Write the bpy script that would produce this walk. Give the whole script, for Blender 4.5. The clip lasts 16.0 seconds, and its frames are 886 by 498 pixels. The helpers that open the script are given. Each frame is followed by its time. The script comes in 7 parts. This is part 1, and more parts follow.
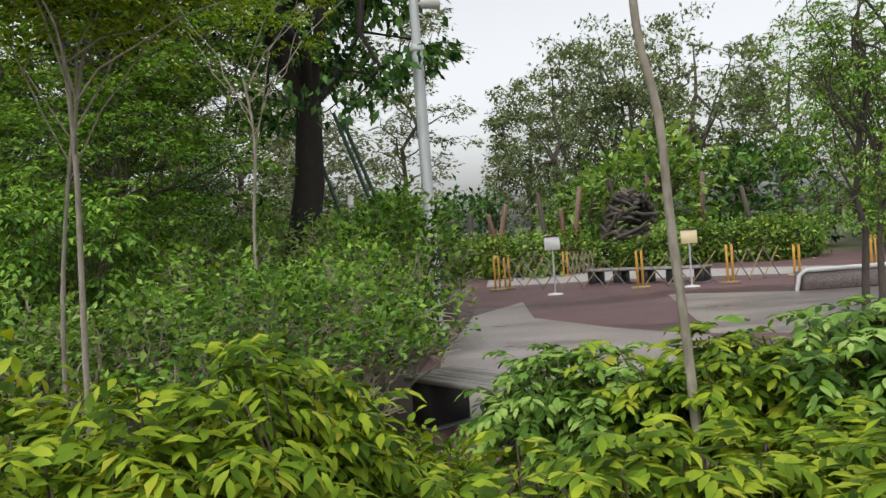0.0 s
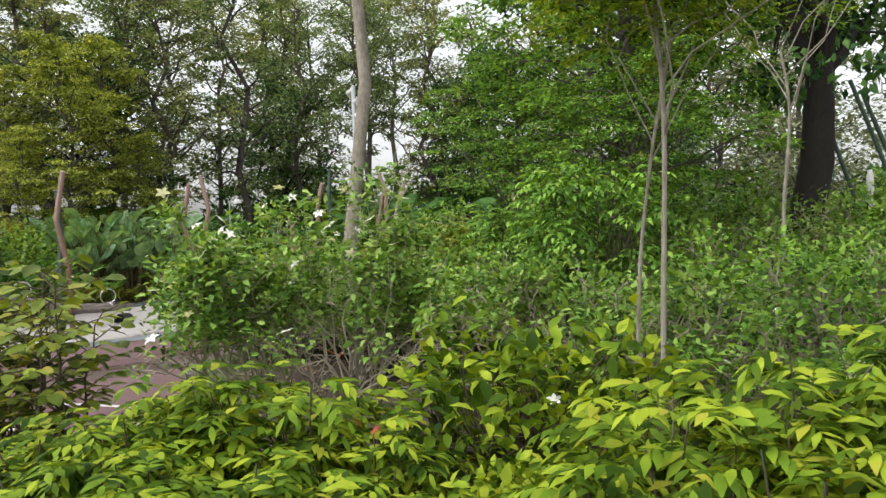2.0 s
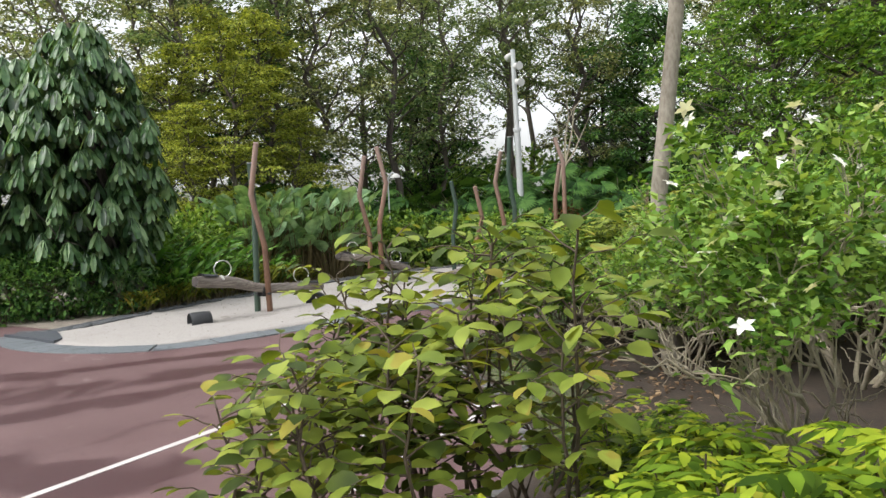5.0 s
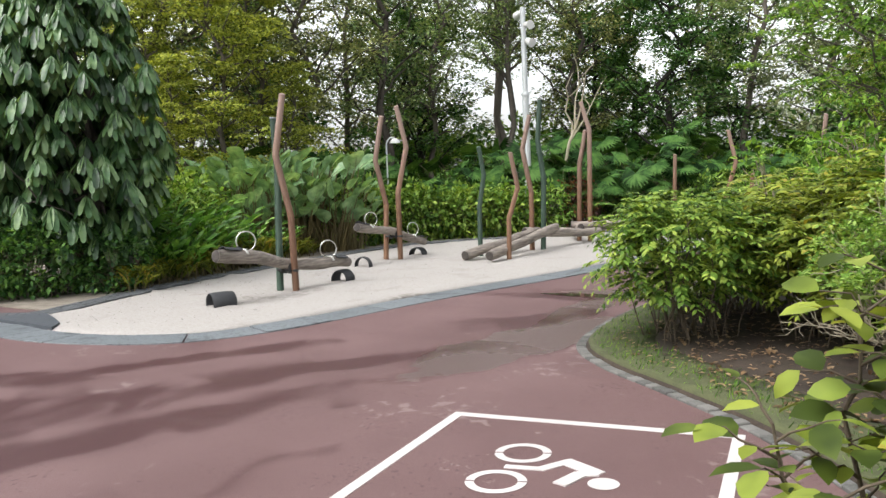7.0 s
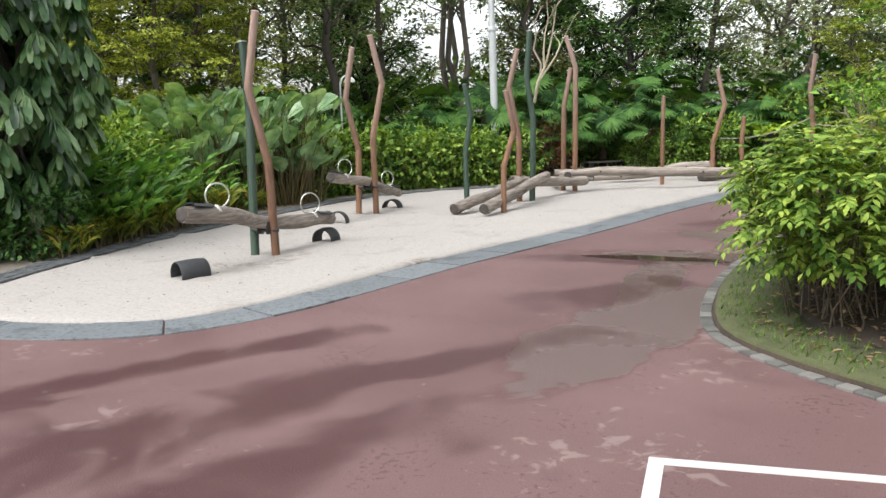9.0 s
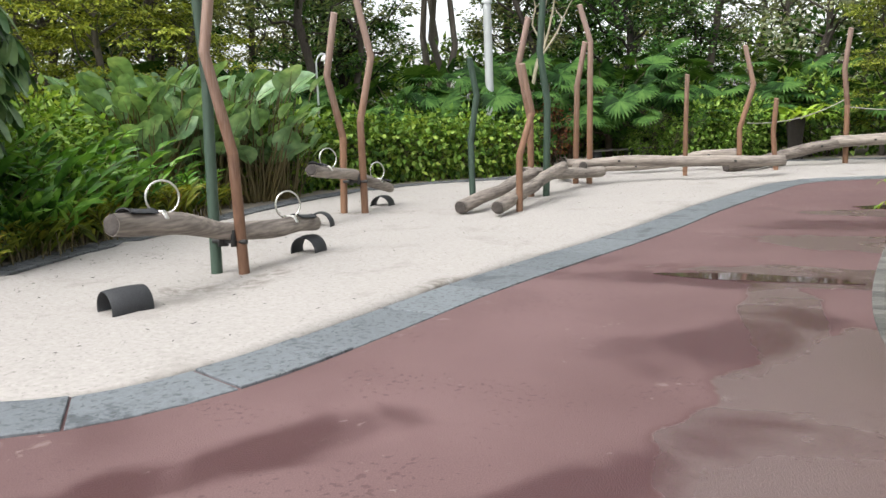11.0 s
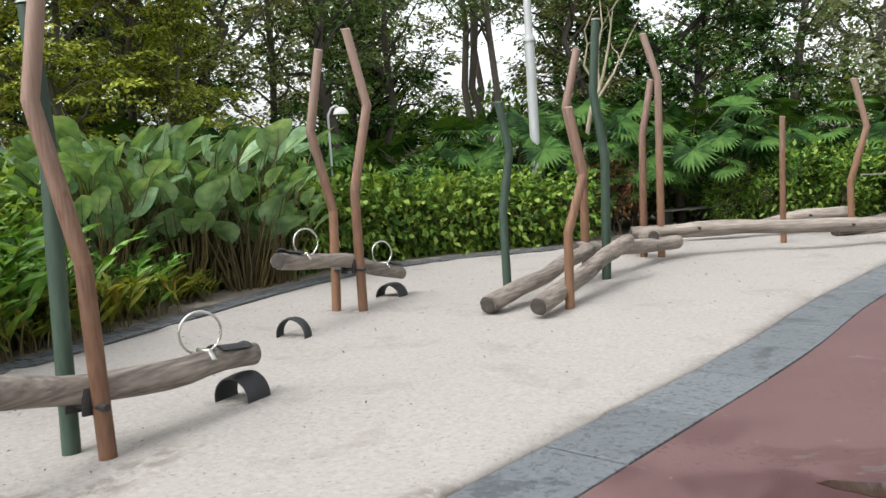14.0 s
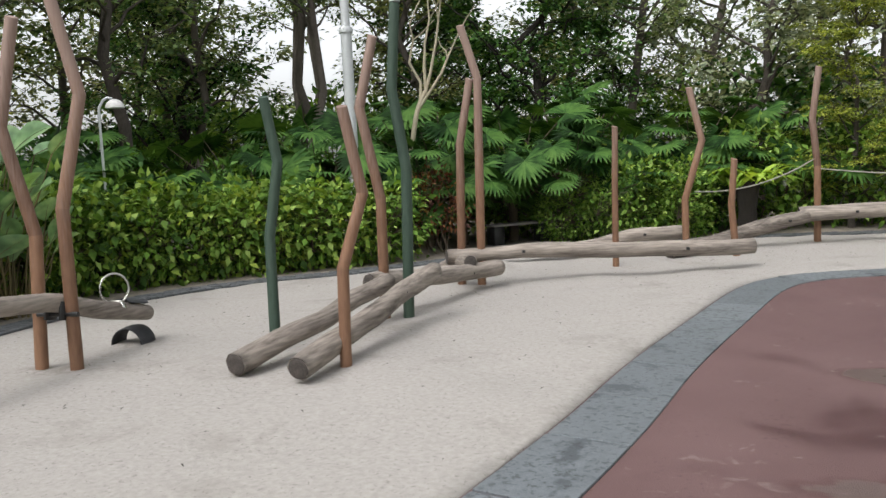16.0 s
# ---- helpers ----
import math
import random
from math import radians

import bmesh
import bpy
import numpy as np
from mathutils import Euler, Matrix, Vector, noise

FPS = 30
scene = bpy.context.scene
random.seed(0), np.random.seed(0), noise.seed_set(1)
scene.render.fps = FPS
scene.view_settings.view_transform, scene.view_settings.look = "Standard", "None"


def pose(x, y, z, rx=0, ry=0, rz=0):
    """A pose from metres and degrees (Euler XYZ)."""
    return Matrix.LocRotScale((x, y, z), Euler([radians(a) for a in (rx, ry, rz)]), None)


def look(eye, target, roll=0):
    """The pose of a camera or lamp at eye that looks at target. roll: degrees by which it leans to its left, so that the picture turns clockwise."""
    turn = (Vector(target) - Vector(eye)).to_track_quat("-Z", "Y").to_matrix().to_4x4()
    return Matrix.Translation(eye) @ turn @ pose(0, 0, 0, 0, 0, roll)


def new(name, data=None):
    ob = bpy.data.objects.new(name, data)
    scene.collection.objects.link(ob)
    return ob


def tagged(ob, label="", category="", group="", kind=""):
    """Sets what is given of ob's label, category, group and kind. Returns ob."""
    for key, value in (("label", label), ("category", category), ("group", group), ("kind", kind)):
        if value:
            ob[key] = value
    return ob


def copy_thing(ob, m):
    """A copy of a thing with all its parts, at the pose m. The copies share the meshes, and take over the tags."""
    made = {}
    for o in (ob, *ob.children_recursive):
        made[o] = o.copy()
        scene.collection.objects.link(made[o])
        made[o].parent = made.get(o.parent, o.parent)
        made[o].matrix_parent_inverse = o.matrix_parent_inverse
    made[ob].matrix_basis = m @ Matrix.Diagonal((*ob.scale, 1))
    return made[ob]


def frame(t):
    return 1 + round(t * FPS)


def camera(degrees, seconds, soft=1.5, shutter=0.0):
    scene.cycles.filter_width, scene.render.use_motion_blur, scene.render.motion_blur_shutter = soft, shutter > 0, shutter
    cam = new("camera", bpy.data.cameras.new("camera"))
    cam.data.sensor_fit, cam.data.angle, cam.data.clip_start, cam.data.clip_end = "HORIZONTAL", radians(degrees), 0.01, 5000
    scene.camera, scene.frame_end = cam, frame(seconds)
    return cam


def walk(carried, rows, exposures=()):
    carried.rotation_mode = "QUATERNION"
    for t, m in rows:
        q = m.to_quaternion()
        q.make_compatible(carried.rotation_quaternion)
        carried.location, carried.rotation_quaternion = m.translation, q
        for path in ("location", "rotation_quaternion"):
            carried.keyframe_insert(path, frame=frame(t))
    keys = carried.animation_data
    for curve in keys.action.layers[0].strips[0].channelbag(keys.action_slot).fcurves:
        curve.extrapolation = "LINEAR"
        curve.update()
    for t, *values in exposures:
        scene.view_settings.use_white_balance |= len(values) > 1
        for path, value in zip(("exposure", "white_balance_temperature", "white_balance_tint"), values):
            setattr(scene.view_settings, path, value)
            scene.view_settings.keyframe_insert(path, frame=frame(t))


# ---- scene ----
cam = camera(57.9, 16.0)
PATH = [
    (0, (-0.196, 0.988, 1.585), (-0.336, 2.983, 1.539), -4.3),
    (0.5, (-0.316, 0.96, 1.587), (-0.707, 2.92, 1.539), -4.1),
    (1, (-0.444, 0.898, 1.614), (-1.088, 2.791, 1.566), -3.4),
    (1.5, (-0.56, 0.782, 1.638), (-1.478, 2.558, 1.593), -2.8),
    (1.6, (-0.591, 0.746, 1.648), (-1.562, 2.494, 1.6), -2.6),
    (2, (-0.747, 0.669, 1.637), (-1.919, 2.289, 1.591), -2.2),
    (2.5, (-0.976, 0.607, 1.6), (-2.362, 2.048, 1.558), -2.1),
    (3, (-1.241, 0.65, 1.591), (-2.755, 1.956, 1.55), -2.1),
    (3.5, (-1.579, 0.632, 1.564), (-3.122, 1.903, 1.518), -2.2),
    (4, (-2.039, 0.55, 1.569), (-3.535, 1.877, 1.506), -2.6),
    (4.2, (-2.265, 0.539, 1.559), (-3.74, 1.887, 1.487), -3.0),
    (6.3, (-4.916, 0.63, 1.584), (-6.143, 2.207, 1.49), -2.8),
    (6.5, (-5.147, 0.688, 1.579), (-6.377, 2.262, 1.475), -3.0),
    (7, (-5.777, 0.713, 1.581), (-7.036, 2.258, 1.417), -2.4),
    (7.5, (-6.33, 0.757, 1.509), (-7.55, 2.322, 1.261), -1.6),
    (8, (-6.92, 0.843, 1.526), (-8.081, 2.446, 1.238), -1.1),
    (8.5, (-7.488, 1.159, 1.535), (-8.604, 2.793, 1.244), -1.8),
    (10.8, (-9.58, 3.058, 1.455), (-10.603, 4.743, 1.117), -2.4),
    (11, (-9.717, 3.261, 1.438), (-10.737, 4.95, 1.111), -2.5),
    (11.5, (-10.122, 3.735, 1.439), (-11.14, 5.433, 1.156), -2.8),
    (12, (-10.349, 4.227, 1.506), (-11.463, 5.872, 1.277), -2.9),
    (12.5, (-10.539, 4.671, 1.544), (-11.758, 6.244, 1.342), -3.4),
    (13, (-10.713, 5.214, 1.562), (-11.995, 6.734, 1.353), -3.9),
    (13.5, (-10.834, 5.669, 1.548), (-12.08, 7.22, 1.344), -4.1),
    (14, (-10.988, 6.201, 1.553), (-12.134, 7.828, 1.361), -4.0),
    (14.5, (-11.047, 6.804, 1.566), (-12.098, 8.496, 1.388), -3.8),
    (15, (-11.115, 7.31, 1.557), (-12.086, 9.05, 1.384), -3.9),
    (15.5, (-11.183, 7.806, 1.603), (-12.075, 9.587, 1.421), -3.4),
    (16, (-11.257, 8.309, 1.618), (-12.1, 10.111, 1.41), -2.8),
]
walk(cam, [(t, look(eye, target, roll)) for t, eye, target, roll in PATH], exposures=[(0, -0.88), (0.5, -0.7), (1.5, -0.42), (3.5, -0.42), (6.5, -0.2), (8.5, -0.1), (11, -0.1), (11.5, -0.18), (12, -0.3), (13, -0.28), (14, -0.26), (15, -0.46), (16, -0.56)])

# ---- sky, sun, exposure ----
world = bpy.data.worlds.new("overcast_sky")
scene.world = world
world.use_nodes = True
wn, wl = world.node_tree.nodes, world.node_tree.links
wn.clear()
sky = wn.new("ShaderNodeTexSky")
sky.sky_type, sky.sun_disc = "NISHITA", False
sky.sun_elevation, sky.sun_rotation = radians(58), radians(200)
sky.air_density, sky.dust_density, sky.ozone_density = 1.0, 4.0, 1.0
grey = wn.new("ShaderNodeHueSaturation")
grey.inputs["Saturation"].default_value = 0.16
grey.inputs["Value"].default_value = 3.0
back = wn.new("ShaderNodeBackground")
back.inputs["Strength"].default_value = 0.15
wout = wn.new("ShaderNodeOutputWorld")
wl.new(sky.outputs[0], grey.inputs["Color"])
wl.new(grey.outputs[0], back.inputs["Color"])
wl.new(back.outputs[0], wout.inputs["Surface"])
sun = new("sun", bpy.data.lights.new("sun", "SUN"))
sun.data.energy, sun.data.angle, sun.data.color = 0.5, radians(30), (1.0, 0.97, 0.92)
# the sun stands in the south-south-west, behind thin cloud
az, el = radians(200), radians(58)
sun.matrix_world = look((0, 0, 30), (-math.sin(az) * math.cos(el), -math.cos(az) * math.cos(el), 30 - math.sin(el)))


# ---- materials ----
def nodes_of(name):
    m = bpy.data.materials.new(name)
    m.use_nodes = True
    nt = m.node_tree
    return m, nt.nodes, nt.links, nt.nodes["Principled BSDF"]


def ramp(n, stops):
    r = n.new("ShaderNodeValToRGB")
    while len(r.color_ramp.elements) < len(stops):
        r.color_ramp.elements.new(0.5)
    for e, (p, c) in zip(r.color_ramp.elements, stops):
        e.position, e.color = p, (*c, 1)
    return r


def surface(name, dark, light, scale=3.0, fine=60.0, rough=0.8, bump=0.3, metal=0.0, stretch=(1, 1, 1), per_object=0.0, rough_var=0.1, spread=0.22, spec=0.5, coord="Object", along=None):
    """A solid surface: two colours mixed by coarse and fine noise, with fine relief."""
    m, n, l, b = nodes_of(name)
    tc, mp = n.new("ShaderNodeTexCoord"), n.new("ShaderNodeMapping")
    mp.inputs["Scale"].default_value = stretch
    if along is not None:
        mp.vector_type = "TEXTURE"
        mp.inputs["Rotation"].default_value = (0, 0, along)
    l.new(tc.outputs[coord], mp.inputs["Vector"])
    big, small = n.new("ShaderNodeTexNoise"), n.new("ShaderNodeTexNoise")
    big.inputs["Scale"].default_value, big.inputs["Detail"].default_value = scale, 6
    small.inputs["Scale"].default_value, small.inputs["Detail"].default_value = fine, 4
    for q in (big, small):
        l.new(mp.outputs[0], q.inputs["Vector"])
    mix = n.new("ShaderNodeMath")
    mix.operation = "MULTIPLY_ADD"
    mix.inputs[1].default_value = 0.45
    l.new(small.outputs["Fac"], mix.inputs[0])
    half = n.new("ShaderNodeMath")
    half.operation = "MULTIPLY"
    half.inputs[1].default_value = 0.55
    l.new(big.outputs["Fac"], half.inputs[0])
    l.new(half.outputs[0], mix.inputs[2])
    value = mix
    if per_object:
        info, add, sub = n.new("ShaderNodeObjectInfo"), n.new("ShaderNodeMath"), n.new("ShaderNodeMath")
        sub.operation, add.operation = "SUBTRACT", "MULTIPLY_ADD"
        sub.inputs[1].default_value, add.inputs[1].default_value = 0.5, per_object
        l.new(info.outputs["Random"], sub.inputs[0])
        l.new(sub.outputs[0], add.inputs[0])
        l.new(mix.outputs[0], add.inputs[2])
        value = add
    r = ramp(n, [(0.5 - spread, dark), (0.5 + spread, light)])
    l.new(value.outputs[0], r.inputs[0])
    l.new(r.outputs[0], b.inputs["Base Color"])
    rr = n.new("ShaderNodeMapRange")
    rr.inputs["To Min"].default_value, rr.inputs["To Max"].default_value = max(0.03, rough - rough_var), min(1, rough + rough_var)
    l.new(big.outputs["Fac"], rr.inputs["Value"])
    l.new(rr.outputs[0], b.inputs["Roughness"])
    b.inputs["Metallic"].default_value = metal
    b.inputs["Specular IOR Level"].default_value = spec
    if bump:
        bp = n.new("ShaderNodeBump")
        bp.inputs["Strength"].default_value, bp.inputs["Distance"].default_value = bump, 0.01
        l.new(value.outputs[0], bp.inputs["Height"])
        l.new(bp.outputs[0], b.inputs["Normal"])
    return m


def leaf_material(name, dark, mid, light, rough=0.45, glow_through=0.25, odd=None, gloss=0.14):
    """Leaves: the colour varies leaf by leaf and plant by plant; light comes through the blades."""
    m, n, l, b = nodes_of(name)
    geo, info = n.new("ShaderNodeNewGeometry"), n.new("ShaderNodeObjectInfo")
    a = n.new("ShaderNodeMath")
    a.operation = "MULTIPLY_ADD"
    a.inputs[1].default_value = 0.2
    a.inputs[2].default_value = -0.2
    l.new(info.outputs["Random"], a.inputs[0])
    s = n.new("ShaderNodeMath")
    s.operation = "ADD"
    l.new(geo.outputs["Random Per Island"], s.inputs[0])
    l.new(a.outputs[0], s.inputs[1])
    tc, patch = n.new("ShaderNodeTexCoord"), n.new("ShaderNodeTexNoise")
    patch.inputs["Scale"].default_value, patch.inputs["Detail"].default_value = 4.5, 2
    l.new(tc.outputs["Object"], patch.inputs["Vector"])
    shift = n.new("ShaderNodeMath")
    shift.operation, shift.inputs[1].default_value, shift.inputs[2].default_value = "MULTIPLY_ADD", 1.3, -0.62
    l.new(patch.outputs["Fac"], shift.inputs[0])
    total = n.new("ShaderNodeMath")
    l.new(s.outputs[0], total.inputs[0])
    l.new(shift.outputs[0], total.inputs[1])
    stops = [(0.0, tuple(v * 0.6 for v in dark)), (0.48, mid), (0.88, light)]
    if odd:
        stops += [(0.965, light), (0.985, odd)]
    r = ramp(n, stops)
    l.new(total.outputs[0], r.inputs[0])
    nz = n.new("ShaderNodeTexNoise")
    nz.inputs["Scale"].default_value, nz.inputs["Detail"].default_value = 9.0, 3
    l.new(tc.outputs["Object"], nz.inputs["Vector"])
    mul = n.new("ShaderNodeMixRGB")
    mul.blend_type, mul.inputs[0].default_value = "OVERLAY", 0.35
    l.new(r.outputs[0], mul.inputs[1])
    l.new(nz.outputs["Fac"], mul.inputs[2])
    l.new(mul.outputs[0], b.inputs["Base Color"])
    b.inputs["Roughness"].default_value = rough
    b.inputs["Specular IOR Level"].default_value = gloss
    tr, mx = n.new("ShaderNodeBsdfTranslucent"), n.new("ShaderNodeMixShader")
    warm = n.new("ShaderNodeMixRGB")
    warm.blend_type, warm.inputs[0].default_value = "MULTIPLY", 1.0
    warm.inputs[2].default_value = (1.9, 1.7, 0.7, 1)
    l.new(mul.outputs[0], warm.inputs[1])
    l.new(warm.outputs[0], tr.inputs["Color"])
    mx.inputs[0].default_value = glow_through
    l.new(b.outputs[0], mx.inputs[1])
    l.new(tr.outputs[0], mx.inputs[2])
    l.new(mx.outputs[0], n["Material Output"].inputs["Surface"])
    return m


def stained(material, colour, scale, lo, hi, amount, spots=()):
    """Adds irregular blotches of a second colour, broken up by a finer noise, or only round given spots."""
    n, l = material.node_tree.nodes, material.node_tree.links
    b = n["Principled BSDF"]
    old = b.inputs["Base Color"].links[0].from_socket
    tc, big, small, add, band, mix = (n.new("ShaderNode" + k) for k in ("TexCoord", "TexNoise", "TexNoise", "Math", "MapRange", "MixRGB"))
    big.inputs["Scale"].default_value, big.inputs["Detail"].default_value, big.inputs["Distortion"].default_value = scale, 6, 0.5
    small.inputs["Scale"].default_value, small.inputs["Detail"].default_value = scale * 9, 4
    for q in (big, small):
        l.new(tc.outputs["Object"], q.inputs["Vector"])
    add.operation, add.inputs[1].default_value = "MULTIPLY_ADD", 0.3
    l.new(small.outputs["Fac"], add.inputs[0])
    l.new(big.outputs["Fac"], add.inputs[2])
    band.inputs["From Min"].default_value, band.inputs["From Max"].default_value, band.inputs["To Max"].default_value = lo + 0.15, hi + 0.15, amount
    l.new(add.outputs[0], band.inputs["Value"])
    fac = band.outputs[0]
    near = None
    for cx, cy, rx, ry, turn in spots:
        mp, ln, rim = n.new("ShaderNodeMapping"), n.new("ShaderNodeVectorMath"), n.new("ShaderNodeMapRange")
        mp.vector_type, ln.operation, rim.interpolation_type = "TEXTURE", "LENGTH", "SMOOTHSTEP"
        mp.inputs["Location"].default_value, mp.inputs["Rotation"].default_value, mp.inputs["Scale"].default_value = (cx, cy, 0), (0, 0, radians(turn)), (rx, ry, 1)
        rim.inputs["From Min"].default_value, rim.inputs["From Max"].default_value = 1.0, 0.2
        l.new(tc.outputs["Object"], mp.inputs["Vector"])
        l.new(mp.outputs[0], ln.inputs[0])
        l.new(ln.outputs["Value"], rim.inputs["Value"])
        if near is None:
            near = rim.outputs[0]
        else:
            more = n.new("ShaderNodeMath")
            more.operation = "MAXIMUM"
            l.new(near, more.inputs[0])
            l.new(rim.outputs[0], more.inputs[1])
            near = more.outputs[0]
    if near is not None:
        mul = n.new("ShaderNodeMath")
        mul.operation = "MULTIPLY"
        l.new(fac, mul.inputs[0])
        l.new(near, mul.inputs[1])
        fac = mul.outputs[0]
    mix.inputs[2].default_value = (*colour, 1)
    l.new(fac, mix.inputs[0])
    l.new(old, mix.inputs[1])
    l.new(mix.outputs[0], b.inputs["Base Color"])


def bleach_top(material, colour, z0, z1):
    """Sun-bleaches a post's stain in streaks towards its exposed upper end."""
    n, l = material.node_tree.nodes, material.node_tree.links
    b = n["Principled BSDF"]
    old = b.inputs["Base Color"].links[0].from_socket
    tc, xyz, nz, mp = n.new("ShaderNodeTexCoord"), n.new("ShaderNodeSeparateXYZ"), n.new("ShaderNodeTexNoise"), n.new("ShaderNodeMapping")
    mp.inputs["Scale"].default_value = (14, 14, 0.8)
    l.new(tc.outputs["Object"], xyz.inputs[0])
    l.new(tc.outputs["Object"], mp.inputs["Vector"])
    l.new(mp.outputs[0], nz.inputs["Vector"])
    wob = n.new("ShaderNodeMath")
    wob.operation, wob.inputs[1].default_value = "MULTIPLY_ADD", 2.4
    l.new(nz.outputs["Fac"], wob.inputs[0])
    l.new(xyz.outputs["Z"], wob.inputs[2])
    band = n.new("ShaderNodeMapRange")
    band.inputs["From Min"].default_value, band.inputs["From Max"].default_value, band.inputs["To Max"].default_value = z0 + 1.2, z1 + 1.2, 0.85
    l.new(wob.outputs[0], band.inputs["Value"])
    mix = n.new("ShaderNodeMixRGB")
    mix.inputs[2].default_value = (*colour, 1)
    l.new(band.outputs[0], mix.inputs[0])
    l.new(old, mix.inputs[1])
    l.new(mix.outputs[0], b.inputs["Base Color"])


def paving_material():
    """Maroon rubber paving with damp streaks, dried scum marks and fine grain."""
    m, n, l, b = nodes_of("maroon_rubber_paving")
    tc = n.new("ShaderNodeTexCoord")

    def noise_of(scale, detail=5, distort=0.0, source=None):
        q = n.new("ShaderNodeTexNoise")
        q.inputs["Scale"].default_value, q.inputs["Detail"].default_value, q.inputs["Distortion"].default_value = scale, detail, distort
        l.new(source or tc.outputs["Object"], q.inputs["Vector"])
        return q

    def calc(op, a, c=0.0, clamp=False):
        q = n.new("ShaderNodeMath")
        q.operation, q.use_clamp = op, clamp
        for i, v in enumerate((a, c)):
            if isinstance(v, (int, float)):
                q.inputs[i].default_value = v
            else:
                l.new(v, q.inputs[i])
        return q.outputs[0]

    def band(v, lo, hi):
        q = n.new("ShaderNodeMapRange")
        q.interpolation_type = "SMOOTHSTEP"
        q.inputs["From Min"].default_value, q.inputs["From Max"].default_value = lo, hi
        l.new(v, q.inputs["Value"])
        return q.outputs[0]

    edge = noise_of(1.3, 7, 0.9).outputs["Fac"]
    damp = None
    for cx, cy, rx, ry, turn in ((-11.55, 3.9, 1.5, 0.34, 78), (-11.0, 5.6, 1.2, 0.22, 62), (-10.75, 3.6, 1.1, 0.3, 80), (-12.5, 5.0, 1.5, 0.2, 66), (-10.6, 8.4, 0.9, 0.3, 75), (-13.3, 3.6, 0.8, 0.3, 40), (-9.3, 2.2, 1.5, 0.4, 30), (-11.2, 9.98, 1.2, 0.28, 6), (-10.3, 13.5, 0.9, 0.5, 10), (-13.5, 2.2, 1.6, 0.5, 30), (1.5, 12, 2.2, 0.9, 0), (0.8, 16.5, 2.4, 0.5, 10), (4, 17, 2, 0.6, -10)):
        mp = n.new("ShaderNodeMapping")
        mp.vector_type = "TEXTURE"
        mp.inputs["Location"].default_value, mp.inputs["Rotation"].default_value, mp.inputs["Scale"].default_value = (cx, cy, 0), (0, 0, radians(turn)), (rx, ry, 1)
        l.new(tc.outputs["Object"], mp.inputs["Vector"])
        ln = n.new("ShaderNodeVectorMath")
        ln.operation = "LENGTH"
        l.new(mp.outputs[0], ln.inputs[0])
        v = calc("SUBTRACT", 1.6, ln.outputs["Value"], True)
        damp = v if damp is None else calc("MAXIMUM", damp, v)
    wetness = band(calc("ADD", calc("MULTIPLY", damp, 0.42), calc("MULTIPLY", edge, 1.25)), 0.68, 1.04)
    pool = None
    for cx, cy, rx, ry, turn in ((-10.0, 7.2, 0.5, 1.6, -8), (-10.5, 9.0, 0.25, 1.0, 14), (-10.3, 10.35, 1.3, 0.4, 3), (-9.9, 12.2, 1.3, 0.5, 0), (-10.1, 14.6, 0.9, 0.35, 5), (-13.2, 2.3, 1.2, 0.4, 20), (0.6, 10.5, 0.9, 2.5, 0)):
        mp = n.new("ShaderNodeMapping")
        mp.vector_type = "TEXTURE"
        mp.inputs["Location"].default_value, mp.inputs["Rotation"].default_value, mp.inputs["Scale"].default_value = (cx, cy, 0), (0, 0, radians(turn)), (rx, ry, 1)
        l.new(tc.outputs["Object"], mp.inputs["Vector"])
        ln = n.new("ShaderNodeVectorMath")
        ln.operation = "LENGTH"
        l.new(mp.outputs[0], ln.inputs[0])
        v = calc("SUBTRACT", 1.7, ln.outputs["Value"], True)
        pool = v if pool is None else calc("MAXIMUM", pool, v)
    outline = calc("ADD", calc("MULTIPLY", pool, 0.6), noise_of(1.1, 7, 0.6).outputs["Fac"])
    film = band(outline, 0.86, 0.9)
    rim = calc("SUBTRACT", band(outline, 0.80, 0.86), film)
    grain = noise_of(110, 3).outputs["Fac"]
    coarse = noise_of(0.7, 6).outputs["Fac"]
    mottle = calc("ADD", calc("MULTIPLY", grain, 0.45), calc("MULTIPLY", coarse, 0.55))
    base = ramp(n, [(0.33, (0.100, 0.055, 0.054)), (0.67, (0.165, 0.101, 0.100))])
    l.new(mottle, base.inputs[0])
    scum = band(calc("MULTIPLY", noise_of(7.5, 6, 0.8).outputs["Fac"], noise_of(0.9, 3).outputs["Fac"]), 0.36, 0.45)

    def mixed(a, colour, fac):
        q = n.new("ShaderNodeMixRGB")
        l.new(fac, q.inputs[0])
        l.new(a, q.inputs[1])
        q.inputs[2].default_value = (*colour, 1)
        return q.outputs[0]

    c = mixed(base.outputs[0], (0.34, 0.28, 0.265), calc("MULTIPLY", scum, 0.35))
    c = mixed(c, (0.12, 0.088, 0.083), calc("MULTIPLY", film, 0.7))
    c = mixed(c, (0.09, 0.045, 0.043), calc("MULTIPLY", rim, 0.6))
    c = mixed(c, (0.064, 0.026, 0.028), calc("MULTIPLY", wetness, 0.9))
    pits = band(calc("ADD", noise_of(26, 4).outputs["Fac"], calc("MULTIPLY", noise_of(1.7, 4).outputs["Fac"], 0.5)), 0.88, 0.97)
    c = mixed(c, (0.062, 0.030, 0.031), calc("MULTIPLY", pits, 0.6))
    dust = band(calc("ADD", noise_of(19, 5, 0.6).outputs["Fac"], calc("MULTIPLY", noise_of(2.3, 4).outputs["Fac"], 0.7)), 1.06, 1.18)
    c = mixed(c, (0.30, 0.245, 0.235), calc("MULTIPLY", dust, 0.5))
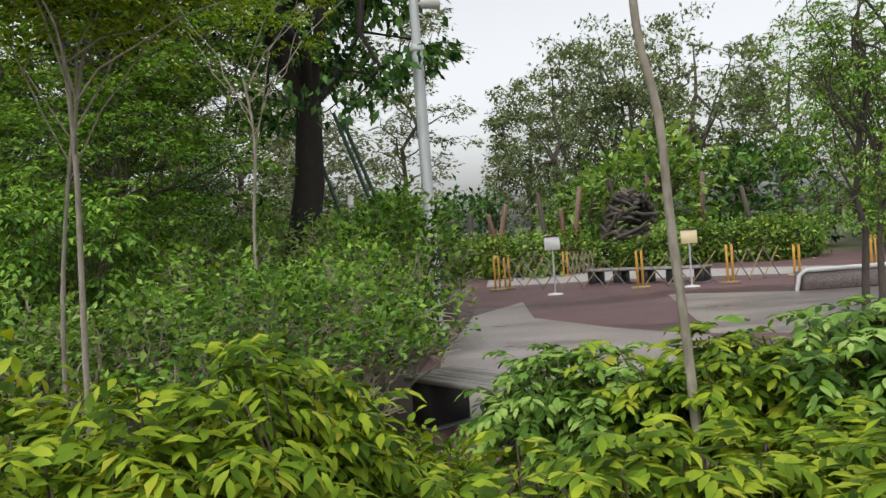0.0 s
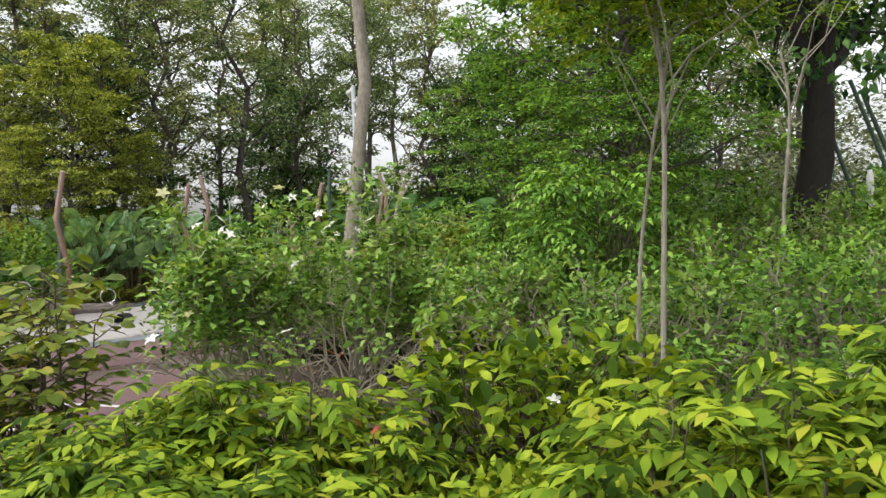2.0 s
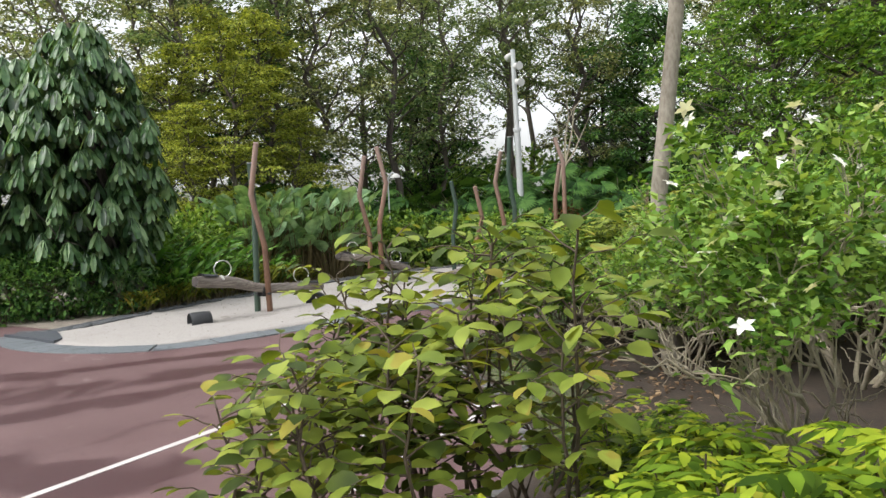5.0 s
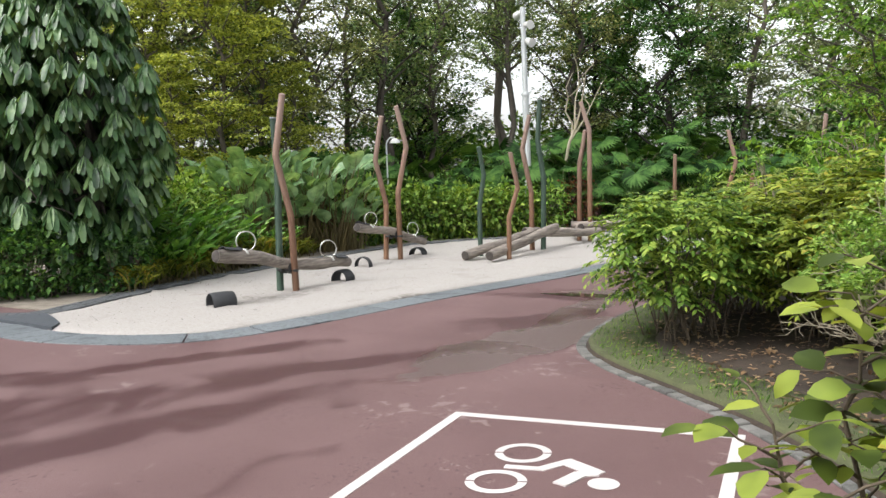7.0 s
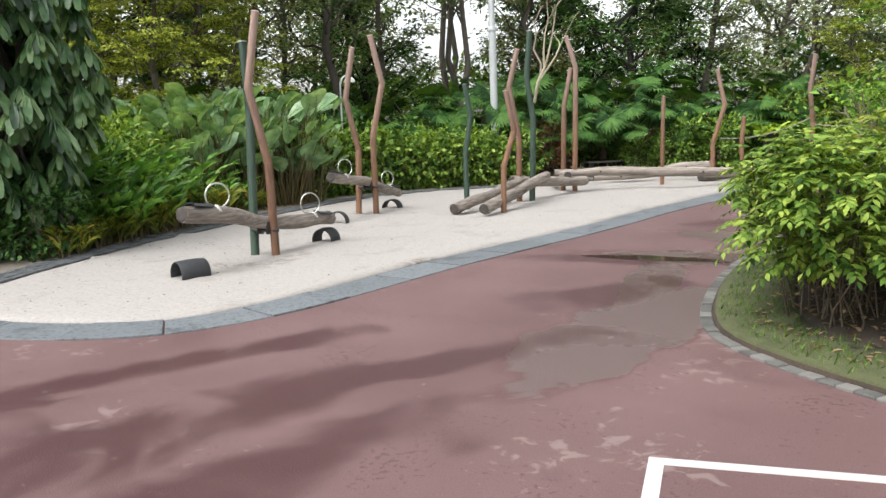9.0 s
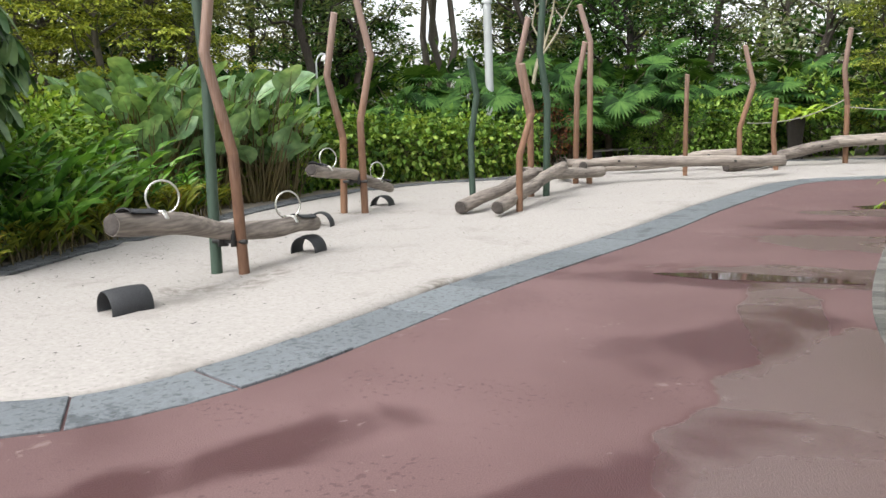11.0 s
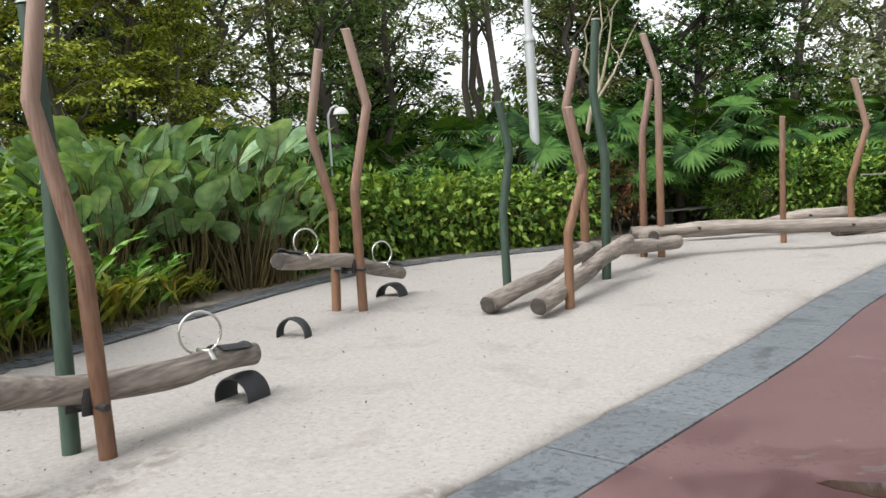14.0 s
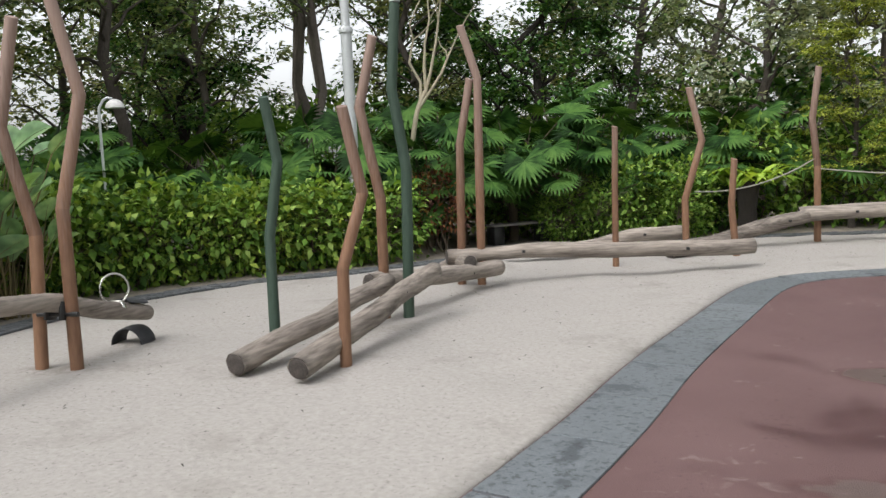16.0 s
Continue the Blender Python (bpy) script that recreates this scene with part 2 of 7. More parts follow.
    l.new(c, b.inputs["Base Color"])
    gloss = calc("SUBTRACT", calc("SUBTRACT", 0.68, calc("MULTIPLY", wetness, 0.26)), calc("MULTIPLY", film, 0.4))
    l.new(gloss, b.inputs["Roughness"])
    b.inputs["Specular IOR Level"].default_value = 0.35
    bp = n.new("ShaderNodeBump")
    bp.inputs["Strength"].default_value, bp.inputs["Distance"].default_value = 0.45, 0.008
    l.new(grain, bp.inputs["Height"])
    l.new(bp.outputs[0], b.inputs["Normal"])
    return m


PATHWAY = paving_material()
# light tone stands in for sky reflected on the wet plaza
CONCRETE = surface("sheen_tinted_concrete", (0.104, 0.076, 0.072), (0.368, 0.320, 0.296), 1.1, 70, 0.36, 0.2, rough_var=0.26, stretch=(0.35, 1.3, 1), spread=0.14)
WATER = surface("standing_water", (0.040, 0.022, 0.021), (0.056, 0.032, 0.029), 1.2, 8, 0.03, 0.01, rough_var=0.02)
SAND = surface("pale_sand", (0.232, 0.214, 0.198), (0.440, 0.416, 0.392), 26.0, 230, 0.95, 0.32, rough_var=0.03, spread=0.32)
stained(SAND, (0.200, 0.180, 0.160), 1.3, 0.58, 0.74, 0.45)
stained(SAND, (0.120, 0.105, 0.090), 34, 0.62, 0.68, 0.5)
stained(SAND, (0.150, 0.130, 0.112), 9, 0.42, 0.62, 0.75, [(-15.2, 8.0, 0.55, 0.32, 75), (-15.45, 9.9, 0.4, 0.3, 0), (-16.8, 11.9, 0.4, 0.3, 20), (-17.3, 14.0, 0.35, 0.3, 0), (-14.9, 8.6, 0.9, 0.3, 100), (-13.2, 9.0, 0.5, 0.25, 80), (-17.2, 13.0, 0.5, 0.25, 20)])
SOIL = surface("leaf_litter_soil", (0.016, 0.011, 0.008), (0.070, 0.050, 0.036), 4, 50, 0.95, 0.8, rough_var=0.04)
LITTER_SOIL = surface("sandy_litter", (0.110, 0.090, 0.070), (0.320, 0.280, 0.235), 5, 60, 0.95, 0.8, rough_var=0.04)
GRASS_SOIL = surface("mossy_verge", (0.040, 0.048, 0.020), (0.104, 0.112, 0.048), 5, 70, 0.95, 0.8, rough_var=0.04)
SLAB = surface("blue_grey_granite", (0.086, 0.099, 0.109), (0.188, 0.208, 0.224), 22.0, 150, 0.62, 0.25, per_object=0.16, rough_var=0.18, spread=0.22)
stained(SLAB, (0.045, 0.052, 0.060), 2.6, 0.58, 0.66, 0.7)
stained(SLAB, (0.040, 0.045, 0.050), 24, 0.56, 0.62, 0.65)
DARK_SLAB = surface("dark_blue_paving", (0.030, 0.036, 0.044), (0.085, 0.095, 0.108), 8.0, 110, 0.7, 0.3, rough_var=0.1)
SETT = surface("dark_granite_sett", (0.062, 0.067, 0.072), (0.165, 0.174, 0.182), 6, 90, 0.8, 0.4, per_object=0.3)
SETT_PALE = surface("grey_granite_sett", (0.070, 0.070, 0.065), (0.175, 0.170, 0.158), 6, 90, 0.8, 0.4, per_object=0.4)
PAINT = surface("white_road_paint", (0.440, 0.400, 0.388), (0.610, 0.572, 0.560), 3, 120, 0.7, 0.15, spread=0.15)
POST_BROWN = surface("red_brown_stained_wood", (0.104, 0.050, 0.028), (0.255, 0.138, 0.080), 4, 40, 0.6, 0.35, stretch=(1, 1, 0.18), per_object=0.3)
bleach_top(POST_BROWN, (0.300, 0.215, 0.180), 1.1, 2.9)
POST_GREEN = surface("green_stained_wood", (0.020, 0.042, 0.028), (0.056, 0.094, 0.066), 4, 40, 0.6, 0.3, stretch=(1, 1, 0.18), per_object=0.15)
LOGS = {}


def log_material(a, b):
    """Silvery peeled wood with streaks and cracks along the log from a to b."""
    turn = round(math.degrees(math.atan2(b[1] - a[1], b[0] - a[0])) / 5) * 5
    if turn not in LOGS:
        LOGS[turn] = surface("weathered_log", (0.060, 0.047, 0.040), (0.430, 0.375, 0.325), 6, 26, 0.85, 0.9, stretch=(6, 0.7, 0.7), per_object=0.12, spread=0.2, along=radians(turn))
    return LOGS[turn]


LOG_END = surface("log_end_grain", (0.026, 0.022, 0.020), (0.100, 0.085, 0.075), 8, 60, 0.9, 0.5)
RUBBER = surface("black_tyre_rubber", (0.014, 0.015, 0.018), (0.040, 0.042, 0.046), 6, 80, 0.7, 0.35)
STEEL = surface("polished_steel", (0.55, 0.54, 0.50), (0.72, 0.71, 0.67), 5, 60, 0.28, 0.05, metal=0.9)
BLACK_METAL = surface("black_bracket", (0.024, 0.024, 0.024), (0.056, 0.056, 0.056), 6, 60, 0.5, 0.1, metal=0.4)
GALV = surface("galvanised_pole", (0.440, 0.464, 0.472), (0.592, 0.616, 0.624), 2, 40, 0.5, 0.08, metal=0.25)
WHITE_PAINT = surface("white_enamel", (0.544, 0.544, 0.528), (0.672, 0.672, 0.656), 3, 50, 0.5, 0.08)
YELLOW = surface("yellow_painted_wood", (0.400, 0.200, 0.024), (0.600, 0.336, 0.056), 4, 50, 0.6, 0.2, per_object=0.2)
BAMBOO = surface("bamboo_lattice", (0.240, 0.168, 0.080), (0.416, 0.320, 0.176), 5, 50, 0.7, 0.2, per_object=0.3)
BARK = surface("grey_brown_bark", (0.044, 0.036, 0.030), (0.136, 0.116, 0.096), 3, 30, 0.95, 0.9, stretch=(1, 1, 0.35), per_object=0.3)
BARK_DARK = surface("dark_bark", (0.010, 0.008, 0.007), (0.036, 0.029, 0.024), 3, 30, 0.95, 0.9, stretch=(1, 1, 0.35))
BARK_PALE = surface("pale_mottled_bark", (0.160, 0.136, 0.104), (0.336, 0.304, 0.248), 6, 40, 0.9, 0.5, stretch=(1, 1, 0.4), spread=0.14)
BARK_CREAM = surface("cream_bark", (0.280, 0.245, 0.170), (0.480, 0.435, 0.320), 6, 40, 0.85, 0.4, stretch=(1, 1, 0.5))
TWIG = surface("brown_twig", (0.048, 0.036, 0.024), (0.136, 0.104, 0.072), 9, 60, 0.9, 0.3)
STALK = surface("yellow_brown_stalk", (0.070, 0.058, 0.022), (0.170, 0.130, 0.050), 6, 50, 0.6, 0.2, per_object=0.4)
TWIG_PALE = surface("bare_grey_twig", (0.220, 0.190, 0.135), (0.430, 0.380, 0.285), 9, 60, 0.9, 0.3)
GATE_WOOD = surface("brown_gate_wood", (0.096, 0.040, 0.022), (0.192, 0.088, 0.052), 5, 50, 0.65, 0.3, stretch=(1, 1, 0.2))
DECK = surface("weathered_deck_board", (0.128, 0.120, 0.112), (0.288, 0.272, 0.256), 5, 60, 0.75, 0.4, per_object=0.3)
ROPE = surface("grey_rope", (0.224, 0.216, 0.176), (0.400, 0.384, 0.336), 20, 90, 0.9, 0.4)
LEAF_BRIGHT = leaf_material("bright_young_leaf", (0.048, 0.102, 0.009), (0.145, 0.238, 0.020), (0.305, 0.375, 0.030), odd=(0.33, 0.34, 0.04), gloss=0.07)
LEAF_MID = leaf_material("mid_green_leaf", (0.030, 0.084, 0.014), (0.072, 0.168, 0.022), (0.155, 0.272, 0.035))
# dark, olive and woodland leaf colours carry added blue for haze
LEAF_DARK = leaf_material("dark_glossy_leaf", (0.026, 0.080, 0.024), (0.066, 0.160, 0.042), (0.140, 0.270, 0.065), rough=0.35)
LEAF_OLIVE = leaf_material("olive_leaf", (0.112, 0.145, 0.068), (0.225, 0.265, 0.110), (0.375, 0.400, 0.160))
LEAF_YELLOW = leaf_material("yellow_green_leaf", (0.067, 0.096, 0.014), (0.144, 0.182, 0.024), (0.259, 0.269, 0.043), odd=(0.28, 0.20, 0.04))
LEAF_SAP = leaf_material("broad_sapling_leaf", (0.075, 0.115, 0.022), (0.165, 0.225, 0.034), (0.290, 0.340, 0.060), odd=(0.30, 0.27, 0.05))
LEAF_UMB = leaf_material("umbrella_tree_leaf", (0.036, 0.086, 0.036), (0.085, 0.176, 0.069), (0.185, 0.285, 0.127), rough=0.28, glow_through=0.25, gloss=0.4)
LEAF_FOREST_YELLOW = leaf_material("yellowish_tree_leaf", (0.118, 0.165, 0.028), (0.250, 0.310, 0.055), (0.430, 0.470, 0.090))
LEAF_JAS = leaf_material("fresh_green_leaf", (0.060, 0.140, 0.022), (0.160, 0.295, 0.050), (0.310, 0.430, 0.115))
LEAF_FEATHER = leaf_material("feathery_green_leaf", (0.060, 0.146, 0.024), (0.145, 0.298, 0.044), (0.285, 0.440, 0.075))
LEAF_WOOD = leaf_material("woodland_leaf", (0.075, 0.130, 0.058), (0.158, 0.242, 0.096), (0.285, 0.355, 0.145))
LEAF_BLUE = leaf_material("blue_green_broad_leaf", (0.078, 0.158, 0.074), (0.160, 0.285, 0.135), (0.275, 0.400, 0.215), rough=0.34, glow_through=0.25, gloss=0.4)
LEAF_GINGER = leaf_material("glossy_ginger_leaf", (0.030, 0.098, 0.016), (0.090, 0.232, 0.036), (0.210, 0.380, 0.078), rough=0.35, gloss=0.3)
LEAF_PALM = leaf_material("dark_fan_palm_leaf", (0.016, 0.050, 0.012), (0.040, 0.102, 0.024), (0.084, 0.170, 0.040), rough=0.55, gloss=0.08, glow_through=0.14)
LEAF_CORNER = leaf_material("soft_green_compound_leaf", (0.046, 0.108, 0.016), (0.138, 0.240, 0.040), (0.290, 0.375, 0.075), gloss=0.1)
LEAF_FERN = leaf_material("lime_fern_blade", (0.140, 0.250, 0.030), (0.235, 0.380, 0.050), (0.340, 0.480, 0.080))
# distance haze is mixed into these two leaf colours, paler and greyer
LEAF_HAZE_FAR = leaf_material("haze_tinted_far_leaf", (0.105, 0.150, 0.085), (0.180, 0.235, 0.120), (0.280, 0.330, 0.170))
LEAF_HAZE = leaf_material("haze_tinted_leaf", (0.150, 0.190, 0.130), (0.230, 0.275, 0.180), (0.330, 0.365, 0.240))
LEAF_RED = leaf_material("red_brown_leaf", (0.080, 0.032, 0.020), (0.160, 0.064, 0.032), (0.224, 0.120, 0.048))
LEAF_DEAD = leaf_material("dry_fallen_leaf", (0.112, 0.064, 0.032), (0.224, 0.144, 0.080), (0.336, 0.240, 0.144), glow_through=0.1)
PETAL = leaf_material("white_petal", (0.75, 0.75, 0.70), (0.82, 0.82, 0.78), (0.86, 0.86, 0.83), glow_through=0.2)
PETAL_RED = leaf_material("red_petal", (0.20, 0.025, 0.015), (0.28, 0.04, 0.02), (0.34, 0.07, 0.03), glow_through=0.2)


# ---- mesh tools ----
class Geo:
    """Collects vertices and faces, and turns them into one mesh object."""

    def __init__(self):
        self.v, self.f, self.count = [], {}, 0

    def add(self, verts, faces):
        verts = np.asarray(verts, dtype=np.float64).reshape(-1, 3)
        for face in faces:
            self.f.setdefault(len(face), []).append(np.asarray(face, dtype=np.int64)[None] + self.count)
        self.v.append(verts)
        self.count += len(verts)

    def add_many(self, verts, faces, copies, each):
        """copies blocks of 'each' vertices, all with the same faces."""
        base = (np.arange(copies) * each + self.count)[:, None]
        for face in faces:
            self.f.setdefault(len(face), []).append(base + np.asarray(face)[None])
        self.v.append(np.asarray(verts).reshape(-1, 3))
        self.count += copies * each

    def mesh(self, name, material, smooth=True):
        me = bpy.data.meshes.new(name)
        v = np.concatenate(self.v).astype(np.float32)
        me.vertices.add(len(v))
        me.vertices.foreach_set("co", v.ravel())
        loops, totals = [], []
        for k, blocks in self.f.items():
            a = np.concatenate(blocks)
            loops.append(a.ravel())
            totals.append(np.full(len(a), k))
        loops, totals = np.concatenate(loops).astype(np.int32), np.concatenate(totals).astype(np.int32)
        me.loops.add(len(loops))
        me.loops.foreach_set("vertex_index", loops)
        me.polygons.add(len(totals))
        me.polygons.foreach_set("loop_start", np.concatenate([[0], np.cumsum(totals)[:-1]]).astype(np.int32))
        me.polygons.foreach_set("loop_total", totals)
        me.polygons.foreach_set("use_smooth", np.full(len(totals), smooth))
        me.update(calc_edges=True)
        me.validate()
        me.materials.append(material)
        return me


def part(name, geo, material, parent=None, label="", smooth=True):
    """Links geo (a Geo or a bmesh) as one mesh object, under parent where one is given."""
    if isinstance(geo, Geo):
        me = geo.mesh(name, material, smooth)
    else:
        me = bpy.data.meshes.new(name)
        geo.to_mesh(me)
        geo.free()
        me.materials.append(material)
        for p in me.polygons:
            p.use_smooth = smooth
    ob = new(name, me)
    if parent:
        ob.parent = parent
    return tagged(ob, label)


def unit(a):
    a = np.asarray(a, dtype=np.float64)
    return a / np.maximum(np.linalg.norm(a, axis=-1, keepdims=True), 1e-9)


def tube(geo, pts, radii, sides=6, caps=True, twist=0.0):
    """A tapering tube along pts."""
    pts = np.asarray(pts, dtype=np.float64)
    radii = np.broadcast_to(np.asarray(radii, dtype=np.float64), (len(pts),))
    d = unit(np.gradient(pts, axis=0))
    ref = np.array([1.0, 0, 0]) if abs(d[0][0]) < 0.8 else np.array([0, 1.0, 0])
    verts = []
    ang = np.linspace(0, 2 * np.pi, sides, endpoint=False) + twist
    for p, q, r in zip(pts, d, radii):
        x = unit(np.cross(q, ref))
        y = np.cross(q, x)
        ref = np.cross(x, q) if np.linalg.norm(np.cross(x, q)) > 0.1 else ref
        verts.append(p + r * (np.cos(ang)[:, None] * x + np.sin(ang)[:, None] * y))
    faces = [(k * sides + i, k * sides + (i + 1) % sides, (k + 1) * sides + (i + 1) % sides, (k + 1) * sides + i) for k in range(len(pts) - 1) for i in range(sides)]
    if caps:
        last = len(pts) * sides
        faces += [tuple(last + i for i in range(sides - 1, -1, -1)), tuple(last + sides + i for i in range(sides))]
        verts += [verts[0], verts[-1]]
    geo.add(np.concatenate(verts), faces)


def box_geo(geo, m, sx, sy, sz, bevel=0.006):
    """A box with bevelled edges, centred on the pose m."""
    hx, hy, hz = sx / 2, sy / 2, sz / 2
    b = min(bevel, hx * 0.5, hy * 0.5, hz * 0.5)
    v, faces = [], []
    ring = [(-hx + b, -hy), (hx - b, -hy), (hx, -hy + b), (hx, hy - b), (hx - b, hy), (-hx + b, hy), (-hx, hy - b), (-hx, -hy + b)]
    small = [(x * (1 - b / hx), y * (1 - b / hy)) for x, y in ring]
    for z, r in ((-hz, small), (-hz + b, ring), (hz - b, ring), (hz, small)):
        v += [(x, y, z) for x, y in r]
    for k in range(3):
        faces += [(k * 8 + i, k * 8 + (i + 1) % 8, k * 8 + 8 + (i + 1) % 8, k * 8 + 8 + i) for i in range(8)]
    faces += [tuple(range(7, -1, -1)), tuple(range(24, 32))]
    m = np.array(m)
    v = np.array(v) @ m[:3, :3].T + m[:3, 3]
    geo.add(v, faces)


LEAF_2 = (np.array([(0, 0, 0), (-0.27, 0.42, 0.07), (0.27, 0.42, 0.07), (0, 1, -0.10)]), [(0, 2, 3), (0, 3, 1)])
LEAF_4 = (np.array([(0, 0, 0), (-0.26, 0.42, 0.06), (0, 0.46, 0.0), (0.26, 0.42, 0.06), (0, 1.0, -0.2)]), [(0, 2, 1), (0, 3, 2), (1, 2, 4), (2, 3, 4)])
LEAF_6 = (np.array([(0, 0, 0), (-0.24, 0.3, 0.05), (0, 0.35, 0.0), (0.24, 0.3, 0.05), (-0.22, 0.62, 0.01), (0, 0.68, -0.07), (0.22, 0.62, 0.01), (0, 1.0, -0.22)]),
          [(0, 2, 1), (0, 3, 2), (1, 2, 5, 4), (2, 3, 6, 5), (4, 5, 7), (5, 6, 7)])
LEAF_OBLONG = (np.array([(0, 0, 0), (-0.10, 0.2, 0.03), (0, 0.2, 0.0), (0.10, 0.2, 0.03), (-0.135, 0.6, 0.02), (0, 0.6, -0.02), (0.135, 0.6, 0.02), (-0.09, 0.93, -0.05), (0.09, 0.93, -0.05), (0, 1.0, -0.08)]),
               [(0, 2, 1), (0, 3, 2), (1, 2, 5, 4), (2, 3, 6, 5), (4, 5, 9, 7), (5, 6, 8, 9)])
LEAF_OVAL = (np.array([(0, 0, 0), (-0.22, 0.2, 0.06), (0, 0.2, 0.02), (0.22, 0.2, 0.06), (-0.3, 0.5, 0.05), (0, 0.5, 0.0), (0.3, 0.5, 0.05), (-0.19, 0.8, -0.01), (0, 0.8, -0.05), (0.19, 0.8, -0.01), (0, 1.0, -0.12)]),
             [(0, 2, 1), (0, 3, 2), (1, 2, 5, 4), (2, 3, 6, 5), (4, 5, 8, 7), (5, 6, 9, 8), (7, 8, 10), (8, 9, 10)])


def leaves(geo, template, at, along, up, size, wide=1.0):
    """Adds one leaf per row: base point, direction, upper side and length."""
    tv, tf = template
    at, along, up = np.asarray(at), unit(along), np.asarray(up, dtype=np.float64)
    x = unit(np.cross(along, up))
    z = np.cross(x, along)
    size = np.broadcast_to(np.asarray(size, dtype=np.float64), (len(at),))[:, None, None]
    v = at[:, None] + size * (tv[None, :, :1] * wide * x[:, None] + tv[None, :, 1:2] * along[:, None] + tv[None, :, 2:] * z[:, None])
    geo.add_many(v, tf, len(at), len(tv))


def pinnate(geo, rng, at, along, length, pairs=5, leaflet=0.07, droop=0.5, template=LEAF_6, wide=1.0):
    """Compound leaves: leaflets in pairs along a drooping rachis."""
    at, along = np.asarray(at), unit(along)
    side = unit(np.cross(along, (0, 0, 1.0)) + 1e-6)
    length = np.broadcast_to(np.asarray(length, dtype=np.float64), (len(at),))[:, None]
    for k in range(pairs + 1):
        s = 0.3 + 0.7 * k / pairs
        p = at + along * length * s - np.array([0, 0, 1]) * length * droop * s * s
        fwd = unit(along - np.array([0, 0, 2 * droop * s]))
        for sg in ((-1, 1) if k < pairs else (0,)):
            d = unit(fwd * (0.75 if sg else 1) + sg * side * 0.9 - np.array([0, 0, 0.25]) + rng.normal(0, 0.08, at.shape))
            leaves(geo, template, p, d, np.array([0, 0, 1.0]) + rng.normal(0, 0.2, at.shape), leaflet * (1.1 - 0.3 * abs(s - 0.6)) * rng.uniform(0.8, 1.2, len(at)), wide)


def whorl(geo, rng, at, n=8, length=0.25, droop=0.6, template=LEAF_6, wide=0.8):
    """Umbrella heads: leaves that hang out from one point."""
    at = np.asarray(at)
    off = rng.uniform(0, 6.28, len(at))
    for k in range(n):
        a = off + 6.283 * k / n + rng.normal(0, 0.1, len(at))
        d = np.stack([np.cos(a), np.sin(a), np.full(len(at), -droop) + rng.normal(0, 0.15, len(at))], 1)
        leaves(geo, template, at, d, np.tile((0, 0, 1.0), (len(at), 1)), length * rng.uniform(0.8, 1.2, len(at)), wide)


def bent(a, b, rng, sag=0.0, wob=0.05, n=5):
    """Points from a to b with a wobble."""
    a, b = np.asarray(a, float), np.asarray(b, float)
    s = np.linspace(0, 1, n)[:, None]
    size = np.linalg.norm(b - a)
    off = rng.normal(0, wob * size, (n, 3)) * np.sin(np.pi * s)
    return a + (b - a) * s + off + np.array([0, 0, 1]) * sag * size * np.sin(np.pi * s)


def crown_points(rng, n, rx, ry, z0, z1, lumps=9, hollow=0.45, flat=1.0, boxy=1.0, uneven=1.0):
    """Points near the skin of an uneven crown."""
    u = unit(rng.normal(0, 1, (n, 3)) * np.array([1, 1, flat]))
    if boxy != 1.0:
        u[:, 2] = np.sign(u[:, 2]) * np.abs(u[:, 2]) ** boxy
    bump = unit(rng.normal(0, 1, (lumps, 3)))
    amp = rng.uniform(-0.3, 0.32, lumps) * uneven
    r = 1 + ((np.clip(u @ bump.T, 0, 1) ** 5) * amp).sum(1)
    r = r * (hollow + (1 - hollow) * rng.uniform(0, 1, n) ** 0.5)
    c = (z0 + z1) / 2
    p = np.stack([u[:, 0] * r * rx, u[:, 1] * r * ry, c + u[:, 2] * r * (z1 - z0) / 2], 1)
    return p, u


# ---- ground ----
def polygon_slab(name, pts, z, depth, material, label, category, holes=(), cell=0.0, relief=0.0, seed=0):
    bm = bmesh.new()
    face = bm.faces.new([bm.verts.new((x, y, z)) for x, y in pts])
    if face.normal.z < 0 or sum(a[0] * b[1] - b[0] * a[1] for a, b in zip(pts, pts[1:] + pts[:1])) < 0:
        bmesh.ops.reverse_faces(bm, faces=[face])
    xs, ys = [p[0] for p in pts], [p[1] for p in pts]
    if cell:
        for axis, lo, hi in ((0, min(xs), max(xs)), (1, min(ys), max(ys))):
            c = lo + cell
            while c < hi:
                co, no = [0, 0, 0], [0, 0, 0]
                co[axis], no[axis] = c, 1
                bmesh.ops.bisect_plane(bm, geom=bm.verts[:] + bm.edges[:] + bm.faces[:], plane_co=co, plane_no=no)
                c += cell
    edge_verts = {v for e in bm.edges if e.is_boundary for v in e.verts}
    if relief:
        for v in bm.verts:
            if v not in edge_verts:
                v.co.z += max(0.0, relief * (noise.noise(Vector((v.co.x * 1.1 + seed, v.co.y * 1.1, 0))) + 0.6 * noise.noise(Vector((v.co.x * 3.7, v.co.y * 3.7 + seed, 2))) + 0.5))
    ret = bmesh.ops.extrude_edge_only(bm, edges=[e for e in bm.edges if e.is_boundary])
    for v in ret["geom"]:
        if isinstance(v, bmesh.types.BMVert):
            v.co.z = z - depth
    ob = part(name, bm, material, None, "", smooth=bool(relief))
    return tagged(ob, label, category, kind="structure")


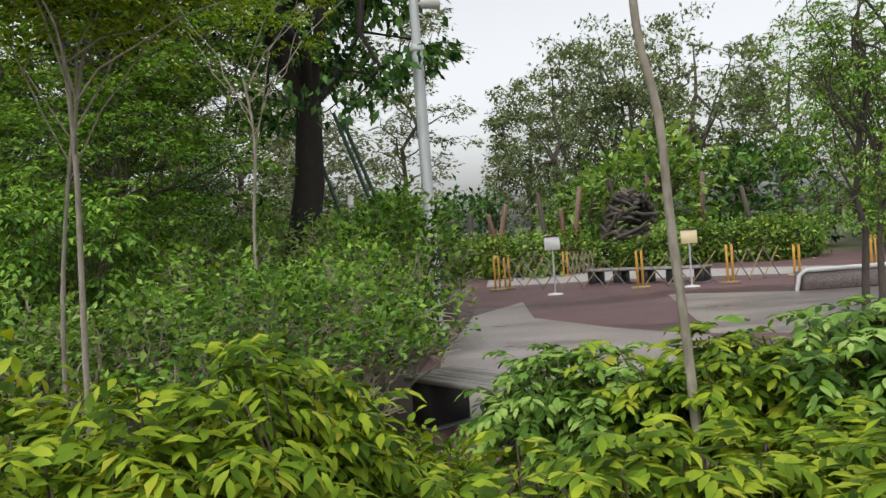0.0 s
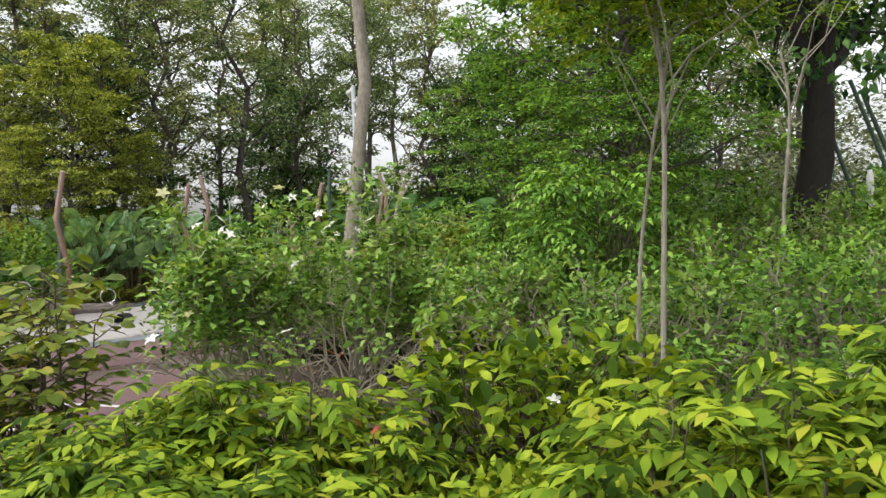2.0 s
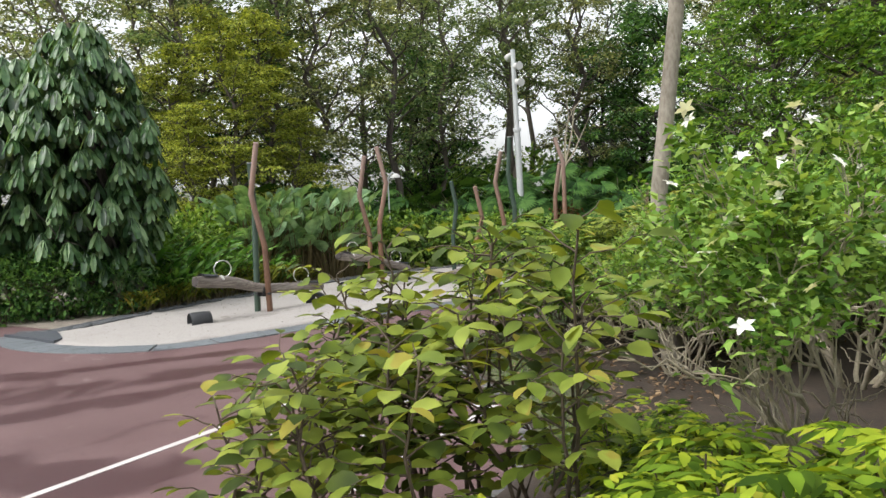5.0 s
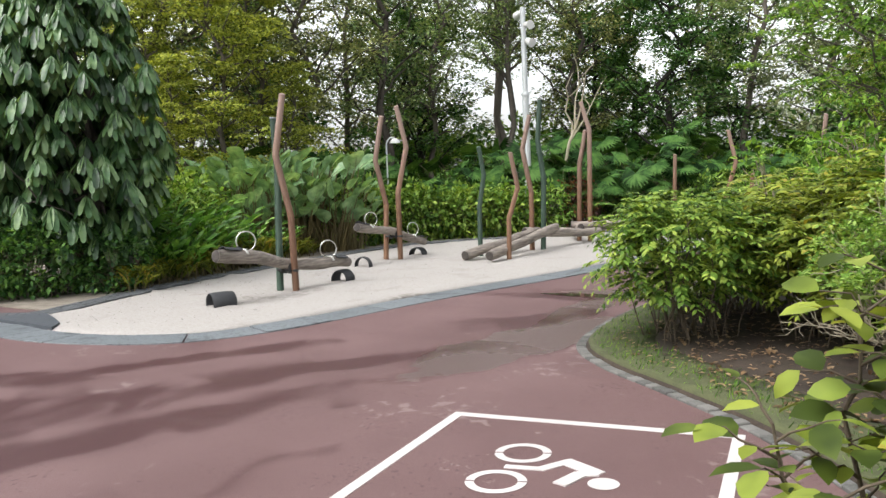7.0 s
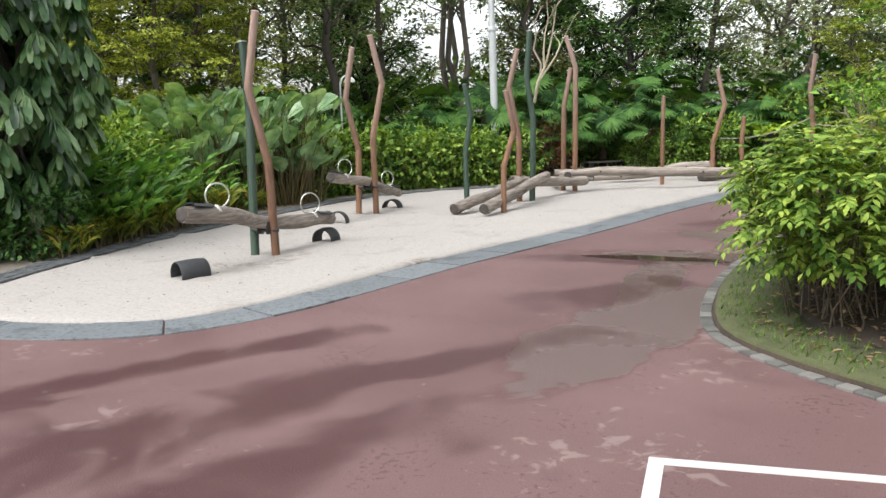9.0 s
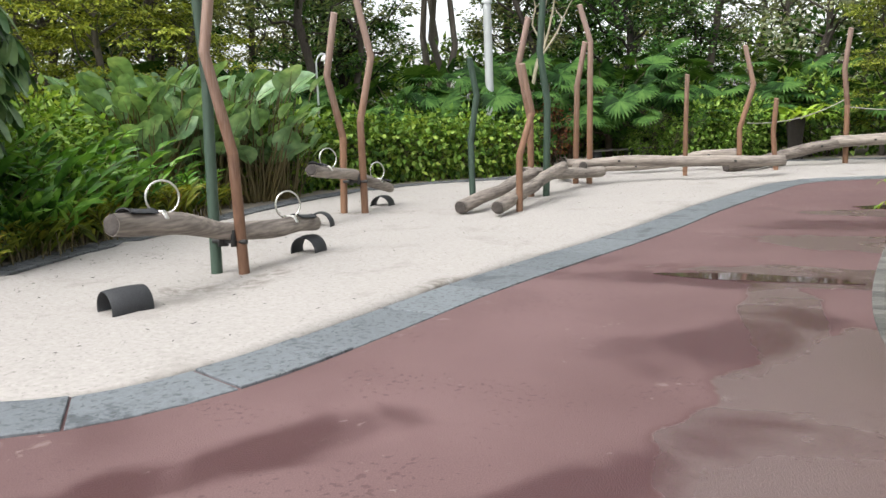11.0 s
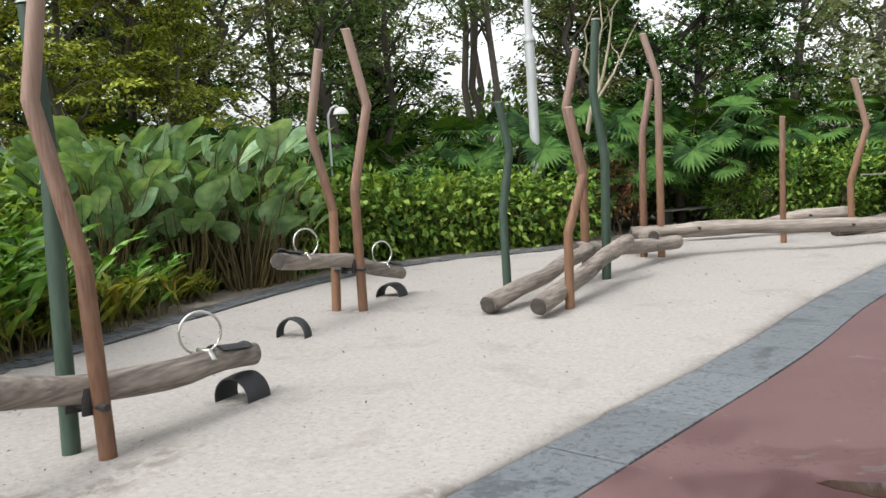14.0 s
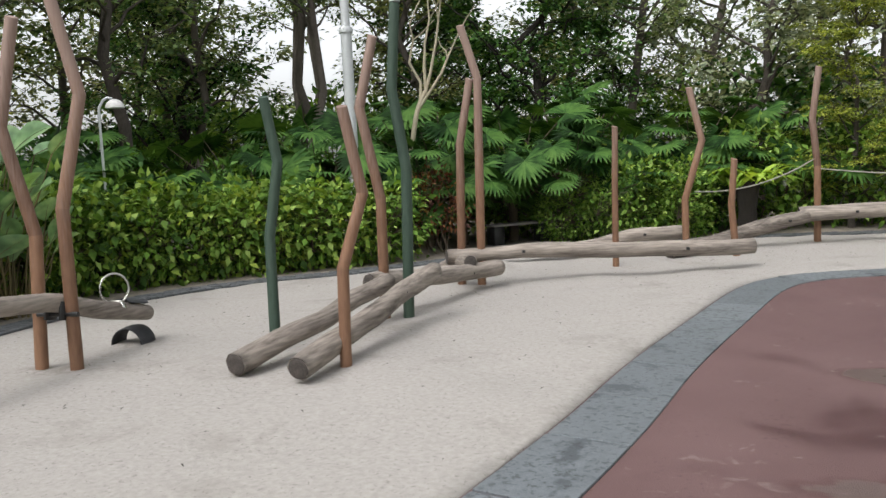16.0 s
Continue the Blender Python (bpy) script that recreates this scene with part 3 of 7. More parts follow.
def smooth_line(pts, step):
    """Points at even steps along a smooth curve through pts."""
    p = np.array(pts, float)
    ext = np.vstack([2 * p[0] - p[1], p, 2 * p[-1] - p[-2]])
    out = []
    for i in range(1, len(ext) - 2):
        a, b, c, d = ext[i - 1], ext[i], ext[i + 1], ext[i + 2]
        for s in np.linspace(0, 1, 24, endpoint=False):
            out.append(0.5 * (2 * b + (c - a) * s + (2 * a - 5 * b + 4 * c - d) * s * s + (3 * b - a - 3 * c + d) * s ** 3))
    out = np.array(out + [p[-1]])
    length = np.concatenate([[0], np.cumsum(np.linalg.norm(np.diff(out, axis=0), axis=1))])
    k = np.arange(0, length[-1], step)
    return np.stack([np.interp(k, length, out[:, i]) for i in range(p.shape[1])], 1)


def offset_line(line, d):
    t = unit(np.gradient(line, axis=0))
    return line + d * np.stack([-t[:, 1], t[:, 0]], 1)


def blob(cx, cy, rx, ry, turn, seed, n=40, rough=0.35):
    """An irregular closed outline."""
    out = []
    for i in range(n):
        a = 2 * math.pi * i / n
        r = 1 + rough * (noise.noise(Vector((math.cos(a) * 1.3 + seed, math.sin(a) * 1.3, seed * 0.7))) + 0.5 * noise.noise(Vector((math.cos(a) * 4, math.sin(a) * 4 + seed, 1))))
        x, y = rx * r * math.cos(a), ry * r * math.sin(a)
        c, s = math.cos(radians(turn)), math.sin(radians(turn))
        out.append((cx + x * c - y * s, cy + x * s + y * c))
    return out


polygon_slab("ground", [(-400, -400), (400, -400), (400, 400), (-400, 400)], -0.06, 0.3, GRASS_SOIL, "dark mossy earth under the trees", "ground")
polygon_slab("pavement", [(-24, -7), (14, -7), (14, 27), (-2, 27), (-9, 24.5), (-17, 22.5), (-21.6, 16), (-19.5, 10), (-18.2, 7.6), (-19, 5.6), (-24, 4.0)], 0.0, 0.05, PATHWAY, "damp maroon rubber paving of the walk", "pavement", cell=1.0)

KERB = smooth_line([(-17.4, 5.0), (-16.5, 4.66), (-15.5, 4.58), (-14.56, 4.74), (-13.6, 5.17), (-13.1, 5.72), (-12.83, 6.55), (-12.74, 7.6), (-12.66, 9.0), (-12.45, 10.6), (-12.28, 11.8), (-12.15, 13.0), (-12.05, 14.5), (-11.82, 16.4), (-11.57, 18.15), (-11.2, 18.95), (-10.4, 19.45), (-9.2, 19.9), (-7.5, 20.3)], 0.04)
KERB_IN = offset_line(KERB, 0.54)
BACK = smooth_line([(-17.3, 5.05), (-16.75, 5.6), (-17.3, 6.9), (-17.55, 7.55), (-17.85, 8.2), (-18.16, 9.1), (-18.5, 10.5), (-18.8, 11.9), (-19.1, 13.2), (-19.36, 14.8), (-19.32, 16.3), (-18.95, 17.3), (-18.4, 18.1), (-17.7, 18.8), (-16.9, 20.0), (-15.2, 22.0), (-12.8, 23.7), (-10, 24.6), (-7.5, 25)], 0.04)
polygon_slab("border_soil", [tuple(p) for p in offset_line(BACK, 0.2)[30::6]] + [(-7, 31), (-26, 31), (-28, 14), (-25, 7.5), (-19.2, 5.7)], 0.02, 0.06, LITTER_SOIL, "sandy soil with litter under the border planting", "soil")
polygon_slab("sand_pit", [tuple(p) for p in KERB_IN[::6]] + [tuple(p) for p in BACK[::-6]], 0.012, 0.04, SAND, "pale raked sand of the play area", "sand", cell=0.22, relief=0.034, seed=3)

polygon_slab("dark_paving", [(-17.32, 5.04), (-16.5, 5.1), (-15.5, 5.12), (-15.75, 5.34), (-16.3, 5.52), (-16.78, 5.64)], 0.052, 0.06, DARK_SLAB, "dark blue-grey paving wedge at the end of the sand", "pavement")
BED = smooth_line([(-9.75, 16.0), (-9.9, 12.0), (-9.9, 9.8), (-9.75, 8.4), (-9.45, 7.3), (-8.9, 6.68), (-8.1, 6.15), (-7.2, 5.5), (-6.3, 4.5), (-5.95, 3.4), (-5.95, 2.5), (-5.4, 1.95), (-4.4, 1.75), (-2, 1.65), (2.0, 1.6), (5.0, 1.6)], 0.04)
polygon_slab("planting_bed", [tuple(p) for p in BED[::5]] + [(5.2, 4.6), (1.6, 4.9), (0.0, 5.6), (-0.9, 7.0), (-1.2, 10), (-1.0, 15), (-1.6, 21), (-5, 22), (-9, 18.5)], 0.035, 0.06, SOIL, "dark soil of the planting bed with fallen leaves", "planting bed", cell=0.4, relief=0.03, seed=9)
edge_line = BED[40:330]
polygon_slab("grass_verge", [tuple(p) for p in offset_line(edge_line, 0.02)[::6]] + [tuple(p) for p in offset_line(edge_line, 0.62)[::-6]], 0.06, 0.05, GRASS_SOIL, "thin mossy grass verge along the bed edge", "grass", cell=0.3, relief=0.012, seed=4)


# ---- play area: posts, logs, seesaws ----
def rot_to(d):
    """A rotation that takes z to d."""
    return Vector(d).to_track_quat("Z", "Y").to_matrix().to_4x4()


def crooked_post(points, radius, material, label, cap=False):
    """A timber post made of straight lengths cut and joined at angles."""
    root = tagged(new("wooden_post"), label, "post", "crooked play posts")
    root.location = points[0]
    o = np.array(points[0])
    pts = [np.array(p, float) - o for p in points]
    dirs = [unit(q - p) for p, q in zip(pts, pts[1:])]
    pts[0] = pts[0] - dirs[0] * 0.15
    cuts = [dirs[0]] + [unit(p + q) for p, q in zip(dirs, dirs[1:])] + [unit(dirs[-1] + np.array([0.25, -0.2, 0.0]))]
    ang = np.linspace(0, 2 * np.pi, 16, endpoint=False)
    for k, d in enumerate(dirs):
        g = Geo()
        x = unit(np.cross(d, (0.3, 1, 0)))
        y = np.cross(d, x)
        rows = []
        for q in range(9):
            s = q / 8
            r = radius * (1.06 - 0.1 * (k + s) / len(dirs) + 0.035 * noise.noise(Vector((points[0][0] * 3, (k + s) * 4, 1))))
            off = r * (np.cos(ang)[:, None] * x + np.sin(ang)[:, None] * y)
            c = pts[k] + (pts[k + 1] - pts[k]) * s
            for weight, cut in ((1 - s, cuts[k]), (s, cuts[k + 1])):
                if weight > 0.999:
                    off = off - d * ((off @ cut) / float(d @ cut))[:, None]
            rows.append(c + off)
        n = 16
        f = [(q * n + i, q * n + (i + 1) % n, (q + 1) * n + (i + 1) % n, (q + 1) * n + i) for q in range(8) for i in range(n)]
        if k == len(dirs) - 1:
            rows.append(rows[-1])
            f += [tuple(9 * n + i for i in range(n))]
        g.add(np.concatenate(rows), f)
        part("post_length", g, material, root)
    if cap:
        g = Geo()
        e = np.array(points[-1]) - o
        tube(g, [e, e + (0, 0, 0.012)], [radius * 1.04, radius * 1.02], 14)
        part("end_cap", g, GALV, root, "pale flat end cap")
    return root


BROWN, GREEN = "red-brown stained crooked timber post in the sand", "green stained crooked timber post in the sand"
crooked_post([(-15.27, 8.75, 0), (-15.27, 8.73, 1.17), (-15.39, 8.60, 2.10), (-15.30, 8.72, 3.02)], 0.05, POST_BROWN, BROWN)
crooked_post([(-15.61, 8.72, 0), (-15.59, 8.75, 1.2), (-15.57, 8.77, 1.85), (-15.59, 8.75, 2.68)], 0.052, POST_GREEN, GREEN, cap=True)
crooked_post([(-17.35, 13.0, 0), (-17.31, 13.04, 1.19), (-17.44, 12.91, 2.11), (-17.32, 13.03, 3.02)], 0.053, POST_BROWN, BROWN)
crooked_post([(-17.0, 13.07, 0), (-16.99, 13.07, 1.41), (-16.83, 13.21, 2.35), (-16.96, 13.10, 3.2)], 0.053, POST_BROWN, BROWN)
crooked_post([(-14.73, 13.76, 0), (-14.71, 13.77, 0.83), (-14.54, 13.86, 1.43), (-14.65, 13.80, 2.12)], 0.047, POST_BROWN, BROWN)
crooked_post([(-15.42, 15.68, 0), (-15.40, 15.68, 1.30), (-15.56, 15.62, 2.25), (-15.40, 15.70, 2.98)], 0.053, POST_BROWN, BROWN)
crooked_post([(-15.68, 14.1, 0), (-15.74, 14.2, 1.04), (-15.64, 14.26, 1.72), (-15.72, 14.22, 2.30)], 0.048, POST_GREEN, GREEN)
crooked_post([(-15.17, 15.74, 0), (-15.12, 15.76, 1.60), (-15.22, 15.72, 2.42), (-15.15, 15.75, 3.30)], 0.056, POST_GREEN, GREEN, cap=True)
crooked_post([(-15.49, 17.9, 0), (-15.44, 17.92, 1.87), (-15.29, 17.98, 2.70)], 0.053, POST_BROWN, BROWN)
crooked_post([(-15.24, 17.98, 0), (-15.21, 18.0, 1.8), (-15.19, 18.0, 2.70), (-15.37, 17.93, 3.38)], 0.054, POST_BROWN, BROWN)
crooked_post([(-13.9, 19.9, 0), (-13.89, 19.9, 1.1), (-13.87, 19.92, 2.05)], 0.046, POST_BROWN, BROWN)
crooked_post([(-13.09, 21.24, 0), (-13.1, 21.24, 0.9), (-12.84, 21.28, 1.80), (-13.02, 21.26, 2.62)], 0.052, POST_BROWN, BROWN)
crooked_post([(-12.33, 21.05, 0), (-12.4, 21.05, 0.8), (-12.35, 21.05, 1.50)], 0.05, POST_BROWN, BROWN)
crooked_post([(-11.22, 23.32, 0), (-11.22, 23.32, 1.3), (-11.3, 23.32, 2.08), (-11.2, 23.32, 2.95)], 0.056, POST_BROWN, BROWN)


def log_shape(geo, a, b, ra, rb, rng, bow=0.02, sides=20, n=22):
    """A peeled log: slightly bowed, knotty, with slanting ends."""
    a, b = np.asarray(a, float), np.asarray(b, float)
    s = np.linspace(0, 1, n)
    size = np.linalg.norm(b - a)
    off = np.stack([np.interp(s, np.linspace(0, 1, 5), rng.normal(0, bow * size, 5)) for _ in range(3)], 1) * np.sin(np.pi * s)[:, None]
    pts = a + (b - a) * s[:, None] + off
    rad = ra + (rb - ra) * s + np.interp(s, np.linspace(0, 1, 7), rng.normal(0, 0.06 * ra, 7))
    rad[0] *= 0.94
    rad[-1] *= 0.94
    ridge = rng.normal(0, 0.035, sides)
    ridge[rng.integers(sides)] -= 0.11
    ang = np.linspace(0, 2 * np.pi, sides, endpoint=False)
    d = unit(np.gradient(pts, axis=0))
    x = unit(np.cross(d, (0, 0, 1.0)))
    y = np.cross(d, x)
    rows = []
    for k in range(n):
        q = rad[k] * (1 + np.interp(ang + 0.5 * s[k], np.arange(sides + 1) * 2 * np.pi / sides, np.append(ridge, ridge[0]), period=2 * np.pi) + rng.normal(0, 0.012, sides))
        rows.append(pts[k] + q[:, None] * (np.cos(ang)[:, None] * x[k] + np.sin(ang)[:, None] * y[k]))
    f = [(k * sides + i, k * sides + (i + 1) % sides, (k + 1) * sides + (i + 1) % sides, (k + 1) * sides + i) for k in range(n - 1) for i in range(sides)]
    geo.add(np.concatenate(rows), f + [tuple(range(sides)), tuple((n - 1) * sides + i for i in range(sides))])
    return pts, rad


def end_disc(geo, p, d, r, rng):
    """A checked, slightly dished end face."""
    m = np.array(rot_to(d))[:3, :3]
    n = 14
    a = np.linspace(0, 2 * np.pi, n, endpoint=False)
    rings = [(r * 0.93, 0.001), (r * 0.9, 0.006), (r * 0.5, 0.004), (r * 0.1, 0.001)]
    v = np.concatenate([np.stack([np.cos(a) * q, np.sin(a) * q, np.full(n, h)], 1) for q, h in rings])
    f = [(k * n + i, k * n + (i + 1) % n, (k + 1) * n + (i + 1) % n, (k + 1) * n + i) for k in range(3) for i in range(n)] + [tuple(3 * n + i for i in range(n))]
    geo.add(v @ m.T + np.asarray(p), f)


def play_log(a, b, ra, rb, seed, label, bow=0.015, bolts=True):
    rng = np.random.default_rng(seed)
    root = tagged(new("balance_log"), label, "log", "balance logs")
    root.location = a
    o = np.array(a)
    g = Geo()
    pts, rad = log_shape(g, o - o, np.array(b) - o, ra, rb, rng, bow)
    part("trunk", g, log_material(a, b), root)
    d = unit(pts[0] - pts[1]), unit(pts[-1] - pts[-2])
    for p, q, r in ((pts[0], d[0], rad[0]), (pts[-1], d[1], rad[-1])):
        g = Geo()
        end_disc(g, p, q, r, rng)
        part("end_face", g, LOG_END, root, "dark weathered end grain")
    if bolts:
        for s in (5, 16):
            g = Geo()
            p = pts[s] + np.array([rad[s] * 0.55, -rad[s] * 0.8, 0.0])
            tube(g, [p, p + (0.02, -0.03, 0)], [0.022, 0.02], 10)
            part("bolt", g, BLACK_METAL, root, "black bolt head")
    return root


GREYLOG = "weathered grey peeled balance log fixed between posts"
play_log((-15.41, 13.22, 0.13), (-15.33, 15.62, 0.44), 0.1, 0.095, 1, GREYLOG)
play_log((-14.80, 13.20, 0.14), (-14.90, 15.85, 0.52), 0.1, 0.095, 2, GREYLOG)
play_log((-15.46, 15.45, 0.44), (-14.98, 17.95, 0.27), 0.105, 0.10, 3, GREYLOG)
play_log((-15.62, 17.75, 0.42), (-12.02, 19.95, 0.32), 0.095, 0.115, 4, GREYLOG, bow=0.012)
play_log((-15.75, 20.3, 0.16), (-13.2, 21.6, 0.36), 0.1, 0.12, 5, GREYLOG)
play_log((-13.3, 20.9, 0.12), (-11.2, 23.2, 0.52), 0.12, 0.12, 6, GREYLOG)
play_log((-11.5, 23.0, 0.5), (-8.2, 23.6, 0.6), 0.13, 0.14, 7, GREYLOG)
play_log((-16.2, 18.9, 0.13), (-15.1, 17.3, 0.42), 0.09, 0.09, 8, GREYLOG, bolts=False)


def hoop(geo, centre, normal, radius, wire, start=0.0, end=6.283, n=30):
    m = np.array(rot_to(normal))[:3, :3]
    a = np.linspace(start, end, n)
    tube(geo, (np.stack([np.cos(a), np.sin(a), a * 0], 1) * radius) @ m.T + np.asarray(centre), wire, 8)


def seesaw(a, b, r, seed):
    """A log on a pivot between two posts, with a seat pad and a steel hoop at each end."""
    rng = np.random.default_rng(seed)
    a, b = np.array(a), np.array(b)
    root = tagged(new("log_seesaw"), "weathered log seesaw with steel hoop handles in the sand", "seesaw", "log seesaws")
    mid = (a + b) / 2
    root.location = (mid[0], mid[1], 0)
    o = np.array([mid[0], mid[1], 0])
    g = Geo()
    pts, rad = log_shape(g, a - o, b - o, r, r * 0.95, rng, 0.014, 20, 18)
    body = part("beam", g, log_material(a, b), root)
    d = unit(b - a)
    side = unit(np.cross(d, (0, 0, 1)))
    up = np.cross(side, d)
    for p, q, rr in ((pts[0], -d, rad[0]), (pts[-1], d, rad[-1])):
        g = Geo()
        end_disc(g, p, q, rr, rng)
        part("end_face", g, LOG_END, root, "dark weathered end grain")
    for s, sg in ((3, 1), (14, -1)):
        c = pts[s] + up * rad[s]
        g = Geo()
        hoop(g, c + up * 0.118 + d * 0.04 * sg, side - d * 0.5, 0.142, 0.0095)
        hd = part("hoop_handle", g, STEEL, root, "round steel hoop handle")
        g = Geo()
        m = Matrix.Translation(c - up * 0.005) @ Matrix(np.stack([side, d, up], 1).tolist()).to_4x4()
        box_geo(g, m, 0.12, 0.045, 0.03, 0.006)
        box_geo(g, m @ Matrix.Translation((0.075, 0, -0.03)) @ Matrix.Rotation(radians(55), 4, "Y"), 0.07, 0.045, 0.012, 0.004)
        part("clamp", g, STEEL, hd, "bright steel clamp plate")
        g = Geo()
        n, w = 9, 7
        v, f = [], []
        for i in range(n):
            p = pts[s] + d * (-sg) * (0.09 + 0.30 * i / (n - 1)) * 1.0
            for h in (0.008, 0.02):
                for j in range(w):
                    t = radians(-44 + 88 * j / (w - 1))
                    v.append(p + (side * math.sin(t) + up * math.cos(t)) * (rad[s] * 1.0 + h + 0.01 * (i in (0, n - 1))))
        for i in range(n - 1):
            for j in range(w - 1):
                q = i * 2 * w
                f += [(q + w + j, q + w + j + 1, q + 3 * w + j + 1, q + 3 * w + j), (q + j + 1, q + j, q + 2 * w + j, q + 2 * w + j + 1)]
        for i in (0, n - 1):
            q = i * 2 * w
            f += [(q + j, q + j + 1, q + w + j + 1, q + w + j) for j in range(w - 1)]
        g.add(v, f)
        part("seat_pad", g, RUBBER, root, "black rubber seat pad")
    c = pts[9]
    g = Geo()
    tube(g, [c - side * 0.2 - up * rad[9] * 1.15, c + side * 0.2 - up * rad[9] * 1.15], 0.022, 10)
    part("pivot_bar", g, BLACK_METAL, root, "dark steel pivot bar")
    for sg in (-1, 1):
        g = Geo()
        m = Matrix.Translation(c + side * sg * rad[9] * 0.9 - up * rad[9] * 0.8) @ Matrix(np.stack([side, d, up], 1).tolist()).to_4x4()
        box_geo(g, m, 0.02, 0.14, 0.16, 0.004)
        part("bracket", g, BLACK_METAL, root, "dark steel bracket")
    return root


seesaw((-15.15, 7.26, 0.71), (-15.48, 10.08, 0.33), 0.09, 21)
seesaw((-16.78, 11.62, 0.80), (-17.30, 14.20, 0.30), 0.09, 22)


def half_tyre(x, y, turn, radius, width, height, seed):
    """A cut tyre sunk in the sand as a stop for the seesaw."""
    root = tagged(new("half_tyre"), "black half tyre sunk in the sand as seesaw stop", "tyre", "half tyres in the sand")
    root.matrix_basis = pose(x, y, height - radius, 0, 0, turn)
    n, w = 26, 5
    v, f = [], []
    cross = [(-width / 2, 0.012), (-width * 0.47, 0.022), (-width * 0.2, 0.03), (width * 0.2, 0.03), (width * 0.47, 0.022), (width / 2, 0.012), (width * 0.47, 0.006), (0, 0.012), (-width * 0.47, 0.006)]
    k = len(cross)
    for i in range(n):
        a = math.pi * (-0.12 + 1.24 * i / (n - 1))
        for y0, h in cross:
            tread = 0.004 * (i % 2) if h > 0.025 else 0
            q = radius - 0.03 + h - tread
            v.append((q * math.cos(a), y0, q * math.sin(a)))
    f = [(i * k + j, i * k + (j + 1) % k, (i + 1) * k + (j + 1) % k, (i + 1) * k + j) for i in range(n - 1) for j in range(k)]
    f += [tuple(range(k)), tuple((n - 1) * k + j for j in range(k - 1, -1, -1))]
    g = Geo()
    g.add(v, f)
    part("tread", g, RUBBER, root)
    return root


half_tyre(-15.1, 7.27, -14, 0.16, 0.34, 0.22, 1)
half_tyre(-15.48, 9.95, 8, 0.17, 0.24, 0.22, 2)
half_tyre(-16.75, 11.72, 12, 0.18, 0.12, 0.23, 3)
half_tyre(-17.36, 14.05, 12, 0.18, 0.24, 0.20, 4)

# ---- rope between the far posts ----
def rope(a, b, sag, label):
    g = Geo()
    s = np.linspace(0, 1, 14)[:, None]
    p = np.array(a) + (np.array(b) - np.array(a)) * s - np.array([0, 0, sag]) * 4 * s * (1 - s)
    tube(g, p, 0.012, 7)
    return tagged(part("rope", g, ROPE, None, label), category="rope")


rope((-12.95, 21.26, 1.02), (-11.27, 23.3, 1.42), 0.16, "pale braided rope slung between two posts")
rope((-11.17, 23.3, 1.25), (-8.0, 23.9, 1.15), 0.1, "pale braided rope slung between two posts")


# ---- lamp poles ----
def light_pole(x, y, height, r, lamps, label):
    root = tagged(new("light_pole"), label, "lamp post")
    root.location = (x, y, 0)
    g = Geo()
    tube(g, [(0, 0, -0.1), (0, 0, height * 0.62)], r, 16)
    part("pole", g, GALV, root)
    g = Geo()
    tube(g, [(0, 0, height * 0.62 - 0.05), (0, 0, height * 0.62), (0, 0, height * 0.62 + 0.05)], [r * 1.25, r * 1.3, r * 1.15], 16)
    part("collar", g, GALV, root)
    g = Geo()
    tube(g, [(0, 0, height * 0.62), (0, 0, height)], [r * 0.82, r * 0.75], 16)
    part("upper_pole", g, GALV, root)
    g = Geo()
    tube(g, [(0, 0, -0.02), (0, 0, 0.07)], [r * 2.2, r * 2.1], 12)
    part("base_plate", g, GALV, root)
    for z, turn, drop in lamps:
        arm = Geo()
        c, s = math.cos(radians(turn)), math.sin(radians(turn))
        tube(arm, [(0, 0, z), (0.16 * c, 0.16 * s, z)], 0.022, 8)
        a = part("lamp_arm", arm, GALV, root)
        head = Geo()
        p = np.array([0.26 * c, 0.26 * s, z])
        d = unit((c, s, -drop))
        tube(head, [p - d * 0.16, p - d * 0.13, p + d * 0.05, p + d * 0.14, p + d * 0.15], [0.05, 0.085, 0.10, 0.13, 0.125], 16)
        part("spotlight", head, WHITE_PAINT, a, "pale cylindrical spotlight head")
    return root


light_pole(-18.85, 20.9, 6.6, 0.1, [(6.45, 150, 0.2), (6.05, -25, 0.15), (5.55, -20, 0.3)], "slim pale grey lamp pole with three spotlights behind the hedge")
light_pole(-1.25, 13.55, 7.2, 0.092, [(5.15, 5, 0.0)], "tall galvanised lamp pole with a round spotlight")


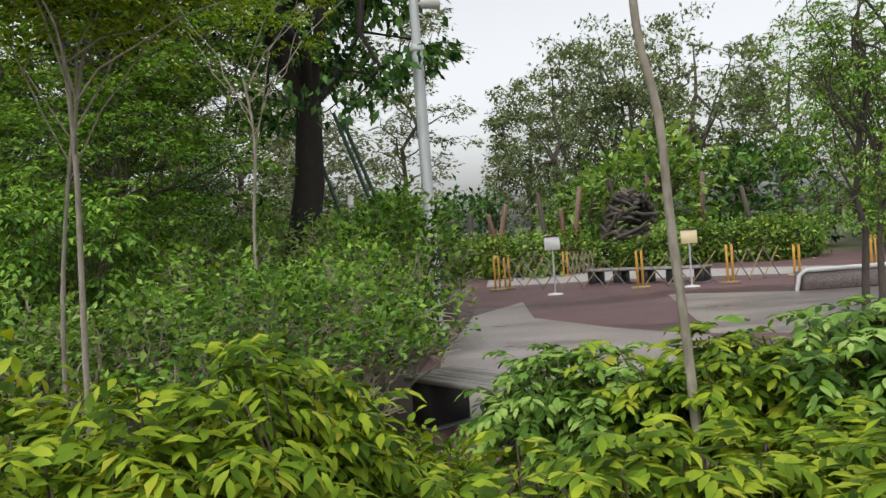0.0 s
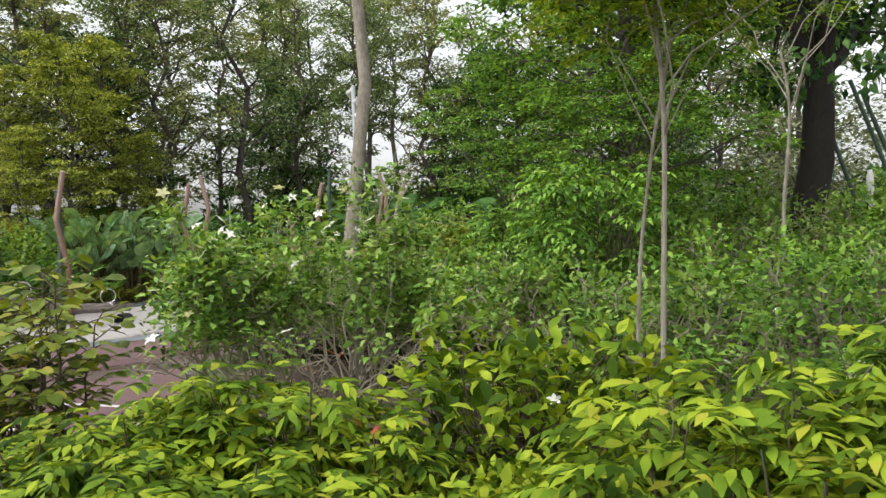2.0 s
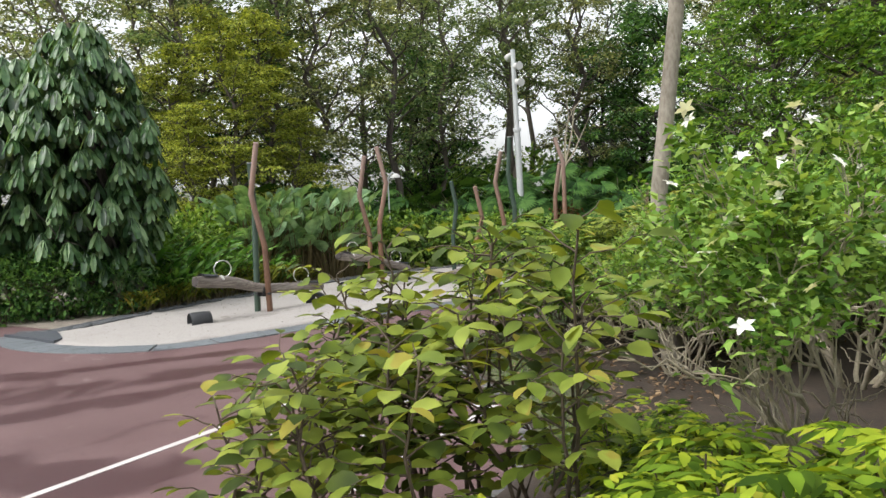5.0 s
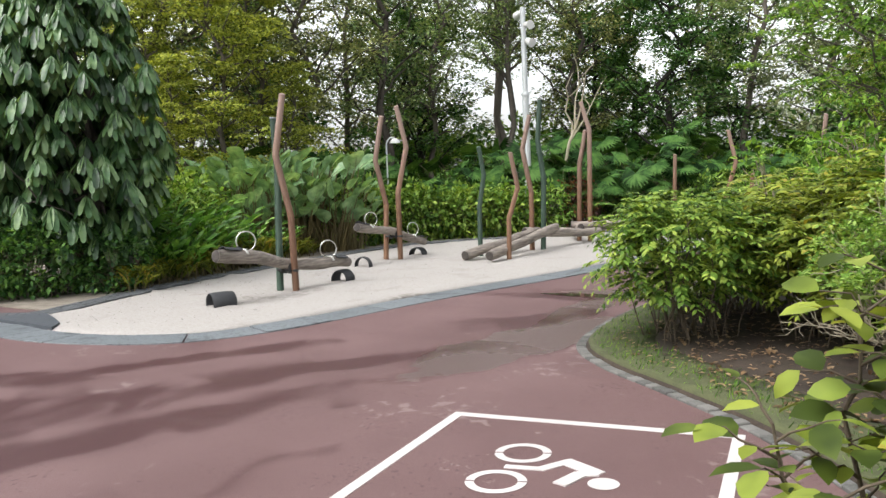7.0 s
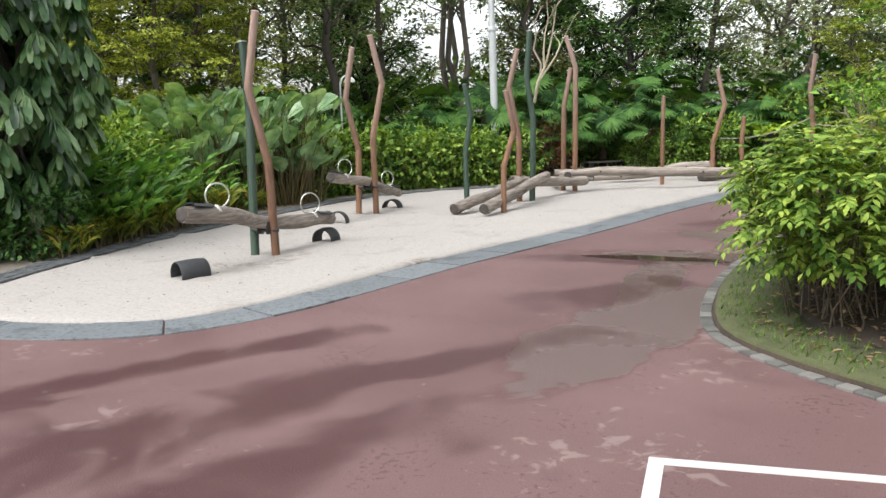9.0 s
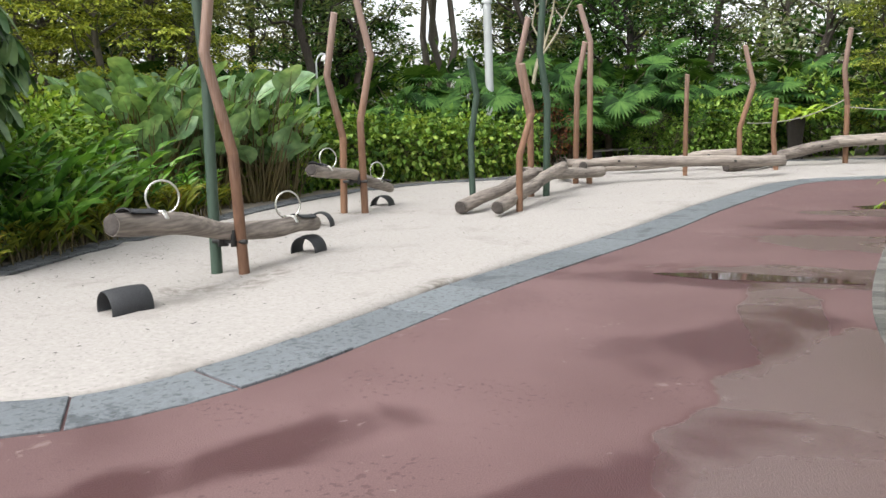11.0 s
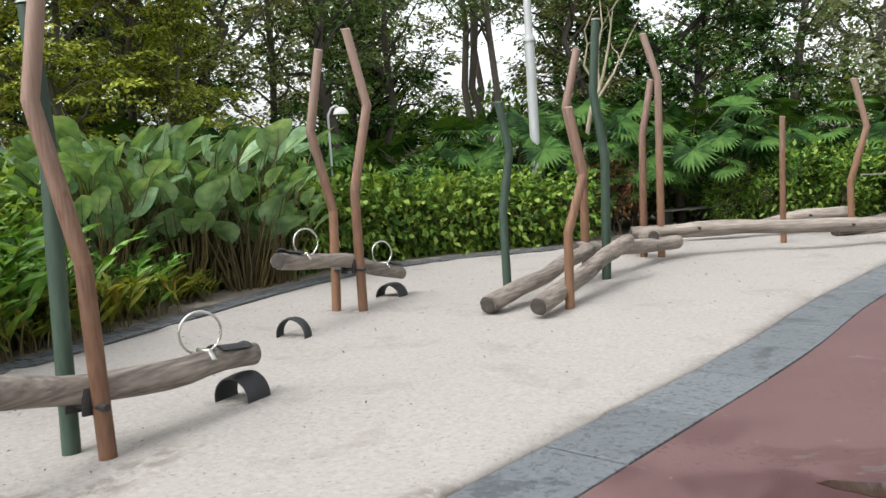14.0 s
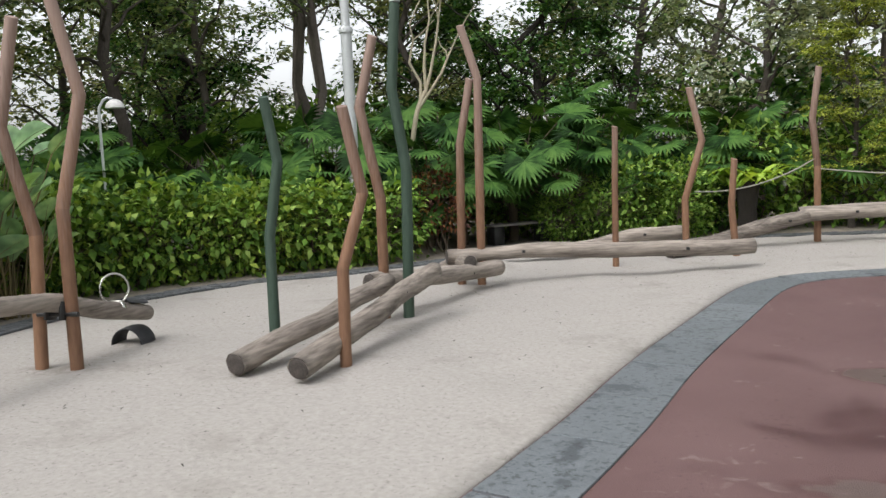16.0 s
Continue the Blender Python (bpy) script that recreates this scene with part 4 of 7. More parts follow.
# ---- kerbs ----
def paver_row(name, line, width, length, gap, height, top, material, owner, jitter, inward=1.0, stuff=False, rows=1):
    """Stones laid along a line; each is a piece of its own, or all are joined."""
    rng = np.random.default_rng(5)
    joined = Geo()
    seg = np.concatenate([[0], np.cumsum(np.linalg.norm(np.diff(line, axis=0), axis=1))])
    total = seg[-1]
    t = unit(np.gradient(line, axis=0))
    nrm = np.stack([-t[:, 1], t[:, 0]], 1) * inward
    for row in range(rows):
        k = rng.uniform(0, length) if rows > 1 else 0.0
        w = width / rows
        while k + length < total:
            size = length * rng.uniform(1 - jitter, 1 + jitter)
            s = np.linspace(k + gap / 2, k + size - gap / 2, 4 if length > 0.4 else 2)
            p = np.stack([np.interp(s, seg, line[:, i]) for i in range(2)], 1)
            q = np.stack([np.interp(s, seg, nrm[:, i]) for i in range(2)], 1)
            h = top + rng.normal(0, 0.003)
            e = 0.004 if length > 0.4 else 0.006
            inner, outer = p + q * (row * w + gap / 2), p + q * ((row + 1) * w - gap / 2)
            c = (inner.mean(0) + outer.mean(0)) / 2
            ringp = np.vstack([inner, outer[::-1]])
            low = np.column_stack([ringp, np.full(len(ringp), top - height)])
            mid = np.column_stack([ringp, np.full(len(ringp), h - e)])
            tight = c + (ringp - c) * (1 - 2 * e / max(w, 0.05))
            up = np.column_stack([tight, np.full(len(ringp), h)])
            m = len(ringp)
            v = np.vstack([low, mid, up])
            f = [(i, (i + 1) % m, m + (i + 1) % m, m + i) for i in range(m)] + [(m + i, m + (i + 1) % m, 2 * m + (i + 1) % m, 2 * m + i) for i in range(m)] + [tuple(2 * m + i for i in range(m))]
            if stuff:
                joined.add(v, f)
            else:
                g = Geo()
                g.add(v, f)
                part(name, g, material, owner, smooth=False)
            k += size
    if stuff:
        ob = part(name, joined, material, owner, smooth=False)
        tagged(ob, kind="stuff")


kerb_owner = tagged(new("kerb"), "blue-grey granite slab edging between sand and paving", "kerb", kind="structure")
paver_row("slab", KERB, 0.53, 0.9, 0.018, 0.08, 0.013, SLAB, kerb_owner, 0.06)
edge_owner = tagged(new("sett_edging"), "dark granite sett edging along the planting behind the sand", "kerb", kind="structure")
paver_row("sett", BACK, 0.42, 0.13, 0.012, 0.09, 0.04, SETT, edge_owner, 0.2, stuff=True, rows=4)
bed_owner = tagged(new("bed_edging"), "grey granite setts round the planting bed", "kerb", kind="structure")
paver_row("sett", BED[60:420], 0.1, 0.12, 0.01, 0.07, 0.018, SETT_PALE, bed_owner, 0.25, inward=-1.0, rows=1)


# ---- painted cycle box ----
def strip(geo, a, b, w, z=0.004):
    a, b = np.array(a), np.array(b)
    d = unit(b - a)
    s = np.array([-d[1], d[0]]) * w / 2
    ring = [a + s, a - s, b - s, b + s]
    geo.add([(x, y, z) for x, y in ring] + [(x, y, z - 0.01) for x, y in ring], [(0, 1, 2, 3), (0, 4, 5, 1), (1, 5, 6, 2), (2, 6, 7, 3), (3, 7, 4, 0)])


def disc(geo, c, r0, r1, a0=0.0, a1=6.2832, n=32, z=0.004):
    a = np.linspace(a0, a1, n)
    v = np.concatenate([np.stack([c[0] + np.cos(a) * r, c[1] + np.sin(a) * r, np.full(n, z)], 1) for r in (r0, r1)])
    geo.add(v, [(i, i + 1, n + i + 1, n + i) for i in range(n - 1)])


marking = tagged(new("cycle_marking"), "white painted box with cyclist symbol on the paving", "road marking", kind="structure")
CF, CR, CL, CB = np.array((-9.13, 4.92)), np.array((-7.39, 5.41)), np.array((-8.42, 2.12)), np.array((-6.62, 2.6))
g = Geo()
for p, q in ((CF, CR), (CR, CB), (CB, CL), (CL, CF)):
    strip(g, p - unit(q - p) * 0.035, q - unit(q - p) * 0.036, 0.07)
part("box_line", g, PAINT, marking, "white painted outline", smooth=False)
g = Geo()
zlift = 0
for c in ((-8.318, 4.488), (-8.197, 4.042)):
    for k in range(2):
        disc(g, c, 0.115, 0.165, 0.5 + k * math.pi + 0.05, 0.5 + (k + 1) * math.pi - 0.05)
disc(g, (-7.709, 4.312), 0.0, 0.082)
for a, b, w in (((-8.285, 4.253), (-8.07, 4.335), 0.052), ((-8.10, 4.31), (-8.02, 4.52), 0.062), ((-8.05, 4.50), (-7.79, 4.418), 0.095), ((-7.80, 4.425), (-7.90, 4.345), 0.07), ((-7.875, 4.37), (-7.895, 4.18), 0.082)):
    strip(g, a, b, w, 0.004 + 0.001 * zlift)
    zlift += 1
part("symbol", g, PAINT, marking, "white painted cyclist symbol", smooth=False)

# ---- wet patches ----
def wet(name, material, label, *args, z=0.003):
    o = polygon_slab(name, blob(*args), z, 0.02, material, label, "puddle")
    return o


wet("puddle", WATER, "thin rain puddle on the paving", -10.85, 10.16, 0.72, 0.13, 6, 6.0, z=0.006)
wet("puddle", WATER, "thin rain puddle on the paving", -10.0, 15.3, 0.5, 0.22, 20, 7.0, z=0.006)
wet("puddle", WATER, "thin rain puddle on the paving", -13.3, 3.05, 1.2, 0.3, -13, 8.0, z=0.007)


# ---- plants ----
def shrub(name, seed, rx, ry, h, stems, heads, style, leaf_mat, twig_mat, label, low=0.25, category="shrub", leaf=0.09, per=9, group="", hollow=0.5, fine=False):
    """A shrub: stems that fork to the heads, and leaves round every head."""
    rng = np.random.default_rng(seed)
    root = tagged(new(name), label, category, group)
    pts, out = crown_points(rng, heads, rx, ry, h * low, h, hollow=hollow, boxy=0.7)
    tw, lf = Geo(), Geo()
    feet = np.column_stack([rng.normal(0, rx * 0.22, stems), rng.normal(0, ry * 0.22, stems), np.full(stems, -0.06)])
    forks = []
    for k in range(stems):
        a = rng.uniform(0, 6.283)
        tip = np.array([feet[k][0] + math.cos(a) * rx * 0.5, feet[k][1] + math.sin(a) * ry * 0.5, h * rng.uniform(0.35, 0.62)])
        path = bent(feet[k], tip, rng, 0.05, 0.06, 5)
        tube(tw, path, np.linspace(0.014, 0.008, 5) * (0.6 + h * 0.4), 5, caps=False)
        forks += [path[2], path[3], path[4]]
    forks = np.array(forks)
    for p in pts[:: max(1, heads // 110)]:
        near = forks[np.argmin(np.linalg.norm(forks - p, axis=1) + 0.25 * (forks[:, 2] > p[2]))]
        tube(tw, bent(near, p, rng, 0.06, 0.06, 3), [0.007, 0.005, 0.003], 3, caps=False)
    n = per
    at = np.repeat(pts, n, axis=0) + rng.normal(0, leaf * 0.9, (heads * n, 3))
    d = np.repeat(out, n, axis=0) * 0.7 + rng.normal(0, 0.75, (heads * n, 3))
    up = np.tile((0, 0, 1.0), (heads * n, 1)) + rng.normal(0, 0.6 if style == "broad" else 0.35, (heads * n, 3))
    if style == "broad":
        d[:, 2] -= 0.35
    blade = LEAF_2 if style == "small" else LEAF_6 if fine else LEAF_4
    leaves(lf, blade, at, d, up, leaf * rng.uniform(0.6, 1.25, heads * n), 1.25 if style == "broad" else 1.0)
    part("branchwork", tw, twig_mat, root)
    part("foliage", lf, leaf_mat, root)
    return root, pts, out


def blossom(p, size, seed, material=PETAL, label="small white star-shaped flower on the shrub"):
    """A five-petalled flower."""
    rng = np.random.default_rng(seed)
    g = Geo()
    a = np.arange(5) * 1.2566 + rng.uniform(0, 6)
    d = np.stack([np.cos(a), np.sin(a), np.full(5, 0.35)], 1)
    leaves(g, LEAF_6, np.tile(np.zeros(3), (5, 1)), d, np.tile((0, 0, 1.0), (5, 1)), size, 1.1)
    ob = part("flower", g, material, None, label)
    ob.matrix_basis = pose(*p, rng.uniform(-50, 50), rng.uniform(-50, 50), 0)
    return tagged(ob, category="flower", group="white flowers on the shrubs")


def tree(name, seed, height, trunk_r, crown_r, crown_low, heads, per, leaf, leaf_mat, bark, label, style="leaf2", lean=0.04, limbs=9, flat=1.0, hollow=0.35, droop=0.0, clump=0.6, uneven=1.6):
    rng = np.random.default_rng(seed)
    root = tagged(new(name), label, "tree")
    w, lf = Geo(), Geo()
    top = np.array([rng.normal(0, lean * height), rng.normal(0, lean * height), height * 0.9])
    trunk = bent((0, 0, -0.15), top, rng, 0, 0.02, 9)
    tube(w, trunk, trunk_r * np.array([1.35, 1.0, 0.9, 0.8, 0.7, 0.58, 0.45, 0.32, 0.15]), 9)
    pts, out = crown_points(rng, heads, crown_r, crown_r, height * crown_low, height, lumps=14, hollow=hollow, flat=flat, uneven=uneven)
    pts[:, :2] += np.interp(pts[:, 2], trunk[:, 2], trunk[:, 0])[:, None] * (1, 0) + np.interp(pts[:, 2], trunk[:, 2], trunk[:, 1])[:, None] * (0, 1)
    ends = []
    for k in range(limbs):
        i = rng.integers(3, 8)
        s = trunk[i]
        e = pts[rng.integers(heads)] * (0.8, 0.8, 1) 
        path = bent(s, e, rng, 0.06, 0.06, 6)
        tube(w, path, np.linspace(trunk_r * 0.42, trunk_r * 0.1, 6), 6, caps=False)
        ends += list(path[2:])
    ends = np.array(ends)
    for p in pts[:: max(1, heads // 90)]:
        near = ends[np.argmin(np.linalg.norm(ends - p, axis=1))]
        tube(w, bent(near, p, rng, 0.05, 0.07, 4), np.linspace(trunk_r * 0.12, trunk_r * 0.035, 4), 3, caps=False)
    n = per
    if style == "pinnate":
        at = np.repeat(pts, n, axis=0) + rng.normal(0, leaf, (heads * n, 3))
        d = np.repeat(out, n, axis=0) * 0.5 + rng.normal(0, 0.7, (heads * n, 3))
        d[:, 2] = np.clip(d[:, 2], -0.3, 0.5)
        pinnate(lf, rng, at, d, leaf * 4, 4, leaf, 0.3, LEAF_2, 1.0)
    elif style == "whorl":
        whorl(lf, rng, pts, n, leaf, 1.5, LEAF_OBLONG, 1.0)
    else:
        wide = rng.uniform(0.6, 1.4, (heads, 1)).repeat(n, axis=0) * clump
        at = np.repeat(pts, n, axis=0) + unit(rng.normal(0, 1, (heads * n, 3))) * rng.uniform(0, 1, (heads * n, 1)) ** 0.5 * wide * (1, 1, 0.5)
        d = np.repeat(out, n, axis=0) * 0.4 + rng.normal(0, 0.8, (heads * n, 3)) - (0, 0, droop)
        up = np.tile((0, 0, 1.0), (heads * n, 1)) + rng.normal(0, 0.5, (heads * n, 3))
        leaves(lf, LEAF_2, at, d, up, leaf * rng.uniform(0.6, 1.3, heads * n))
    part("trunk", w, bark, root)
    part("crown", lf, leaf_mat, root)
    return root


LEAFLET = (np.array([(0, 0, 0), (-0.2, 0.24, 0.035), (0, 0.26, 0.0), (0.2, 0.24, 0.035), (-0.25, 0.55, 0.02), (0, 0.56, -0.02), (0.25, 0.55, 0.02), (0, 1.0, -0.12)]),
           [(0, 2, 1), (0, 3, 2), (1, 2, 5, 4), (2, 3, 6, 5), (4, 5, 7), (5, 6, 7)])


LEAF_FLAT = (np.array([(0, 0, 0), (-0.2, 0.24, 0.03), (0.2, 0.24, 0.0), (-0.24, 0.58, 0.0), (0.24, 0.58, 0.03), (0, 1.0, -0.12)]), [(0, 2, 1), (1, 2, 4, 3), (3, 4, 5)])


def sprays(geo, rng, at, az, rise, length, pairs=4, leaflet=0.08, drop=0.4, wide=1.0, template=LEAFLET):
    """Arching compound leaves: broad leaflets held flat in pairs along each rachis."""
    at, az = np.asarray(at), np.asarray(az)
    n = len(at)
    d = np.stack([np.cos(az), np.sin(az), np.zeros(n)], 1)
    side = np.stack([-np.sin(az), np.cos(az), np.zeros(n)], 1)
    z = np.array([0, 0, 1.0])
    ln, rise = np.broadcast_to(length, n)[:, None], np.broadcast_to(rise, n)[:, None]
    for k in range(pairs + 1):
        s = 0.28 + 0.72 * k / pairs
        p = at + d * ln * s + z * ln * (rise * s - drop * s * s)
        slope = rise - 2 * drop * s
        fwd = unit(d + z * slope)
        for sg in ((-1, 1) if k < pairs else (0,)):
            way = fwd * (0.62 if sg else 1.0) + sg * side * 0.8 - z * 0.12 + rng.normal(0, 0.09, (n, 3))
            up = z - d * slope * 0.8 + side * sg * 0.12 + rng.normal(0, 0.16, (n, 3))
            leaves(geo, template, p, way, up, leaflet * (0.72 + 0.36 * math.sin(2.9 * s)) * rng.uniform(0.85, 1.15, n), wide)


def spray_shrub(name, seed, rx, ry, h, shoots, leaf_mat, twig_mat, label, group="", low=0.35, per=6, length=0.26, leaflet=0.085, pairs=4, drop=0.4, wide=1.0, category="shrub", uneven=1.0, template=LEAFLET, stemmed=1):
    """A shrub of upright shoots, each ending in a rosette of compound leaves."""
    rng = np.random.default_rng(seed)
    root = tagged(new(name), label, category, group)
    pts, out = crown_points(rng, shoots, rx - 0.1, ry - 0.1, h * low, h - 0.06, lumps=10, hollow=0.6, boxy=0.75, uneven=uneven)
    pts[:, 2] = np.minimum(pts[:, 2], h - 0.06)
    tw, lf = Geo(), Geo()
    for p in pts[::stemmed]:
        a = rng.uniform(0, 6.283)
        foot = np.array([math.cos(a) * rx * 0.28, math.sin(a) * ry * 0.28, -0.06]) + p * np.array([0.25, 0.25, 0])
        tube(tw, bent(foot, p, rng, 0.02, 0.04, 5), np.linspace(0.009, 0.004, 5), 4, caps=False)
    for k in range(per):
        az = 2.4 * k + rng.uniform(0, 6.283, shoots)
        toward = np.arctan2(out[:, 1], out[:, 0])
        az = np.where(rng.uniform(0, 1, shoots) < 0.35 * (out[:, 2] < 0.5), toward + rng.normal(0, 0.6, shoots), az)
        at = pts - np.array([0, 0, 0.032 * k]) + rng.normal(0, 0.012, pts.shape)
        sprays(lf, rng, at, az, rng.normal(0.62 - 0.11 * k, 0.12, shoots), length * rng.uniform(0.7, 1.15, shoots) * (0.8 + 0.06 * k), pairs, leaflet, drop, wide, template)
    part("branchwork", tw, twig_mat, root)
    part("foliage", lf, leaf_mat, root)
    return root


def forked_shrub(name, seed, rx, ry, h, stems, levels, leaf_mat, twig_mat, label, group="", low=0.5, leaf=0.07, per=12, thick=0.016, fine=False, sparse=0.12):
    """A shrub of bare forking branches that carry leaves at their ends."""
    rng = np.random.default_rng(seed)
    root = tagged(new(name), label, "shrub", group)
    tw, tips, ways = Geo(), [], []

    def grow(p, d, ln, r, level):
        path = bent(p, p + d * ln, rng, 0.0, 0.07, 4)
        tube(tw, path, np.linspace(r, r * 0.78, 4), 5 if level > 2 else 4, caps=False)
        if level == 0:
            tips.append(path[-1])
            ways.append(d)
            return
        for _ in range(2 if rng.uniform() < 0.6 else 3):
            way = unit(d + rng.normal(0, 0.5, 3) * (1, 1, 0.7) + (0, 0, 0.1))
            grow(path[-1], way, ln * rng.uniform(0.62, 0.92), r * 0.72, level - 1)
        if rng.uniform() < 0.4 and level > 1:
            grow(path[2], unit(d + rng.normal(0, 0.7, 3)), ln * 0.6, r * 0.55, level - 2)

    for k in range(stems):
        a = 6.283 * k / stems + rng.normal(0, 0.3)
        foot = np.array([math.cos(a) * 0.12, math.sin(a) * 0.12, 0])
        tilt = rng.uniform(0.25, 1.0)
        grow(foot, unit((math.cos(a) * tilt, math.sin(a) * tilt, 1.0)), h * 0.33, thick, levels)
    tips, ways = np.array(tips), np.array(ways)
    fit = np.array([rx / np.percentile(np.abs(tips[:, 0]), 97), ry / np.percentile(np.abs(tips[:, 1]), 97), (h - leaf) / np.percentile(tips[:, 2], 99.5)])
    tw.v = [v * fit for v in tw.v]
    tips = tips * fit
    keep = (tips[:, 2] > h * low) | (rng.uniform(0, 1, len(tips)) < sparse)
    tips, ways = tips[keep], ways[keep]
    lf = Geo()
    n = len(tips) * per
    at = np.repeat(tips, per, axis=0) + rng.normal(0, leaf * 0.85, (n, 3)) * (1, 1, 0.8)
    d = np.repeat(ways, per, axis=0) * 0.5 + rng.normal(0, 0.75, (n, 3)) * (1, 1, 0.5)
    leaves(lf, LEAF_6 if fine else LEAF_4, at, d, np.array([0, 0, 1.0]) + rng.normal(0, 0.4, (n, 3)), leaf * rng.uniform(0.6, 1.25, n), 1.0)
    part("branchwork", tw, twig_mat, root, "tangle of pale bare branches")
    part("foliage", lf, leaf_mat, root)
    return root, tips


def layered_sapling(seed, h, r, stems, leaf, label):
    """Thin dark stems whose flat twigs carry broad leaves in two ranks."""
    rng = np.random.default_rng(seed)
    root = tagged(new("broadleaf_sapling"), label, "sapling", "broad-leaved saplings")
    lf = Geo()
    for k in range(stems):
        st, twigs = Geo(), []
        a = 6.283 * k / stems + rng.normal(0, 0.4)
        hh = h * rng.uniform(0.68, 0.98) if k else h * 0.97
        top = np.array([math.cos(a) * r * 0.55, math.sin(a) * r * 0.55, hh])
        path = bent((math.cos(a) * 0.05, math.sin(a) * 0.05, -0.06), top, rng, 0.0, 0.035, 9)
        tube(st, path, np.linspace(0.013, 0.004, 9), 5, caps=False)
        zs = h * 0.3 + (hh - h * 0.3) * np.linspace(0, 1, int((hh - h * 0.3) / 0.05)) ** 0.75
        for j, zz in enumerate(zs):
            p = np.array([np.interp(zz, path[:, 2], path[:, i]) for i in range(3)])
            b = 2.4 * j + k + rng.normal(0, 0.3)
            ln = r * rng.uniform(0.45, 0.85) * (1.0 - 0.35 * zz / h)
            way = unit((math.cos(b), math.sin(b), rng.uniform(0.15, 0.7)))
            tw = bent(p, p + way * ln, rng, 0.08, 0.04, 5)
            g = Geo()
            tube(g, tw, np.linspace(0.0045, 0.002, 5), 4, caps=False)
            twigs.append(g)
            m = max(3, int(ln / 0.045))
            s = np.linspace(0.3, 1.0, m)
            at = np.stack([np.interp(s, np.linspace(0, 1, 5), tw[:, i]) for i in range(3)], 1)
            side = unit(np.cross(way, (0, 0, 1.0)))
            sg = np.where(np.arange(m) % 2, 1.0, -1.0)[:, None]
            sg[-1] = 0
            d = way * np.array([0.6, 0.6, 0.2]) + sg * side * 0.75 + rng.normal(0, 0.16, (m, 3)) - np.array([0, 0, 0.18])
            leaves(lf, LEAF_OVAL, at, d, np.array([0, 0, 1.0]) + rng.normal(0, 0.28, (m, 3)), leaf * rng.uniform(0.65, 1.2, m), 1.08)
        stem = part("stem", st, TWIG, root, "thin dark stem")
        for g in twigs:
            part("twig", g, TWIG, stem)
    part("foliage", lf, LEAF_SAP, root)
    return root


def cane_clump(seed, canes, h, leaf, width, label, material, spread=0.35, name="ginger_clump", per=13):
    """Arching canes with lance leaves in two ranks."""
    rng = np.random.default_rng(seed)
    root = tagged(new(name), label, "plant", "leafy canes behind the sand")
    lf = Geo()
    tmpl = (np.array([(0, 0, 0), (-0.5, 0.3, 0.12), (0, 0.3, 0), (0.5, 0.3, 0.12), (-0.42, 0.65, 0.0), (0, 0.65, -0.1), (0.42, 0.65, 0.0), (0, 1.0, -0.3)]) * (width / leaf, 1, 0.5), LEAF_6[1])
    for k in range(canes):
        a = rng.uniform(0, 6.283)
        foot = np.array([rng.normal(0, spread), rng.normal(0, spread), -0.05])
        hh = h * rng.uniform(0.5, 1.0)
        out = rng.uniform(0.2, 0.65) * hh
        s = np.linspace(0, 1, 8)
        d = np.array([math.cos(a), math.sin(a), 0])
        path = foot + np.array([0, 0, 1]) * (hh * (s - 0.18 * s ** 3))[:, None] + d * (out * s ** 2)[:, None]
        st = Geo()
        tube(st, path, np.linspace(0.012, 0.005, 8), 4, caps=False)
        part("cane", st, STALK, root)
        q = np.linspace(0.3, 1.0, per)
        at = np.stack([np.interp(q, s, path[:, i]) for i in range(3)], 1)
        side = np.array([-math.sin(a), math.cos(a), 0])
        sg = np.where(np.arange(per) % 2, 1.0, -1.0)[:, None]
        fwd = unit(np.gradient(at, axis=0))
        way = fwd * 1.0 + sg * side * 0.62 + d * 0.2 + rng.normal(0, 0.12, (per, 3))
        leaves(lf, tmpl, at, way, np.array([0, 0, 1.0]) + d * 0.6 + rng.normal(0, 0.15, (per, 3)), leaf * rng.uniform(0.7, 1.15, per) * (0.75 + 0.5 * np.sin(3.0 * q)), 1.0)
    part("foliage", lf, material, root)
    return root


